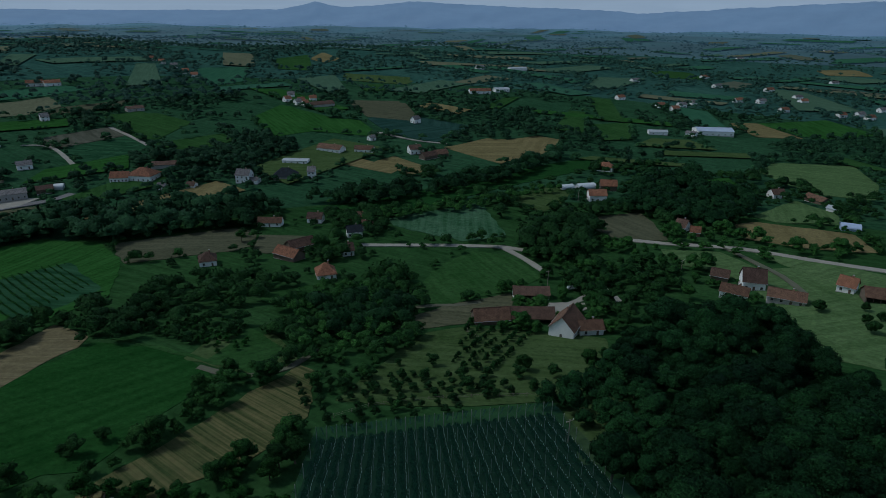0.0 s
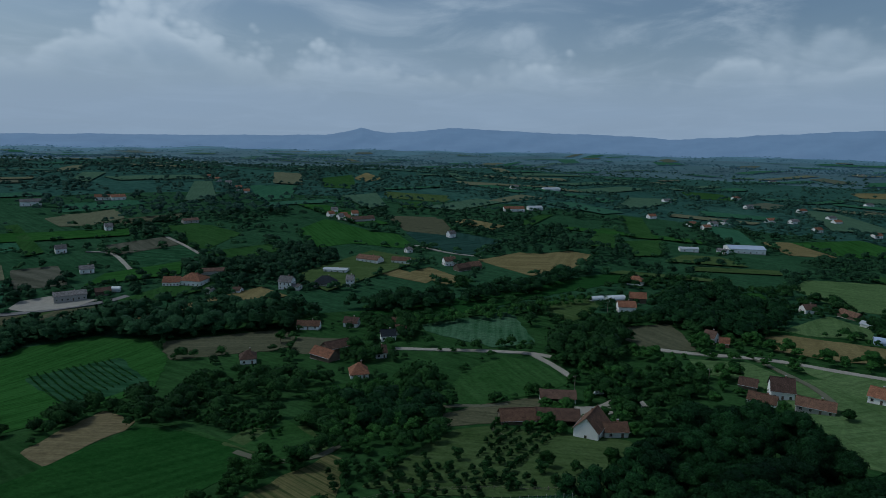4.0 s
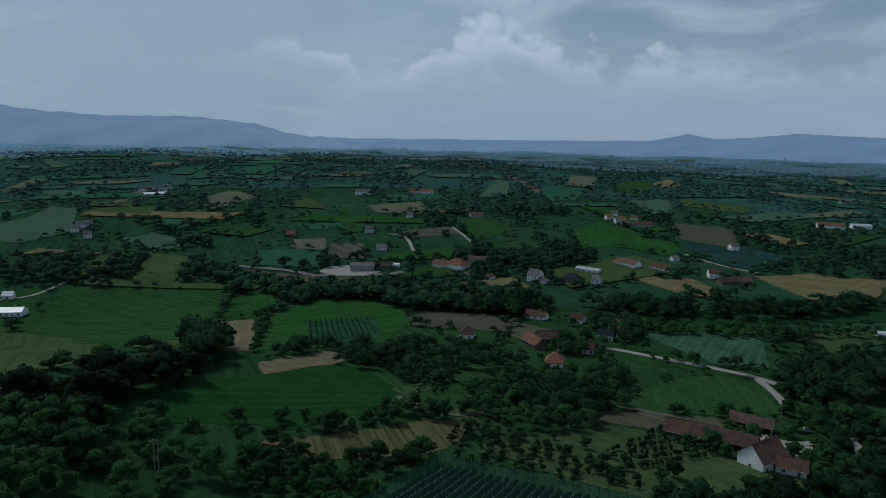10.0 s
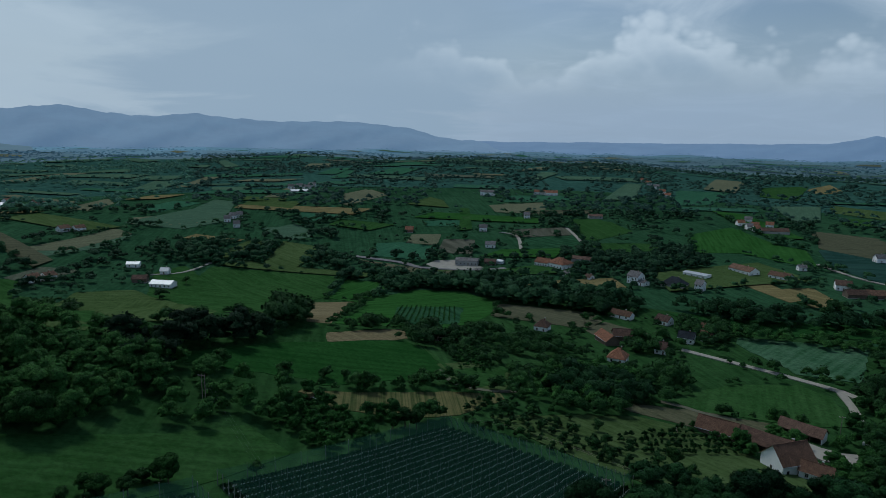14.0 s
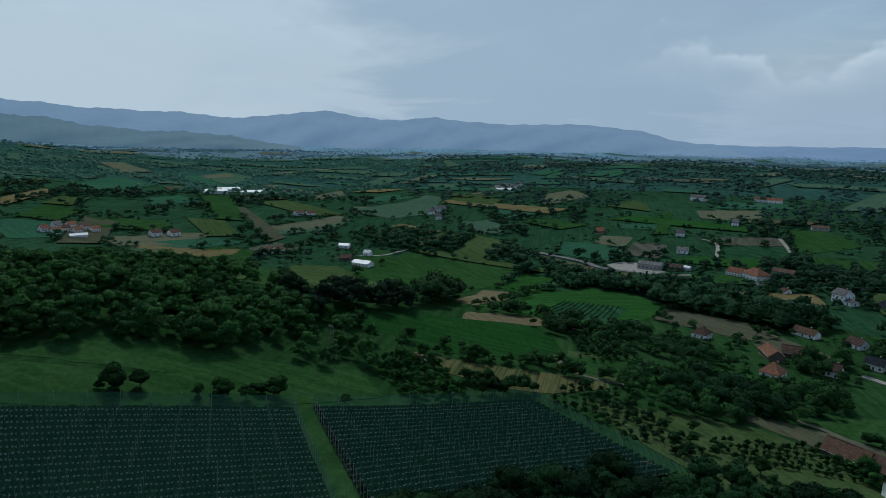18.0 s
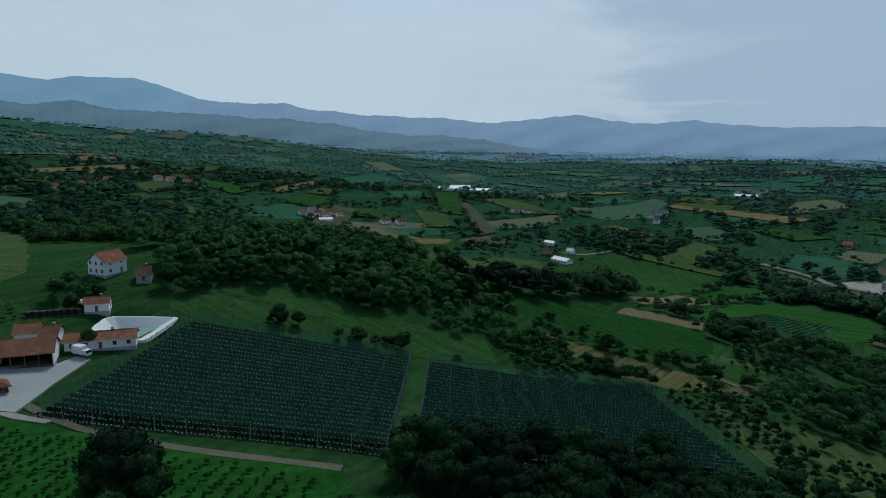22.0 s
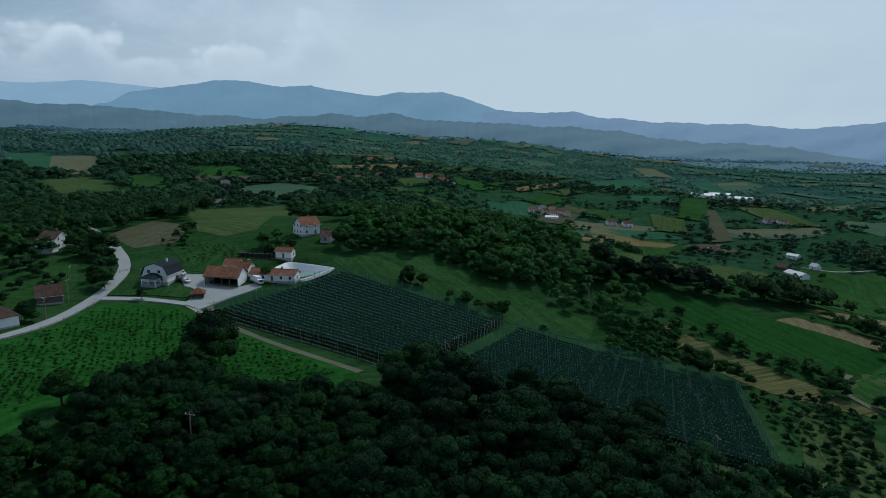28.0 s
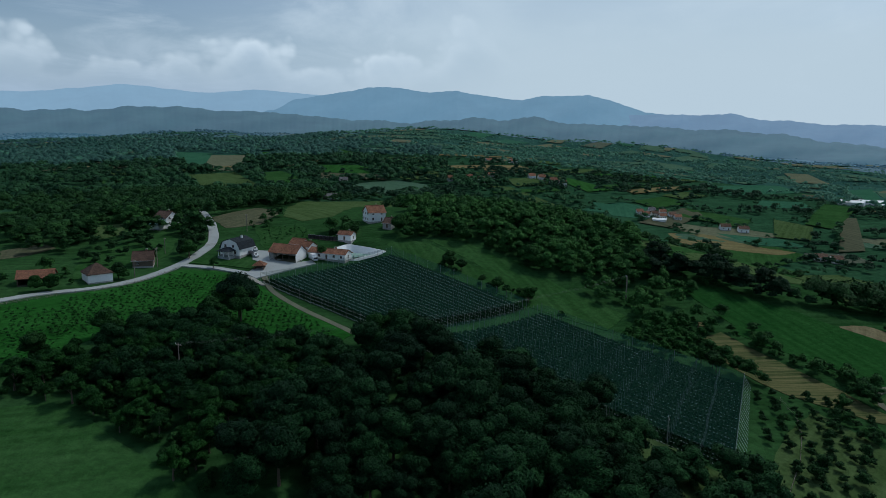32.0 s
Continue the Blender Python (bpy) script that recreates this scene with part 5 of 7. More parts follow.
def mansard_house(x, y, turn):
    """The grey-roofed house of the homestead: a broken roof that comes down over the upper floor, with a hipped porch."""
    root = tagged(new("house"), "white house with a tall broken dark grey roof and a porch", "house")
    root.matrix_basis = pose(x, y, level_at(x, y), 0, 0, turn)
    L, hy, e = 11.0, 5.0, 3.0
    bm = bmesh.new()
    prof = [(-hy, -1.6), (hy, -1.6), (hy, e), (hy - 0.2, e), (hy - 1.3, e + 2.9), (0, e + 4.2), (-hy + 1.3, e + 2.9), (-hy + 0.2, e), (-hy, e)]
    ends = [[bm.verts.new((s * L / 2, p, q)) for p, q in prof] for s in (-1, 1)]
    bm.faces.new(ends[0])
    bm.faces.new(ends[1][::-1])
    for k in range(9):
        bm.faces.new((ends[0][k], ends[0][(k + 1) % 9], ends[1][(k + 1) % 9], ends[1][k]))
    part("wall", bm, "white", root)
    rf = bmesh.new()
    edge = [(-hy - 0.35, e - 0.15), (-hy + 1.2, e + 3.0), (0, e + 4.4), (hy - 1.2, e + 3.0), (hy + 0.35, e - 0.15)]
    for (y0, z0), (y1, z1) in zip(edge, edge[1:]):
        slab(rf, ((-L / 2 - 0.4, y0, z0), (L / 2 + 0.4, y0, z0), (L / 2 + 0.4, y1, z1), (-L / 2 - 0.4, y1, z1)), 0.14)
    part("roof", rf, "darkgrey", root)
    part("plinth", boxed(-L / 2 - 0.08, L / 2 + 0.08, -hy - 0.08, hy + 0.08, -1.7, 0.35), "greywall", root)
    for s in (-1, 1):
        part("gutter", tube(bmesh.new(), (-L / 2 - 0.4, s * (hy + 0.42), e - 0.1), (L / 2 + 0.4, s * (hy + 0.42), e - 0.1), 0.09), "metal", root)
    for k in range(3):
        window_on(root, -L / 2 + 2 + 3.4 * k, -hy, 0.9, 1.1, 1.3, 0)
    for yy in (-2.2, 1.8):
        window_on(root, L / 2, yy, 3.7, 1.1, 1.2, 2)
        window_on(root, -L / 2, yy, 3.7, 1.1, 1.2, 3)
    window_on(root, L / 2, 2.6, 0.9, 1.1, 1.3, 2)
    for px in (-2.6, 1.6):
        dm = part("dormer", boxed(px - 0.7, px + 0.7, -hy - 0.1, -hy + 1.2, e + 0.9, e + 2.3), "white", root)
        part("dormer_roof", boxed(px - 0.85, px + 0.85, -hy - 0.25, -hy + 1.25, e + 2.3, e + 2.42), "darkgrey", dm)
        part("pane", boxed(px - 0.5, px + 0.5, -hy - 0.14, -hy - 0.1, e + 1.1, e + 2.1), "glass", dm)
    porch = part("porch", boxed(L / 2, L / 2 + 4.2, -3.2, 2.6, -1.2, 0.3), "concrete", root)
    for px in (L / 2 + 0.4, L / 2 + 3.9):
        for py in (-2.9, -0.3, 2.3):
            part("post", boxed(px - 0.14, px + 0.14, py - 0.14, py + 0.14, 0.3, 2.5), "white", porch)
    hip = bmesh.new()
    x0, x1, y0, y1, d, t = L / 2 - 0.1, L / 2 + 4.7, -3.7, 3.1, 2.45, 3.7
    for q in (((x1, y0, d), (x1, y1, d), (x1 - 2.6, 0.7, t), (x1 - 2.6, -1.3, t)), ((x0, y0, d), (x1, y0, d), (x1 - 2.6, -1.3, t), (x0, -1.3, t)), ((x1, y1, d), (x0, y1, d), (x0, 0.7, t), (x1 - 2.6, 0.7, t)), ((x0, -1.3, t), (x1 - 2.6, -1.3, t), (x1 - 2.6, 0.7, t), (x0, 0.7, t))):
        slab(hip, q, 0.12)
    part("porch_roof", hip, "darkgrey", porch)
    c = part("chimney", boxed(-1.5, -0.9, 1.0, 1.6, e + 3.4, e + 5.2), "white", root)
    part("cap", boxed(-1.6, -0.8, 0.9, 1.7, e + 5.2, e + 5.32), "concrete", c)
    COVERS.append([(x + 9 * math.cos(a), y + 9 * math.sin(a)) for a in np.arange(8) * math.pi / 4])
    return root


mansard_house(18.5, -79.0, 20)


def gazebo(x, y, turn):
    root = tagged(new("gazebo"), "small wooden garden shelter with a red tile roof", "gazebo")
    root.matrix_basis = pose(x, y, level_at(x, y), 0, 0, turn)
    part("floor", boxed(-2.2, 2.2, -2.2, 2.2, -0.8, 0.15), "concrete", root)
    for px in (-1.9, 1.9):
        for py in (-1.9, 1.9):
            part("post", boxed(px - 0.1, px + 0.1, py - 0.1, py + 0.1, 0.15, 2.2), "timber", root)
    for s in (-1, 1):
        part("railing", boxed(-1.9, 1.9, s * 1.9 - 0.05, s * 1.9 + 0.05, 0.15, 1.0), "timber", root)
    part("back_railing", boxed(-1.95, -1.85, -1.8, 1.8, 0.15, 1.0), "timber", root)
    part("table", boxed(-0.6, 0.6, -0.9, 0.9, 0.85, 0.92), "timber", root)
    part("roof", roof_mesh("hip", 4.4, 4.4, 2.2, 1.5), "red", root)
    COVERS.append([(x + 5 * math.cos(a), y + 5 * math.sin(a)) for a in np.arange(6) * math.pi / 3])


gazebo(24.2, -54.6, 43)


def car(x, y, turn, paint, label):
    root = tagged(new("car"), label, "car", "cars in the yard")
    root.matrix_basis = pose(x, y, level_at(x, y) + 0.5, 0, 0, turn)
    bm = bmesh.new()
    prof = [(-2.1, 0.3), (2.1, 0.3), (2.15, 0.75), (1.2, 0.92), (0.55, 1.42), (-1.2, 1.45), (-2.0, 0.98), (-2.15, 0.7)]
    sides = [[bm.verts.new((px, s * (0.86 if q < 1 else 0.70), q)) for px, q in prof] for s in (-1, 1)]
    bm.faces.new(sides[0])
    bm.faces.new(sides[1][::-1])
    for k in range(8):
        bm.faces.new((sides[0][k], sides[0][(k + 1) % 8], sides[1][(k + 1) % 8], sides[1][k]))
    part("body", bm, paint, root)
    w = bmesh.new()
    slab(w, ((1.17, -0.62, 0.96), (1.17, 0.62, 0.96), (0.60, 0.6, 1.38), (0.60, -0.6, 1.38)), 0.03)
    part("windscreen", w, "glass", root)
    for s in (-1, 1):
        g = bmesh.new()
        slab(g, ((-1.5, s * 0.80, 1.0), (0.9, s * 0.80, 1.0), (0.5, s * 0.74, 1.34), (-1.1, s * 0.74, 1.34)), 0.03)
        part("side_window", g, "glass", root)
        for px in (-1.35, 1.35):
            wh = part("wheel", tube(bmesh.new(), (px, s * 0.72, 0.32), (px, s * 0.9, 0.32), 0.32, sides=14), "black", root)
            part("rim", tube(bmesh.new(), (px, s * 0.9, 0.32), (px, s * 0.92, 0.32), 0.19, sides=10), "metal", wh)
        part("headlight", boxed(2.02, 2.14, s * 0.6 - 0.18, s * 0.6 + 0.18, 0.62, 0.76), "plastic", root)
        part("tail_light", boxed(-2.16, -2.08, s * 0.65 - 0.12, s * 0.65 + 0.12, 0.74, 0.92), "red", root)
    return root


car(16.2, -69.3, 75, "carwhite", "white car parked by the grey-roofed house")
car(15.6, -73.4, 75, "cardark", "dark car parked by the grey-roofed house")
car(11.5, -76.5, 70, "carwhite", "pale car parked behind the grey-roofed house")
car(-27.5, -62.5, 60, "carwhite", "white car parked behind the tanks")
car(58, 248, 10, "carwhite", "white car parked in the farmyard")


def delivery_van(x, y, turn):
    root = tagged(new("truck"), "small white box truck beside the store", "truck")
    root.matrix_basis = pose(x, y, level_at(x, y) + 0.5, 0, 0, turn)
    part("cargo_box", boxed(-2.6, 1.0, -1.05, 1.05, 0.7, 2.9), "carwhite", root)
    part("cab", boxed(1.1, 2.7, -0.95, 0.95, 0.5, 2.0), "carwhite", root)
    part("windscreen", boxed(2.68, 2.73, -0.8, 0.8, 1.2, 1.9), "glass", root)
    for px in (-1.7, 1.9):
        for s in (-1, 1):
            part("wheel", tube(bmesh.new(), (px, s * 0.75, 0.42), (px, s * 1.0, 0.42), 0.42, sides=12), "black", root)


delivery_van(2.6, -46.2, 68)


# ---- the yard, the pond and the tanks ----
def sheet(name, poly, mat, rise, label, category, cell=4.0):
    bm = grid_cut(poly, cell)
    for v in bm.verts:
        v.co.z = level_at(v.co.x, v.co.y) + rise
    bmesh.ops.recalc_face_normals(bm, faces=bm.faces[:])
    if sum(f.normal.z for f in bm.faces) < 0:
        bmesh.ops.reverse_faces(bm, faces=bm.faces[:])
    skirt(bm)
    me = bpy.data.meshes.new(name)
    bm.to_mesh(me)
    bm.free()
    me.materials.append(MATS[mat])
    COVERS.append(poly)
    return tagged(new(name, me), label, category, kind="structure")


sheet("yard", [(11.8, -77.8), (6.8, -69.7), (12.7, -61.7), (7.9, -49.6), (2.9, -47.5), (3.9, -43.2), (18.4, -44.7), (33.0, -44.7), (32.1, -53.2), (26.0, -55.9), (20.7, -58.1), (19.1, -63.2), (19.4, -66.7)], "concrete", 0.5, "pale concrete farmyard between the buildings", "yard")
sheet("lawn", [(30.6, -83.4), (28.3, -81.3), (23.9, -71.7), (17.5, -70.4), (19.8, -62.5), (23.2, -56.7), (26.4, -56.6), (31.0, -66.8), (36.5, -74.5), (41.7, -82.3), (38.0, -84.4)], "meadow", 0.3, "green lawn in front of the house", "lawn")
sheet("yard", [(32.9, -51.7), (33.1, -45.0), (35.4, -34.7), (36.8, -35.5), (35.6, -43.7)], "gravel", 0.45, "pale gravel apron of the drive", "yard")
sheet("yard", [(48.2, 231.6), (59.7, 231.0), (59.3, 224.1), (51.3, 218.5), (46.2, 220.6), (41.7, 227.5)], "gravel", 0.4, "pale gravel farmyard between barns", "yard")
sheet("yard", [(-308.5, 381.6), (-297.1, 394.9), (-261.5, 394.7), (-266.5, 378.3), (-291.8, 364.0), (-305.8, 366.1)], "gravel", 0.6, "pale gravel depot yard", "yard")
sheet("yard", [(-125.6, 479.1), (-101.2, 492.1), (-88.2, 483.0), (-104.7, 464.7)], "gravel", 0.7, "pale paved yard of a store", "yard")


def pond():
    root = tagged(new("pond"), "irrigation pond lined with white sheet, half full of green water", "pond")
    rim = [(-9.7, -51.3), (-15, -52.4), (-20.4, -51.9), (-22.3, -50), (-25.0, -40.5), (-27.3, -31.8), (-18.5, -33.2), (-9.9, -34.8), (-9.8, -43)]
    rim = rounded(rim, 0.12)
    cx, cy = sum(p[0] for p in rim) / len(rim), sum(p[1] for p in rim) / len(rim)
    mean = sum(float(height(np.float64(p[0]), np.float64(p[1]), False)) for p in rim) / len(rim)
    bm = bmesh.new()
    loops = []
    for k, dz in ((1.04, -0.5), (1.0, 0.35), (0.95, 0.36), (0.52, None)):
        lp = []
        for px, py in rim:
            qx, qy = cx + (px - cx) * k, cy + (py - cy) * k
            lp.append(bm.verts.new((qx, qy, mean - 2.3 if dz is None else float(height(np.float64(qx), np.float64(qy), False)) + dz)))
        loops.append(lp)
    n = len(rim)
    for a, b in zip(loops, loops[1:]):
        for i in range(n):
            bm.faces.new((a[i], a[(i + 1) % n], b[(i + 1) % n], b[i]))
    bm.faces.new(loops[-1])
    part("liner", bm, "liner", root, "white sheet lining")
    w = bmesh.new()
    w.faces.new([w.verts.new((cx + (px - cx) * 0.665, cy + (py - cy) * 0.665, mean - 1.45)) for px, py in rim])
    part("water", w, "pondwater", root, "shallow green water")
    COVERS.append([(cx + (px - cx) * 1.1, cy + (py - cy) * 1.1) for px, py in rim])


pond()
for k in range(8):
    u = k / 7
    px, py = -16.5 - 5.2 * u, -72.5 + 12.0 * u
    tank = tagged(new("water_tank"), "black plastic water tank in a row", "tank", "tanks beside the pump house")
    tank.matrix_basis = pose(px, py, level_at(px, py), 0, 0, 66)
    part("body", boxed(-0.8, 0.8, -0.7, 0.7, 0.12, 1.75), "black", tank)
    part("pallet", boxed(-0.85, 0.85, -0.75, 0.75, -0.4, 0.12), "timber", tank)
    part("lid", tube(bmesh.new(), (0, 0, 1.75), (0, 0, 1.85), 0.28, sides=10), "black", tank)


def hay_trailer(x, y, turn):
    root = tagged(new("hay_trailer"), "yellow hay trailer loaded with straw on the mown strip", "trailer")
    root.matrix_basis = pose(x, y, level_at(x, y), 0, 0, turn)
    part("bed", boxed(-2.6, 2.6, -1.1, 1.1, 0.8, 1.0), "timber", root)
    for s in (-1, 1):
        part("side_board", boxed(-2.6, 2.6, s * 1.1 - 0.05, s * 1.1 + 0.05, 1.0, 1.5), "straw", root)
        for px in (-1.5, -0.5):
            wheel = part("wheel", tube(bmesh.new(), (px, s * 0.9, 0.42), (px, s * 1.15, 0.42), 0.42, sides=12), "black", root)
    load = bmesh.new()
    for k in range(3):
        for q in (-1, 1):
            box(load, -2.4 + 1.6 * k, -0.95 + 1.6 * k, q * 0.5 - 0.46, q * 0.5 + 0.46, 1.0, 2.0 + 0.15 * ((k + q) % 2))
    part("straw_load", load, "wheat", root, "stacked yellow straw bales")
    part("drawbar", tube(bmesh.new(), (2.6, 0, 0.85), (4.2, 0, 0.55), 0.06), "metal", root)


hay_trailer(-67, 96, 20)


def power_pole(x, y, tall=9.0, turn=0.0, frame_=False):
    root = tagged(new("utility_pole"), "tall wooden electricity pole with a crossarm", "pole", "poles along the lines")
    root.matrix_basis = pose(x, y, level_at(x, y), 0, 0, turn)
    part("mast", tube(bmesh.new(), (0, 0, -0.5), (0, 0, tall), 0.17, 0.11), "wood_pole", root)
    arm = part("crossarm", boxed(-1.1, 1.1, -0.07, 0.07, tall - 0.5, tall - 0.36), "wood_pole", root)
    for s in (-1, 0, 1):
        part("insulator", tube(bmesh.new(), (s * 0.95, 0, tall - 0.36), (s * 0.95, 0, tall - 0.1), 0.06), "plastic", arm)
    if frame_:
        part("second_mast", tube(bmesh.new(), (0.9, 0, -0.5), (0.9, 0, tall), 0.17, 0.11), "wood_pole", root)
    return root


power_pole(-70.7, 63.9, 10, 40, True)
power_pole(104, 29, 8, 100)


def cable(a, b, sag, label):
    """A hanging wire between two points."""
    bm = bmesh.new()
    n = 16
    pts = [Vector(a).lerp(Vector(b), k / n) - Vector((0, 0, sag * 4 * (k / n) * (1 - k / n))) for k in range(n + 1)]
    for p, q in zip(pts, pts[1:]):
        tube(bm, p, q, 0.009, sides=3)
    me = bpy.data.meshes.new("power_cable")
    bm.to_mesh(me)
    bm.free()
    me.materials.append(MATS["wirelow"])
    tagged(new("power_cable", me), label, "cable", "cables of the line")


for k in (-1, 0, 1):
    cable((-70.7 + k * 0.7, 63.9 + k * 0.6, level_at(-70.7, 63.9) + 9.9), (104 - k * 0.2, 29 + k * 0.9, level_at(104, 29) + 7.9), 3.5, "thin grey power cable over the netted rows")


def roadside_fence(line, gap, label):
    """Posts with two rails along a line."""
    root = tagged(new("fence"), label, "fence")
    pts = [Vector((*p, 0)) for p in line]
    for a, b in zip(pts, pts[1:]):
        n = max(1, round((b - a).length / gap))
        row = [a.lerp(b, k / n) for k in range(n + 1)]
        for p in row[:-1]:
            z = level_at(p.x, p.y)
            part("post", tube(bmesh.new(), (p.x, p.y, z - 0.2), (p.x, p.y, z + 1.25), 0.09, 0.08, 5), "wood_pole", root)
        for p, q in zip(row, row[1:]):
            for h in (0.5, 1.0):
                part("rail", tube(bmesh.new(), (p.x, p.y, level_at(p.x, p.y) + h), (q.x, q.y, level_at(q.x, q.y) + h), 0.03, sides=4), "wood_pole", root)


roadside_fence([(126, -63.5), (108, -66), (93.3, -66.3), (84.9, -64.6), (69.9, -66.8), (52.2, -74.6), (46.4, -77.7)], 3.0, "low wooden post fence along the concrete road")
roadside_fence([(23.1, -97.3), (17.7, -96.3), (12.5, -83.7)], 3.0, "low wooden fence behind the grey-roofed house")
roadside_fence([(-25.8, 131.8), (-17.8, 137.5), (-6.0, 141.0), (9.3, 143.3), (28.0, 144.3)], 4.0, "wooden post fence along the orchard edge")
roadside_fence([(14.0, 191.2), (10.3, 197.6), (11.8, 207.4)], 3.0, "old wooden fence beside the barns")
for px, py, tall in ((52.4, -84.3, 8), (-4.4, -106.2, 8.5), (66, -75, 7), (41, -100, 7), (110, 262, 7), (48, 252, 8), (30, 118, 6.5), (-14, 520, 8), (92, 400, 8)):
    power_pole(px, py, tall, 30)


# ---- the netted berry rows ----
def netted_block(corners, rows, bag, label):
    """corners: south-west... as (x, y) of the far-west, far-east ends at the low and the high side; rows run from low to high."""
    root = tagged(new("netted_orchard"), label, "orchard", "netted berry blocks")
    (ax, ay), (bx, by), (cx, cy), (dx, dy) = corners
    cm = root

    def at(u, v):
        x = (ax * (1 - u) + bx * u) * (1 - v) + (dx * (1 - u) + cx * u) * v
        y = (ay * (1 - u) + by * u) * (1 - v) + (dy * (1 - u) + cy * u) * v
        return x, y

    rng = np.random.default_rng(int(abs(ax * 7 + ay * 3)))
    tall = 3.6
    inner, wires, bushes, pots = bmesh.new(), [], [], []
    for i in range(rows + 1):
        u = i / rows
        length = math.hypot(at(u, 1)[0] - at(u, 0)[0], at(u, 1)[1] - at(u, 0)[1])
        n = max(2, round(length / 7.2))
        for k in range(n + 1):
            x, y = at(u, k / n)
            z = level_at(x, y)
            lean = 0.5 if k in (0, n) else 0.0
            edge = k in (0, n) or i in (0, rows)
            bm = bmesh.new() if edge else inner
            w = 0.085 if edge else 0.06
            tube(bm, (x, y, z - 0.3), (x, y, z + tall + (0.5 if edge else 0.15)), w, w * 0.8, 4)
            if edge:
                part("post", bm, "pale_post", root)
        m = int(length / 0.95)
        vs = (np.arange(m) + 0.5) / m
        if i < rows:
            u2 = (i + 0.5) / rows
            xs, ys = at(u2, vs)
            bushes.append(np.stack([xs + rng.normal(0, 0.12, m), ys + rng.normal(0, 0.12, m)], 1))
    part("inner_post_rest", inner, "post_dim", root)["kind"] = "stuff"
    line = bmesh.new()
    for i in range(rows + 1):
        u = i / rows
        p = [Vector((*at(u, k / 8), level_at(*at(u, k / 8)) + tall + 0.1)) for k in range(9)]
        for a, b in zip(p, p[1:]):
            tube(line, a, b, 0.012, sides=3)
    for k in range(0, 13):
        p = [Vector((*at(q / 8, k / 12), level_at(*at(q / 8, k / 12)) + tall + 0.12)) for q in range(9)]
        for a, b in zip(p, p[1:]):
            tube(line, a, b, 0.012, sides=3)
    part("wire_grid", line, "wirelow", root)["kind"] = "stuff"
    # bushes in their pots, joined
    P = np.vstack(bushes)
    P = np.column_stack([P, height(P[:, 0], P[:, 1])])
    sz = 0.6 + 0.35 * rng.random(len(P))
    v, f = leaf_cloud(rng, 14, 0.5, 0.42, 0.8)
    part_mesh("berry_bushes", join_copies("berry_bushes", [(v, f)], P + (0, 0, 0.55), sz, rng, MATS["berry"]), "berry", root, "rows of dark green berry bushes")["kind"] = "stuff"
    cv = np.array([(-.06, -.3, 0), (.06, -.3, 0), (.06, .3, 0), (-.06, .3, 0), (-.08, -.33, .62), (.08, -.33, .62), (.08, .33, .62), (-.08, .33, .62)])
    cf = np.array([(4, 5, 6, 7), (0, 1, 5, 4), (1, 2, 6, 5), (2, 3, 7, 6), (3, 0, 4, 7)])
    side = (at(1 / rows, 0)[0] - at(0, 0)[0], at(1 / rows, 0)[1] - at(0, 0)[1])
    part_mesh("grow_bag_rest", join_copies("grow_bag_rest", [(cv, cf)], P + (side[0] * 0.3, side[1] * 0.3, 0.05), np.full(len(P), bag), rng, MATS["potwhite"], spin=0.1), "potwhite", root, "pale grow bags in rows")["kind"] = "stuff"
    # the dark net on its wires
    g = 20
    nv = [(*at(i / g, k / g), level_at(*at(i / g, k / g)) + tall + 0.2 - 0.06 * ((i + k) % 2)) for i in range(g + 1) for k in range(g + 1)]
    nf = [(i * (g + 1) + k, (i + 1) * (g + 1) + k, (i + 1) * (g + 1) + k + 1, i * (g + 1) + k + 1) for i in range(g) for k in range(g)]
    part_mesh("net", mesh_of("net", nv, nf, MATS["netting"], True), "netting", root, "thin dark hail net")
    if bag < 0.6:
        # a pale curtain hangs out from the top wire along the far ends of the rows
        sv = []
        for i in range(rows):
            for u in ((i + 0.4) / rows, (i + 0.58) / rows):
                x, y = at(u, 1.0)
                x2, y2 = at(u, 1.03)
                sv += [(x, y, level_at(x, y) + tall + 0.1), (x2, y2, level_at(x2, y2) + 0.4)]
        sf = [(4 * i, 4 * i + 2, 4 * i + 3, 4 * i + 1) for i in range(rows)]
        part_mesh("side_net", mesh_of("side_net", sv, sf, MATS["sidenet"]), "sidenet", root, "pale teal end strips of netting")
    gv = [(*at(i / g, k / g), level_at(*at(i / g, k / g)) + 0.12) for i in range(g + 1) for k in range(g + 1)]
    part_mesh("bed", mesh_of("bed", gv, nf, MATS["rowsoil"], True), "rowsoil", root, "dark weed cloth between rows")
    COVERS.append([(ax, ay), (bx, by), (cx, cy), (dx, dy)])


def netting(name, col, lo, hi):
    m, nt, b = nodes_of(name)
    b.inputs["Base Color"].default_value = (*col, 1)
    b.inputs["Roughness"].default_value = 0.9
    b.inputs["Specular IOR Level"].default_value = 0.0
    n = noise_node(nt, 0.25, 4)
    r = nt.nodes.new("ShaderNodeMapRange")
    r.inputs["To Min"].default_value, r.inputs["To Max"].default_value = lo, hi
    nt.links.new(n, r.inputs["Value"])
    nt.links.new(r.outputs[0], b.inputs["Alpha"])
    MATS[name] = m


netting("netting", (0.014, 0.050, 0.038), 0.18, 0.34)
netting("sidenet", (0.30, 0.42, 0.38), 0.5, 0.8)
plain("potwhite", (0.30, 0.345, 0.315), 0.7, vary=0.2)
grassy("rowsoil", (0.008, 0.020, 0.010), (0.014, 0.030, 0.014), (0.022, 0.044, 0.020), 0.05)


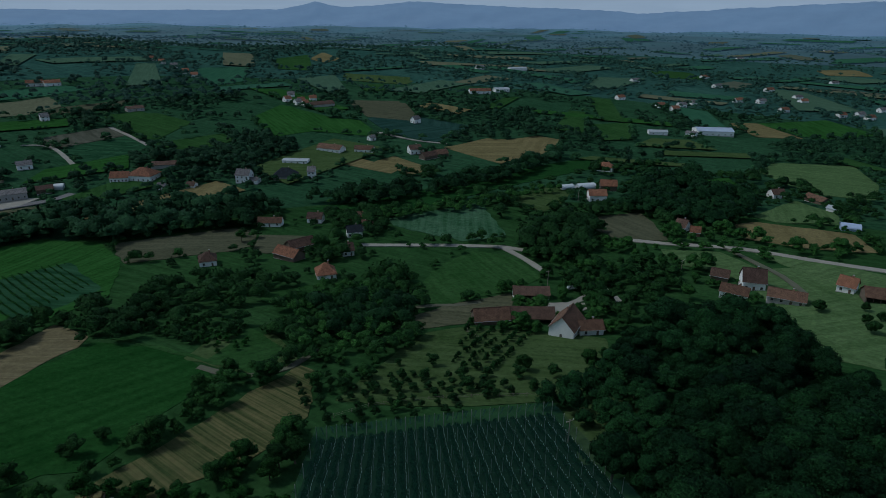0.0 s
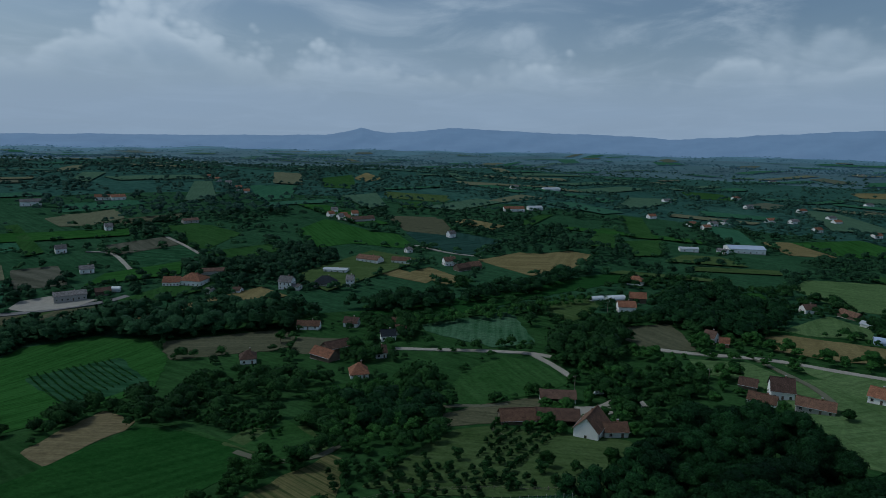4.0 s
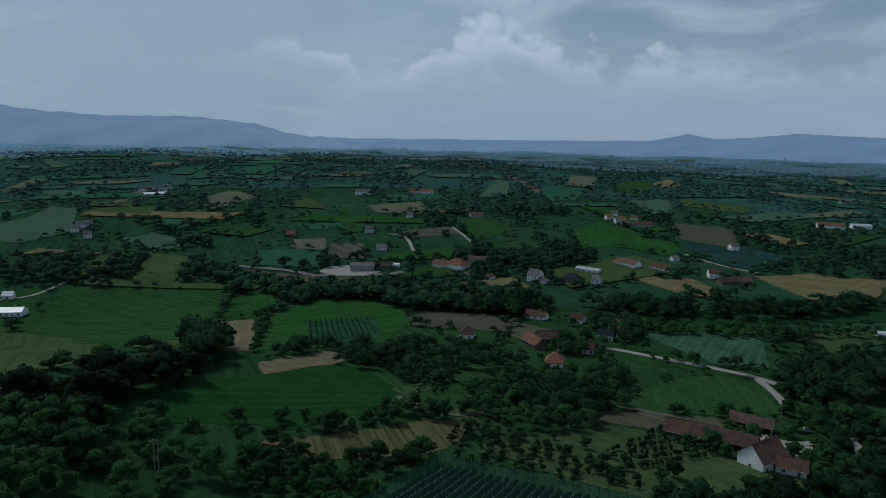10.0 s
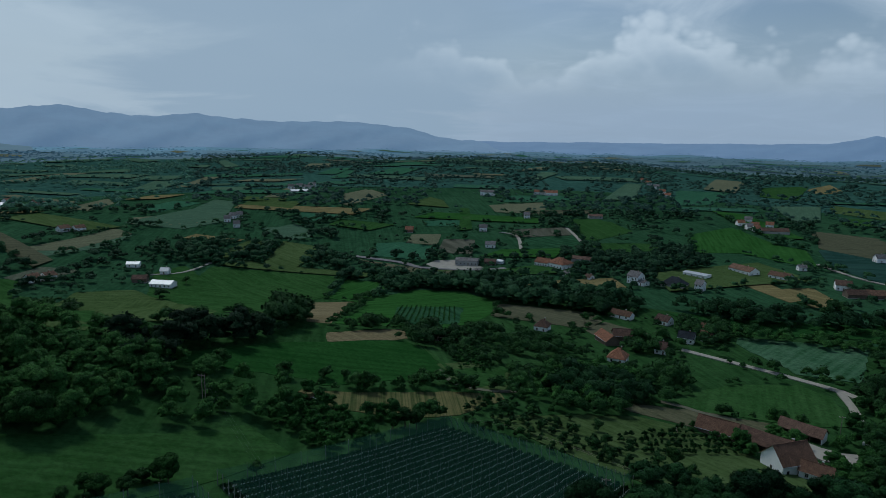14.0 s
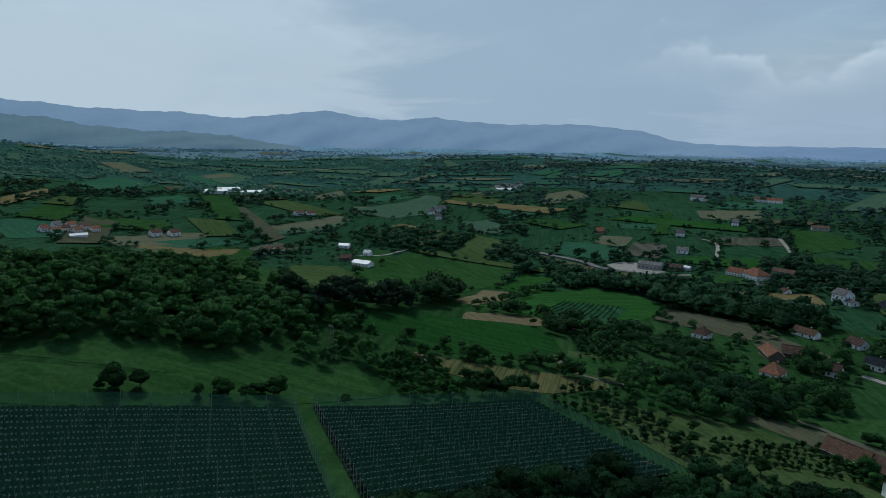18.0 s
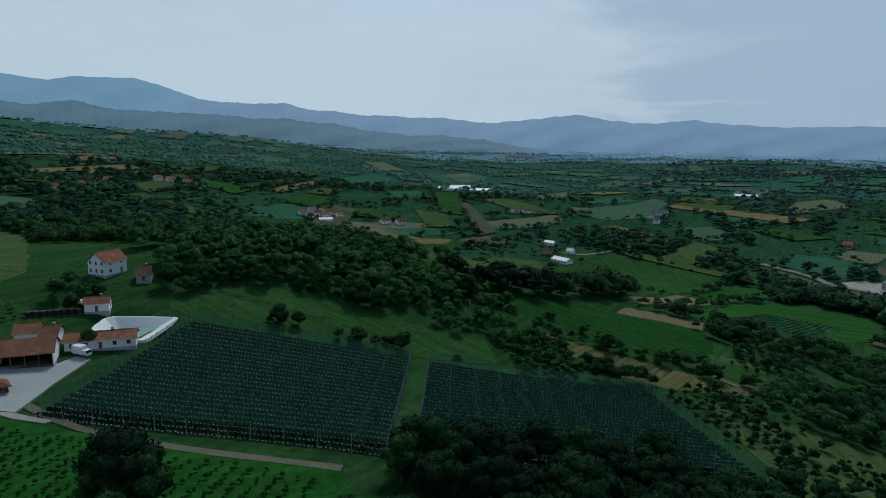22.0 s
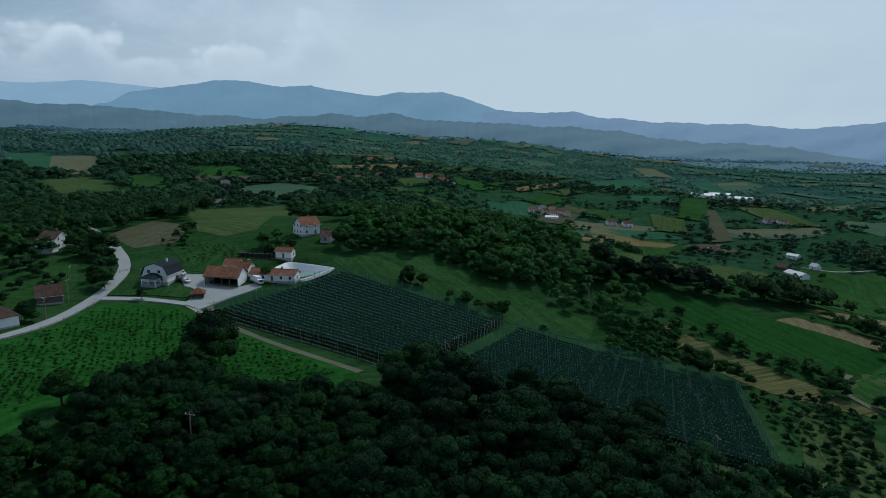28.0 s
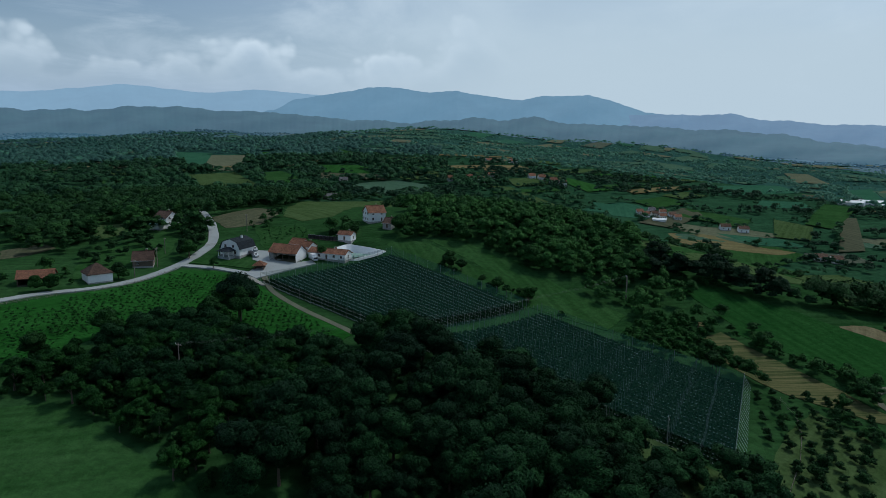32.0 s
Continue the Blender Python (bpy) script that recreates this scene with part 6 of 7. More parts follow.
# ---- trees ----
foliage("leaves", (0.012, 0.047, 0.014), (0.050, 0.128, 0.036))
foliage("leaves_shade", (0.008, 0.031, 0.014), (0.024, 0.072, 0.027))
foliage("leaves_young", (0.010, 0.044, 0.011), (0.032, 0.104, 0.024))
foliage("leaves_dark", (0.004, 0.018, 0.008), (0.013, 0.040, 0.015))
# trees farther off: haze put into the leaf colour, palest in the west
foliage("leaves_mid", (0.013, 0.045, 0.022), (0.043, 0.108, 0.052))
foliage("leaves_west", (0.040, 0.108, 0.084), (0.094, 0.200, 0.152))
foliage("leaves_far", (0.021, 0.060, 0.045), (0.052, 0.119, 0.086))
foliage("berry", (0.005, 0.034, 0.013), (0.015, 0.066, 0.026))
# woods past 1900 m: air haze put in as a blue glow
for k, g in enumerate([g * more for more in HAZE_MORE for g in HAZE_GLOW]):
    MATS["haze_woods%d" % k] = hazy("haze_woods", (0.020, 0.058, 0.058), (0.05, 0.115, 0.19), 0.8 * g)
plain("bark", (0.11, 0.085, 0.06), 0.95, vary=0.35, scale=2.0)


def lump(n, dome=False):
    """A ball of four-cornered faces, n along each edge of the cube that it is blown up from; a dome has no underside."""
    v, f, seen = [], [], {}
    for axis in range(3):
        for side in (-1, 1):
            for i in range(n):
                for k in range(n):
                    quad = []
                    for a, b in ((i, k), (i + 1, k), (i + 1, k + 1), (i, k + 1)):
                        p = [0.0, 0.0, 0.0]
                        p[axis], p[(axis + 1) % 3], p[(axis + 2) % 3] = side, side * math.tan(math.pi / 4 * (2 * a / n - 1)), math.tan(math.pi / 4 * (2 * b / n - 1))
                        r = math.sqrt(sum(q * q for q in p))
                        key = tuple(round(q / r, 4) for q in p)
                        if key not in seen:
                            seen[key] = len(v)
                            v.append(key)
                        quad.append(seen[key])
                    if not dome or sum(v[q][2] for q in quad) > 0.2:
                        f.append(quad)
    used = sorted({q for quad in f for q in quad})
    at = {q: i for i, q in enumerate(used)}
    return np.array([v[q] for q in used]), np.array([[at[q] for q in quad] for quad in f])


LUMPS = {1: lump(2, True), 2: lump(2), 3: lump(3)}


def leaf_cloud(rng, n, reach, leaf, squash=1.0, core=0.0, fine=2):
    """n leaf tufts, each a bent four-cornered blade, over a ball of that reach."""
    d = rng.normal(size=(n, 3))
    d[:, 2] = np.abs(d[:, 2]) * 1.1 - 0.35 * rng.random(n)
    d /= np.linalg.norm(d, axis=1)[:, None]
    c = d * reach * ((0.72 if not core else 0.88) + (0.36 if not core else 0.26) * rng.random((n, 1)))
    c[:, 2] *= squash
    out = d + rng.normal(0, 0.85, (n, 3))
    out /= np.linalg.norm(out, axis=1)[:, None]
    t1 = np.cross(out, rng.normal(size=(n, 3)))
    t1 /= np.linalg.norm(t1, axis=1)[:, None]
    t2 = np.cross(out, t1)
    s = leaf * (0.55 + 0.75 * rng.random((n, 1)))
    w = s * (0.5 + 0.4 * rng.random((n, 1)))
    v = np.stack([c - t1 * s, c - t2 * w + out * s * 0.25, c + t1 * s, c + t2 * w + out * s * 0.25], 1).reshape(-1, 3)
    f = np.arange(4 * n).reshape(-1, 4)
    if core:
        ball, faces = LUMPS[fine]
        ball = ball * (1 + (0.15 if fine == 3 else 0.2) * rng.normal(size=(len(ball), 1)).clip(-1.5, 1.5)) * (reach * core, reach * core, reach * core * squash)
        v, f = np.vstack([v, ball]), np.vstack([f, faces + 4 * n])
    return v, f


def crown(rng, n, leaf, kind="round", k=7, fine=2):
    """The crown of a tree 10 m tall, of several rounded masses of leaves."""
    if kind == "fir":
        lobes = [(rng.normal(0, 0.55), rng.normal(0, 0.55), 2.2 + q * 0.9, 2.1 - 0.10 * abs(q - 3) - 0.07 * q) for q in range(8)]
    else:
        lobes = [(0, 0, 7.3, 2.3), (0, 0, 5.2, 2.6)] if k > 3 else [(0, 0, 6.0, 3.2)]
        for i in range(k):
            a = i * 2 * math.pi / k + rng.random() * 0.7
            r = 1.7 + rng.random() * 1.3
            lobes.append((r * math.cos(a), r * math.sin(a), 4.0 + 3.6 * rng.random(), 1.35 + 0.75 * rng.random()))
    vs, fs, base = [], [], 0
    area = sum(l[3] ** 2 for l in lobes)
    for x, y, z, r in lobes:
        v, f = leaf_cloud(rng, int(n * r * r / area), r, leaf, 0.85, 0.9, fine)
        vs.append(v + (x, y, z))
        fs.append(f + base)
        base += len(v)
    return np.vstack(vs), np.vstack(fs)


def join_copies(name, shapes, places, sizes, rng, mat, spin=2 * math.pi, flat=None):
    """One mesh of many copies of the shapes at the places, turned and sized."""
    vs, fs, base = [], [], 0
    pick = rng.integers(0, len(shapes), len(places))
    for k, (v, f) in enumerate(shapes):
        sel = np.flatnonzero(pick == k)
        if not len(sel):
            continue
        a = rng.random(len(sel)) * spin
        c, s = np.cos(a), np.sin(a)
        w = v[None] * np.asarray(sizes)[sel, None, None]
        wide = (0.85 + 0.3 * rng.random(len(sel)))[:, None]
        x = (w[..., 0] * c[:, None] - w[..., 1] * s[:, None]) * wide
        y = (w[..., 0] * s[:, None] + w[..., 1] * c[:, None]) * wide
        p = np.stack([x, y, w[..., 2]], -1) + np.asarray(places)[sel][:, None, :]
        vs.append(p.reshape(-1, 3))
        fs.append((f[None] + (np.arange(len(sel)) * len(v))[:, None, None] + base).reshape(-1, f.shape[1]))
        base += len(sel) * len(v)
    return mesh_of(name, np.vstack(vs), np.vstack(fs), mat, True)


RNG = np.random.default_rng(7)
LODS = [[crown(RNG, n, leaf, "round", lobes, fine) for _ in range(k)] for n, leaf, k, lobes, fine in
        ((1700, 0.21, 5, 8, 3), (210, 0.32, 5, 6, 1), (72, 0.44, 5, 3, 1), (22, 0.62, 5, 2, 1), (0, 1, 6, 0, 1), (0, 1, 6, 0, 1))]
FIRS = [crown(RNG, 1100, 0.28, "fir", 8, 3) for _ in range(2)]
LINE = np.array([(0, 0), (30, -18), (70, -13), (106, -4), (139, 16), (162, 41), (179, 84), (182, 131), (174, 164)], float)


def path_far(x, y):
    """How far the ground lies from the walked line."""
    x, y = np.asarray(x, float), np.asarray(y, float)
    best = np.full(x.shape, 1e9)
    for (ax, ay), (bx, by) in zip(LINE, LINE[1:]):
        u = np.clip(((x - ax) * (bx - ax) + (y - ay) * (by - ay)) / ((bx - ax) ** 2 + (by - ay) ** 2), 0, 1)
        best = np.minimum(best, np.hypot(x - ax - u * (bx - ax), y - ay - u * (by - ay)))
    return best


def trunk_mesh(rng):
    bm = bmesh.new()
    tube(bm, (0, 0, -0.6), (0.1, 0.05, 3.2), 0.30, 0.2, 8)
    tube(bm, (0.1, 0.05, 3.2), (0.0, 0.1, 6.8), 0.2, 0.07, 6)
    for k in range(5):
        a = k * 1.256 + rng.random()
        z = 2.4 + 0.7 * k
        tube(bm, (0.05, 0.05, z), (1.9 * math.cos(a), 1.9 * math.sin(a), z + 1.7), 0.11, 0.04, 5)
    me = bpy.data.meshes.new("trunk")
    bm.to_mesh(me)
    bm.free()
    me.materials.append(MATS["bark"])
    return me


TRUNKS = [trunk_mesh(RNG) for _ in range(3)]
CROWN_MESHES = {}


def crown_mesh(kind, lod, k, mat):
    key = (kind, lod, k, mat)
    if key not in CROWN_MESHES:
        v, f = (FIRS if kind == "fir" else LODS[lod])[k]
        CROWN_MESHES[key] = mesh_of("crown", v, f, MATS[mat], True)
    return CROWN_MESHES[key]


TREE_WORDS = {"round": "dark green broadleaf tree with a full rounded crown", "fir": "tall dense dark green tree beside the orchard", "young": "young light green tree with an open crown", "bush": "low dark green bush"}


def tree(x, y, tall, kind="round", mat="leaves", group="", lod=0):
    root = tagged(new("tree"), TREE_WORDS[kind], "tree", group)
    s = tall / 10.0
    root.matrix_basis = pose(x, y, level_at(x, y), 0, 0, RNG.random() * 360) @ Matrix.Diagonal((s * (0.9 + 0.25 * RNG.random()), s * (0.9 + 0.25 * RNG.random()), s, 1))
    for name, me in (("trunk", TRUNKS[RNG.integers(0, 3)]), ("crown", crown_mesh(kind, lod, int(RNG.integers(0, 2 if kind == "fir" else len(LODS[lod]))), mat))):
        ob = new(name, me)
        ob.parent = root
    return root


def single(x, y, tall, kind):
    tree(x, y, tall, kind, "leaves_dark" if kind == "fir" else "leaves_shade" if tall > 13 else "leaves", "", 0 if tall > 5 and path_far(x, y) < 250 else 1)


def points_in(poly, gap, rng, jitter=0.42):
    xs, ys = np.array([p[0] for p in poly]), np.array([p[1] for p in poly])
    gx, gy = np.meshgrid(np.arange(xs.min(), xs.max(), gap), np.arange(ys.min(), ys.max(), gap))
    px = gx.ravel() + rng.uniform(-jitter, jitter, gx.size) * gap
    py = gy.ravel() + rng.uniform(-jitter, jitter, gx.size) * gap
    keep = inside(px, py, poly)
    return px[keep], py[keep]


class Cover:
    """Where trees stay away, as a coarse map: 2.5 m cells near, 8 m cells far out."""

    def __init__(self):
        self.done, self.maps = 0, [(2.5, 900, np.zeros((720, 720), bool)), (8.0, 4800, np.zeros((1200, 1200), bool))]

    def update(self):
        for poly in COVERS[self.done:]:
            xs, ys = [p[0] for p in poly], [p[1] for p in poly]
            for cell, half, grid in self.maps:
                i0, i1 = [int(np.clip((q + half) / cell, 0, len(grid) - 1)) for q in (min(xs), max(xs))]
                j0, j1 = [int(np.clip((q + half) / cell, 0, len(grid) - 1)) for q in (min(ys), max(ys))]
                gi, gj = np.meshgrid(np.arange(i0, i1 + 1), np.arange(j0, j1 + 1), indexing="ij")
                hit = inside((gi.ravel() + 0.5) * cell - half, (gj.ravel() + 0.5) * cell - half, poly)
                grid[i0:i1 + 1, j0:j1 + 1] |= hit.reshape(gi.shape)
        self.done = len(COVERS)

    def free(self, px, py):
        self.update()
        px, py = np.asarray(px, float), np.asarray(py, float)
        keep = np.ones(len(px), bool)
        for cell, half, grid in self.maps:
            i, j = ((px + half) / cell).astype(int), ((py + half) / cell).astype(int)
            ok = (i >= 0) & (j >= 0) & (i < len(grid)) & (j < len(grid))
            if cell > 5:
                ok &= np.maximum(abs(px), abs(py)) >= 890
            keep[ok] &= ~grid[i[ok], j[ok]]
        return keep


COVER = Cover()


def uncovered(px, py):
    return COVER.free(px, py)


POOL = {}  # joined trees, by name and nearness
near_trees = 0


def pool(label, px, py, tall, mat, rng):
    d = path_far(px, py)
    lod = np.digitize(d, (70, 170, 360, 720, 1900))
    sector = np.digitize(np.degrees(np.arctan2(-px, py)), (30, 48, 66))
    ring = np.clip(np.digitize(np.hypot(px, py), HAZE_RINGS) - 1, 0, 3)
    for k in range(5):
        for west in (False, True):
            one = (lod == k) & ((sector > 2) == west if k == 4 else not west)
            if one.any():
                # farther trees take leaf colours with haze mixed in
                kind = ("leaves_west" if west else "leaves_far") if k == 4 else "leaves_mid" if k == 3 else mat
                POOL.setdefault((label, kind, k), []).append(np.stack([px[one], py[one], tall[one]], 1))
    # the farthest trees glow with painted haze, by sector and ring
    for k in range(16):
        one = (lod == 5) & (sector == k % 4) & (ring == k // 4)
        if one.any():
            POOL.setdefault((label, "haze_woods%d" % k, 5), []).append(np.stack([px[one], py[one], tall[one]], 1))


def wood(label, gap, tall, poly, kind, covers):
    global near_trees
    rng = np.random.default_rng(len(label) * 31 + int(abs(poly[0][0])))
    px, py = points_in(poly, gap, rng)
    if covers:
        keep = uncovered(px, py) if covers == 1 else ~(inside(px, py, NETS[0]) | inside(px, py, NETS[1]))
        px, py = px[keep], py[keep]
    if not len(px):
        return
    thin = rng.random(len(px)) > np.where(path_far(px, py) > 1900, 0.6, 0.14)
    px, py = px[thin], py[thin]
    h = tall * (0.55 + 0.7 * rng.random(len(px)))
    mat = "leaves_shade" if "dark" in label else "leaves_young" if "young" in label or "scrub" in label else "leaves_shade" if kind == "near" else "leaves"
    if kind == "near":
        d = path_far(px, py)
        order = np.argsort(d)
        lone = order[:max(0, min(len(order), 110, 290 - near_trees))]
        near_trees += len(lone)
        for i in lone:
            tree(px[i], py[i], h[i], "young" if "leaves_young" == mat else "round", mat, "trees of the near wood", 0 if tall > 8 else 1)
        rest = np.setdiff1d(order, lone)
        px, py, h = px[rest], py[rest], h[rest]
    if len(px):
        pool(label, px, py, h, mat, rng)


def orchard(label, gap, rowgap, turn, tall, poly):
    rng = np.random.default_rng(int(turn * 13) % 9973 + 5)
    c, s = math.cos(radians(turn)), math.sin(radians(turn))
    loc = [(p[0] * c + p[1] * s, -p[0] * s + p[1] * c) for p in poly]
    xs, ys = [p[0] for p in loc], [p[1] for p in loc]
    gx, gy = np.meshgrid(np.arange(min(xs), max(xs), gap), np.arange(min(ys), max(ys), rowgap))
    gx, gy = gx.ravel() + rng.normal(0, 0.16 * gap, gx.size), gy.ravel() + rng.normal(0, 0.06 * rowgap, gx.size)
    keep = inside(gx, gy, loc) & (rng.random(len(gx)) > 0.1)
    gx, gy = gx[keep], gy[keep]
    px, py = gx * c - gy * s, gx * s + gy * c
    keep = np.ones(len(px), bool)
    for poly_ in HOUSE_COVERS:
        keep &= ~inside(px, py, poly_)
    px, py = px[keep], py[keep]
    h = tall * (0.7 + 0.6 * rng.random(len(px)))
    shapes = LODS[3] if tall < 2 and "vines" in label else LODS[2] if tall < 2 else LODS[1]
    P = np.column_stack([px, py, height(px, py) - 0.12 * h])
    ob = new("orchard", join_copies("orchard", shapes, P, h / 10 * 1.05, rng, MATS["leaves" if tall > 2.5 else "leaves_young"]))
    tagged(ob, label, "orchard", kind="stuff")


NETS = [[(-28, -30), (36, -42), (50, 43), (-29, 46)], [(-29, 46), (50, 45), (33, 137), (-29, 124)]]
HOUSE_COVERS = [c for c in COVERS[NFIELDS:] if len(c) in (6, 8)]
netted_block([(-25.5, -27), (34, -40), (46, 41), (-27, 43)], 25, 0.64, "netted berry block with pale posts and grow bags")
netted_block([(-28, 49), (46.5, 47), (29, 133), (-28, 121)], 25, 0.58, "darker netted berry block with leaning end posts")
STRIPS = []


def strip_fields():
    """The mosaic of small fields out on the plain: long strips side by side in blocks that share a direction."""
    rng = np.random.default_rng(11)
    kinds = ("meadow_far", "olive_far", "wheat_far", "crop_far", "soil_far")
    sets = {k: ([], []) for k in kinds + tuple(k[:-4] for k in kinds)}
    taken = {}
    for _ in range(1800):
        hills = _ >= 1450
        d = rng.uniform(620, 2200) if hills else 420 * (3600 / 420) ** rng.random()
        a = radians(rng.uniform(92, 166) if hills else rng.uniform(-46, 172))
        cx, cy = -d * math.sin(a), d * math.cos(a)
        cell = (int(cx // 130), int(cy // 130))
        if taken.get(cell, 0) > 2:
            continue
        turn = 0.5 * math.sin(cx / 410) + 0.7 * math.sin(cy / 370) + 0.5 + rng.normal(0, 0.1)
        long_, wide = rng.uniform(40, 150) * (1 + d / 3500), rng.uniform(14, 42) * (1 + d / 2500)
        c, s = math.cos(turn), math.sin(turn)
        if rng.random() < 0.3:
            c, s = -s, c
        skew = rng.normal(0, 0.15)
        poly = [(cx + u * long_ / 2 * c - v * wide / 2 * s + skew * v * wide * c, cy + u * long_ / 2 * s + v * wide / 2 * c + skew * v * wide * s) for u, v in ((-1, -1), (1, -1), (1, 1), (-1, 1))]
        poly = [(px + rng.normal(0, 0.16 * wide), py + rng.normal(0, 0.16 * wide)) for px, py in poly]
        q = np.array(poly + [(cx, cy)] + [tuple(np.mean([poly[i], poly[(i + 1) % 4]], 0)) for i in range(4)])
        if not uncovered(q[:, 0], q[:, 1]).all():
            continue
        taken[cell] = taken.get(cell, 0) + 1
        COVERS.append(poly)
        STRIPS.append(poly)
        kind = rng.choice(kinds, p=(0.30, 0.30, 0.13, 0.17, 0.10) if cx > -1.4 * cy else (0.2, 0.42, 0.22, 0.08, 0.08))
        # past 850 m the copy with haze in its colour
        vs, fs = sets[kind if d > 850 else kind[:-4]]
        n = 5
        base = len(vs)
        for i in range(n + 1):
            for k in (0, 1):
                u = i / n
                e0, e1 = (poly[0], poly[1]) if k == 0 else (poly[3], poly[2])
                px, py = e0[0] + (e1[0] - e0[0]) * u, e0[1] + (e1[1] - e0[1]) * u
                vs.append((px, py, level_at(px, py) + 0.5 + d / 900))
        fs += [(base + 2 * i, base + 2 * i + 2, base + 2 * i + 3, base + 2 * i + 1) for i in range(n)]
    for kind, (vs, fs) in sets.items():
        if not vs:
            continue
        tagged(new("field_strips", mesh_of("field_strips", vs, fs, MATS[kind])), "small strip fields out on the plain, " + FIELD_WORDS[kind.replace("_far", "")].split()[-1], "fields", kind="stuff")


strip_fields()
wood("dark broadleaf wood beside the netted rows", 6.0, 11, [(70, 50), (45, 43), (30, 62), (23, 86), (17, 108), (25, 124), (28, 136), (33, 147), (35, 151), (124, 83), (116, 68), (99, 61), (84, 56)], "near", 1)
wood("dark broadleaf wood beside the netted rows", 6.5, 12, [(50, 158), (65, 192), (85, 210), (109, 207), (114, 178), (111, 149), (113, 134), (83, 93), (48, 94), (46, 114), (44, 128)], "near", 1)
wood("tangle of young trees and scrub on the slope", 5.5, 7, [(120, 18), (102, -1), (86, -0), (54, -31), (53, -19), (76, 18), (81, 42), (78, 55), (114, 65), (126, 72), (127, 43), (138, 24), (133, 8), (125, 2)], "near", 1)
wood("scrub and saplings below the orchard", 5.5, 6, [(122, -6), (107, -2), (94, 9), (80, 47), (106, 73), (132, 40), (135, 22)], "near", 1)
wood("dark trees below the orchard", 5.5, 8, [(109, -2), (90, -7), (77, -5), (78, 18), (75, 37), (71, 47), (60, 49), (89, 68), (109, 45), (123, 22)], "near", 2)
wood("dark trees below the orchard", 6.5, 7.5, [(107, 4), (97, -5), (88, -3), (85, 5), (84, 17), (83, 24), (84, 39), (79, 52), (81, 65), (92, 72), (110, 56), (117, 37), (116, 23)], "near", 0)
wood("dark broadleaf wood beside the netted rows", 5.5, 9, [(27, 77), (13, 102), (20, 118), (27, 131), (33, 141), (32, 149), (62, 131), (65, 116), (50, 103), (46, 88)], "wood", 2)
wood("dark broadleaf wood beside the netted rows", 6.5, 10, [(27, 136), (23, 143), (26, 153), (24, 161), (45, 163), (69, 143), (50, 133)], "wood", 1)
wood("dense wooded hillside west of the netted rows", 7.2, 9.5, [(-364, -141), (-374, -72), (-110, 16), (-106, 44), (-93, 70), (-73, 97), (-57, 94), (-52, 72), (-51, 34), (-44, 6), (-53, -29), (-49, -42)], "wood", 1)
wood("dense wooded hillside west of the netted rows", 8, 10, [(-279, -270), (-355, -230), (-391, -118), (-132, 42), (-123, 80), (-100, 90), (-85, 69), (-73, 34), (-49, 5), (-47, -23), (-40, -42), (-64, -51)], "wood", 1)
wood("row of young planted trees beside the hay strip", 4.2, 5, [(-66, 76), (-75, 97), (-43, 110), (-29, 98), (-28, 77)], "wood", 1)
wood("dark row of tall trees between the fields", 6, 13, [(-118, 56), (-127, 87), (-130, 124), (-117, 116), (-106, 83), (-97, 59), (-101, 49)], "wood", 1)
wood("round clump of tall trees in a field", 5, 14, [(-177, 148), (-181, 166), (-133, 135), (-132, 121)], "wood", 1)
wood("clump of trees beside the hay strip", 5, 9, [(-110, 115), (-110, 129), (-99, 123), (-101, 110)], "wood", 1)
wood("dark river belt of trees along the valley", 7, 13, [(-304, 285), (-274, 321), (-219, 329), (-164, 343), (-119, 367), (-94, 349), (-124, 329), (-171, 307), (-197, 297), (-259, 289)], "wood", 1)
wood("dark river belt of trees along the valley", 7, 13, [(-250, 332), (-219, 384), (-135, 395), (-101, 378), (-101, 351), (-150, 323), (-213, 313), (-234, 308)], "wood", 1)
wood("dark river belt of trees along the valley", 7, 12, [(-82, 394), (-55, 414), (-8, 430), (54, 486), (107, 564), (109, 535), (51, 452), (-8, 402), (-58, 381)], "wood", 2)
wood("tall hedge along the green strip", 6.5, 8, [(-39, 367), (-7, 379), (47, 415), (90, 433), (44, 384), (-31, 358)], "wood", 2)
wood("dark round wood behind the farms", 7.5, 15, [(118, 387), (147, 447), (190, 482), (228, 466), (216, 414), (180, 348), (150, 323), (135, 350), (115, 363)], "wood", 1)
wood("tall trees beside the farm lane", 6.5, 14, [(48, 334), (72, 355), (86, 331), (82, 300), (65, 275), (48, 268), (45, 304)], "wood", 1)
wood("mixed trees on the slope behind the farm", 6, 9, [(55, 251), (78, 282), (111, 268), (105, 237), (78, 220), (62, 195), (64, 214), (58, 228)], "wood", 1)
wood("dark grove beside the meadow", 6, 10, [(-47, 219), (-33, 234), (-14, 228), (-9, 204), (-17, 185), (-34, 182), (-44, 199)], "wood", 1)
wood("trees at the end of the meadow", 6, 10, [(-4, 268), (11, 285), (5, 260), (-7, 247)], "wood", 1)
wood("grove above the meadow", 6, 10, [(-35, 271), (-12, 261), (-9, 238), (-28, 232)], "wood", 1)
wood("trees round the hamlet", 6.5, 9, [(-121, 228), (-112, 258), (-77, 259), (-53, 239), (-52, 220), (-82, 215), (-104, 202)], "wood", 1)
wood("trees round the hamlet", 6.5, 10, [(-72, 369), (-58, 381), (-35, 369), (-29, 335), (-60, 344)], "wood", 1)
wood("trees in the hamlet", 6, 11, [(-66, 314), (-53, 324), (-47, 289), (-58, 284)], "wood", 1)
wood("bushy slope under the hamlet", 7, 7, [(-126, 198), (-76, 209), (-44, 195), (-37, 160), (-50, 147), (-91, 185), (-111, 176)], "wood", 1)
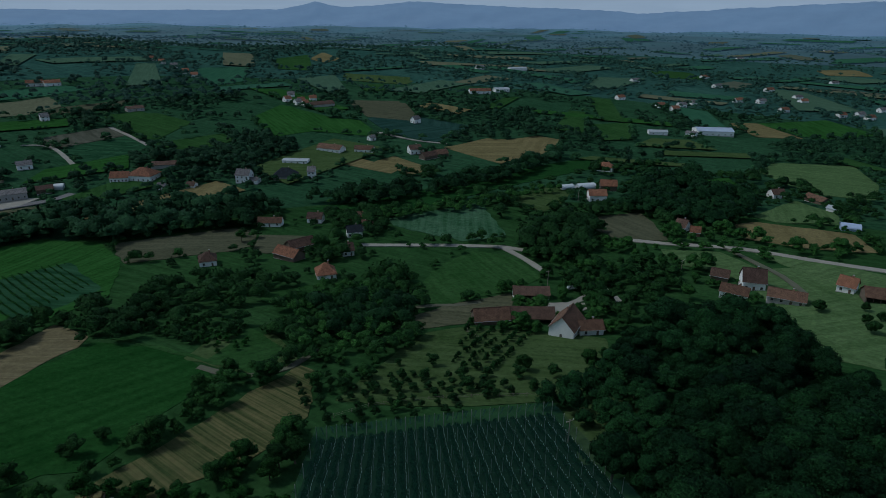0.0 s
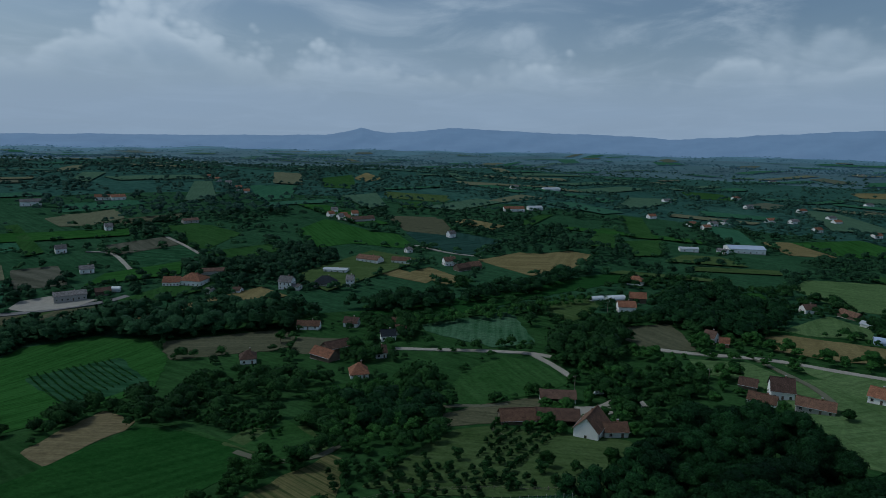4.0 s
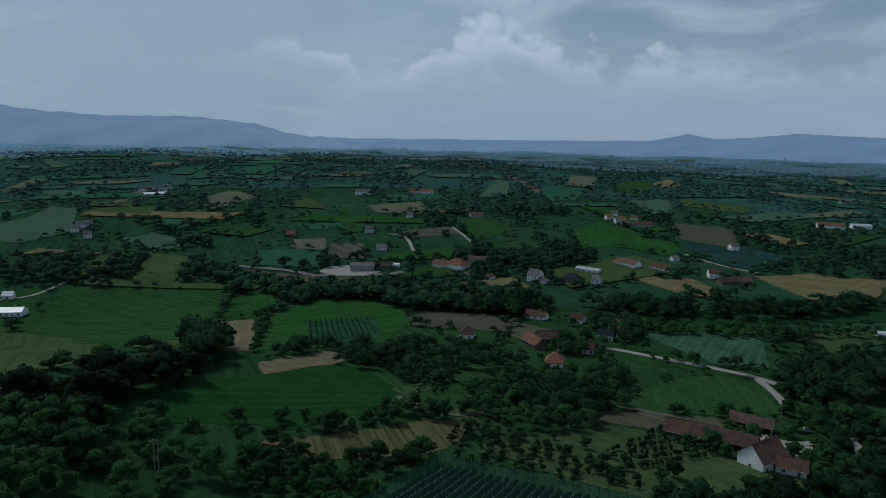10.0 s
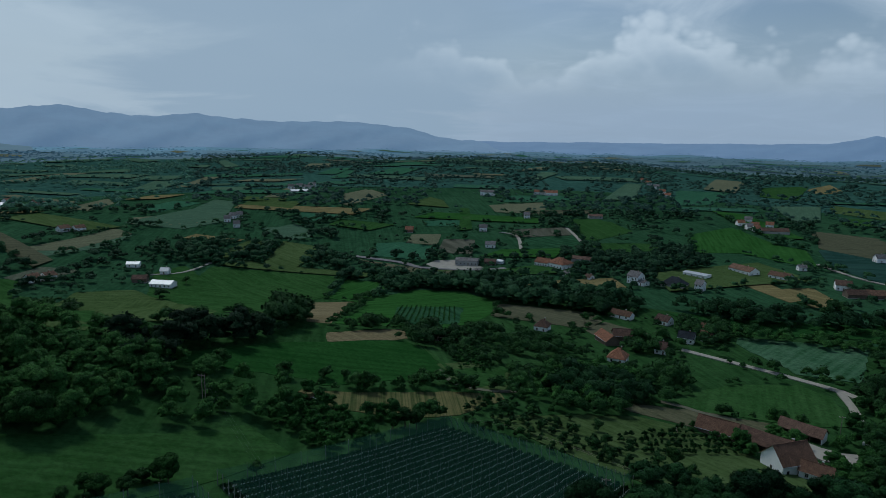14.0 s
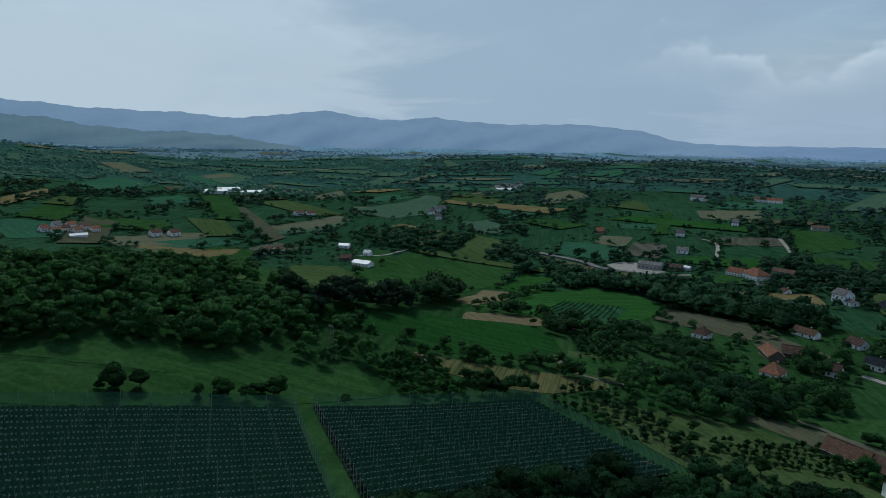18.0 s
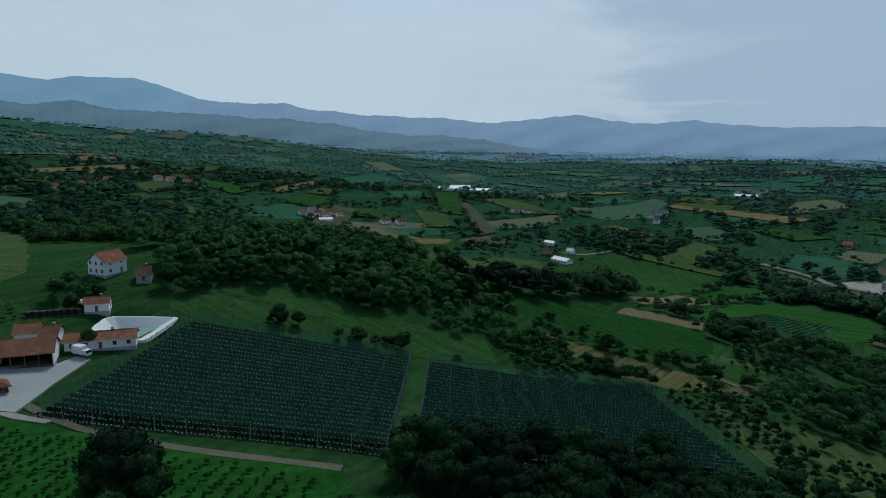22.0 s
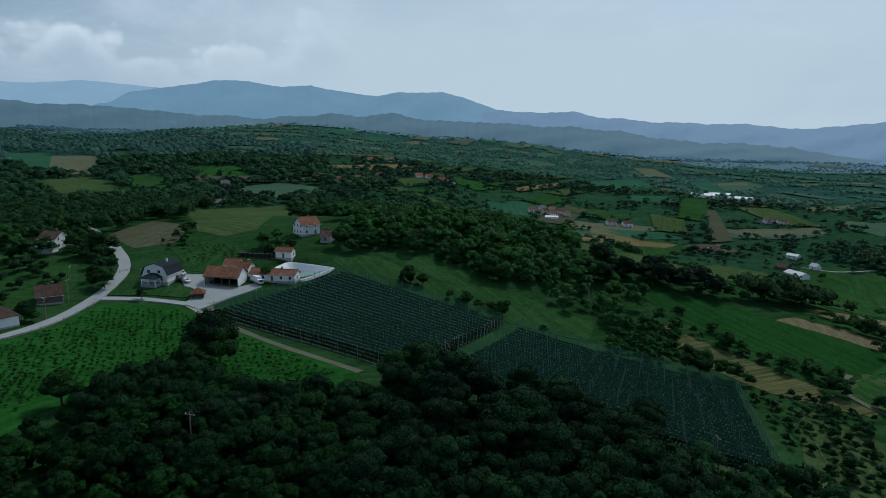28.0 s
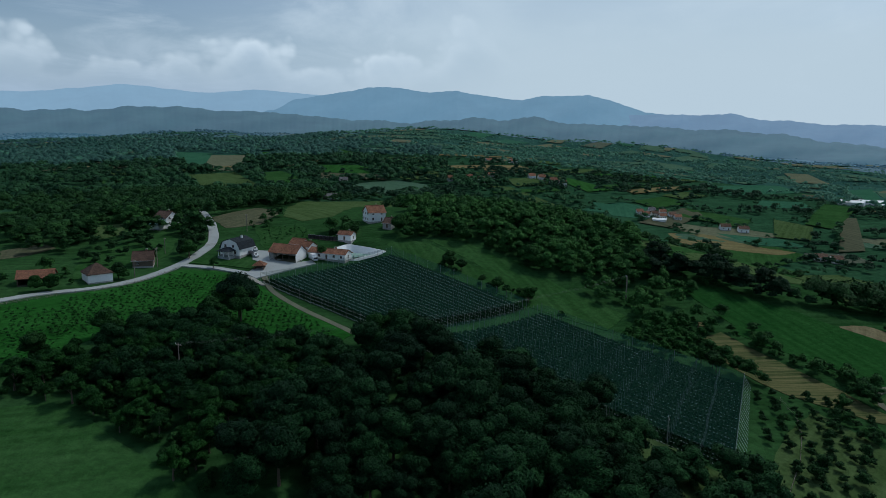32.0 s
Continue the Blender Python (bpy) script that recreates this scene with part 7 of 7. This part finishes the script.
wood("hedge at the foot of the fields", 5, 6, [(-72, 104), (-60, 152), (-54, 148), (-62, 121), (-67, 102)], "wood", 1)
wood("trees along the track", 6, 7, [(-54, 186), (-54, 238), (-37, 252), (-14, 230), (-10, 199), (-21, 168), (-36, 162)], "wood", 1)
wood("trees along the farm lane", 7, 9, [(107, 287), (137, 272), (161, 246), (176, 223), (170, 214), (149, 229), (130, 252), (104, 270)], "wood", 1)
wood("trees on the far slope", 8, 9, [(286, 569), (439, 600), (407, 553), (305, 527), (262, 509)], "wood", 1)
wood("bushes on the grass slope", 9, 5, [(142, 211), (166, 207), (148, 181), (139, 188)], "wood", 0)
wood("fruit trees and bushes below the hamlet", 9.5, 6, [(-27, 188), (-4, 194), (4, 167), (-3, 149), (-22, 148), (-31, 163)], "wood", 1)
wood("trees beside the barns", 6, 7, [(57, 227), (69, 223), (60, 194), (57, 191), (54, 200)], "wood", 1)
wood("hedge of trees along the valley road", 6.5, 10, [(-290, 507), (-229, 493), (-166, 512), (-118, 529), (-103, 502), (-168, 473), (-231, 468), (-275, 476)], "wood", 1)
wood("tree belt behind the village", 7, 10, [(-215, 587), (-164, 575), (-108, 531), (-114, 510), (-167, 531)], "wood", 1)
wood("tree belt behind the fields", 7, 10, [(-148, 609), (-115, 702), (-79, 665), (-69, 624), (-128, 636)], "wood", 1)
wood("trees of the valley bottom", 7.5, 11, [(-352, 295), (-277, 328), (-226, 337), (-210, 306), (-274, 291), (-330, 271)], "wood", 1)
wood("trees of the valley bottom", 8, 11, [(-486, 176), (-496, 252), (-421, 322), (-351, 319), (-356, 262), (-413, 220), (-443, 175)], "wood", 1)
wood("trees on the ridge behind the houses", 6.5, 8, [(-32, -79), (-48, -70), (-37, -55), (-25, -54), (-21, -66)], "wood", 1)
wood("trees on the ridge behind the houses", 6, 5, [(-16, -120), (-26, -113), (-13, -96), (-4, -104)], "wood", 0)
wood("garden trees along the ridge road", 6, 7, [(13, -140), (3, -134), (21, -103), (39, -82), (41, -93)], "wood", 1)
wood("garden trees along the ridge road", 7, 6, [(58, -139), (39, -143), (37, -125), (38, -101), (60, -94), (79, -95)], "wood", 0)
wood("woods of the far hollow", 9, 11, [(-173, -619), (-174, -515), (-233, -456), (-274, -370), (-250, -321), (-94, -210), (-16, -180), (19, -159), (40, -175)], "wood", 1)
wood("woods of the far hollow", 11, 11, [(-498, -797), (-625, -669), (-472, -435), (-491, -321), (-409, -281), (-326, -358), (-276, -487)], "wood", 1)
wood("woods filling the hollow below the ridge", 9.5, 11, [(-1, -462), (-95, -604), (-139, -409), (-158, -344), (-224, -319), (-193, -237), (-41, -97), (-9, -121), (18, -115), (35, -107), (36, -151), (70, -125), (93, -133)], "wood", 1)
wood("woods filling the hollow below the ridge", 12, 12, [(-760, -3124), (-1593, -3236), (-869, -935), (-690, -545), (-447, -345), (-274, -308), (-199, -386), (-252, -474), (-170, -501), (-20, -528)], "wood", 1)
wood("woods on the far hillside", 10, 11, [(-467, -350), (-455, -223), (-455, -147), (-386, -146), (-379, -223), (-391, -282)], "wood", 1)
wood("row of bushes by the net", 4, 4, [(-31, 18), (-42, 47), (-35, 47), (-27, 19)], "wood", 0)
wood("bushes in the pasture", 5, 4, [(-36, -5), (-41, 3), (-31, 6), (-28, -3)], "wood", 0)
wood("roadside trees by the hall", 9, 9, [(321, 633), (501, 690), (451, 616), (342, 594)], "wood", 1)
wood("row of round bushes along the sown field", 6, 4.5, [(-83, 110), (-76, 120), (-69, 136), (-60, 155), (-57, 151), (-64, 133), (-70, 116), (-77, 106)], "wood", 0)
wood("low shrubs along the edge of the meadow", 3.2, 3, [(131, -3), (120, -1), (107, 13), (113, 47), (120, 73), (125, 68), (124, 42), (125, 22), (136, 16)], "wood", 1)
orchard("plum orchard in dark straight rows above the farm", 2.5, 4.3, 65, 2.5, [(4, 169), (10, 201), (25, 205), (34, 199), (26, 173), (20, 161), (7, 162)])
orchard("scattered old fruit trees round the farm", 9, 9, 2, 4.2, [(-28, 143), (-23, 152), (-4, 176), (2, 162), (30, 156), (54, 185), (52, 159), (35, 140), (-3, 138)])
orchard("young orchard in rows on the slope", 3.6, 4.5, -23, 2.4, [(-95, 181), (-91, 197), (-68, 197), (-58, 170), (-67, 168)])
orchard("young hazel orchard in bright grass", 1.9, 3.3, 170, 1.2, [(88, -28), (109, -16), (128, -9), (142, -20), (136, -54), (112, -61)])
orchard("young hazel orchard in bright grass", 1.9, 3.3, 170, 1.35, [(96, -60), (70, -63), (50, -70), (38, -49), (44, -21), (57, 29), (67, 30), (74, 6), (94, -17), (109, -19), (115, -22)])
orchard("young orchard rows behind the homestead", 2.5, 5, 146, 1.6, [(-10, -104), (-26, -92), (-18, -70), (3, -81)])
orchard("orchard rows near the netted block", 4.2, 5, 19, 2.7, [(-24, 125), (-41, 143), (-35, 160), (14, 156), (24, 145), (8, 136)])
orchard("trellised vines in straight rows", 1.1, 3.2, -45, 1.2, [(-152, 199), (-214, 257), (-187, 289), (-152, 251)])
orchard("fruit tree rows on the slope", 3.2, 5, -22, 2.3, [(-110, 188), (-115, 224), (-77, 196), (-65, 171), (-77, 170)])
single(68, -2, 15.5, "round")
single(70, 2, 12, "round")
single(71, -3, 11, "round")
single(79, 1, 10, "round")
single(-3, -47, 6, "round")
single(-34, 110, 7, "round")
single(-35, 106, 6, "round")
single(-435, -330, 6, "round")
single(37, -68, 5, "round")
single(71, -77, 7, "round")
single(37, -87, 9, "round")
single(-31, 112, 7, "round")
single(56, 45, 11, "round")
single(49, 47, 12, "round")
single(123, -4, 8, "round")
single(104, -9, 9, "round")
single(-107, 319, 8, "round")
single(-109, 329, 6, "round")
single(-369, 177, 7, "round")
single(-27, 58, 5, "round")
single(26, 163, 6, "round")
single(46, 164, 7, "round")
single(-31, 19, 5, "round")
single(-32, 26, 6, "round")
single(-31, 31, 5, "round")
single(-33, 40, 7, "round")
single(-34, -1, 8, "round")
single(-35, 24, 5, "round")
single(-35, 39, 6, "round")
single(-35, 5, 6, "round")


# hedgerows along the fields of the valley, and loose trees all over the land
def hedges():
    rng = np.random.default_rng(21)
    for poly in COVERS[:NFIELDS] + STRIPS:
        far = path_far([p[0] for p in poly], [p[1] for p in poly]).min()
        if far < 110:
            continue
        for (x0, y0), (x1, y1) in zip(poly, poly[1:] + poly[:1]):
            if rng.random() < (0.5 if far < 900 else 0.68):
                continue
            n = int(math.hypot(x1 - x0, y1 - y0) / (3.2 if far < 500 else 4.5 if far < 1000 else 10))
            if not n:
                continue
            u = rng.random(n)
            px, py = x0 + (x1 - x0) * u + rng.normal(0, 2.2, n), y0 + (y1 - y0) * u + rng.normal(0, 2.2, n)
            keep = uncovered(px, py)
            pool("hedgerow trees between the fields", px[keep], py[keep], (3.2 + 6.0 * rng.random(n) ** 1.6)[keep], "leaves", rng)


def far_sheet():
    rng = np.random.default_rng(5)
    for r0, r1, gap, tall, mat in ((200, 480, 7.5, 8.5, "leaves"), (480, 800, 8.5, 9.5, "leaves"), (800, 1500, 11.5, 9.5, "leaves_far"), (1500, 2700, 20, 10, "leaves_far"), (2700, 4600, 50, 9, "leaves_far")):
        n = int((r1 * 2 / gap) ** 2)
        px, py = rng.uniform(-r1, r1, n), rng.uniform(-r1, r1, n)
        d, turn = np.hypot(px, py), np.degrees(np.arctan2(-px, py))
        keep = (d > r0) & (d < r1) & (turn > -46) & (turn < 172)
        px, py, d = px[keep], py[keep], d[keep]
        # groves and belts: bands of a slow waving pattern
        f = np.sin(px / 61 + 1.5 * np.sin(py / 97)) + np.sin(py / 53 + 1.4 * np.sin(px / 83)) + 0.7 * np.sin((px + py) / 31) + 0.8 * np.sin(px / 19 + 2 * np.sin(py / 23))
        south = np.clip((np.degrees(np.arctan2(-px, py)) - 92) / 25, 0, 1)
        keep = f + 1.6 * south + rng.normal(0, 0.2, len(px)) > (0.75 if r0 < 480 else 0.2 if r0 < 800 else -0.75)
        px, py = px[keep], py[keep]
        keep = uncovered(px, py)
        px, py = px[keep], py[keep]
        pool("groves and lone trees of the wide valley", px, py, tall * (0.5 + 0.8 * rng.random(len(px)) ** 2), mat, rng)


def gardens():
    """Fruit trees and bushes close round the houses."""
    rng = np.random.default_rng(33)
    for poly in HOUSE_COVERS:
        cx, cy = sum(p[0] for p in poly) / len(poly), sum(p[1] for p in poly) / len(poly)
        if math.hypot(cx, cy + 60) < 75:
            continue
        n = 9
        a, r = rng.random(n) * 2 * math.pi, rng.uniform(8, 22, n)
        px, py = cx + r * np.cos(a), cy + r * np.sin(a)
        keep = uncovered(px, py)
        pool("garden trees and bushes round the farmsteads", px[keep], py[keep], (2.5 + 6 * rng.random(n) ** 1.5)[keep], "leaves", rng)


gardens()
hedges()
far_sheet()
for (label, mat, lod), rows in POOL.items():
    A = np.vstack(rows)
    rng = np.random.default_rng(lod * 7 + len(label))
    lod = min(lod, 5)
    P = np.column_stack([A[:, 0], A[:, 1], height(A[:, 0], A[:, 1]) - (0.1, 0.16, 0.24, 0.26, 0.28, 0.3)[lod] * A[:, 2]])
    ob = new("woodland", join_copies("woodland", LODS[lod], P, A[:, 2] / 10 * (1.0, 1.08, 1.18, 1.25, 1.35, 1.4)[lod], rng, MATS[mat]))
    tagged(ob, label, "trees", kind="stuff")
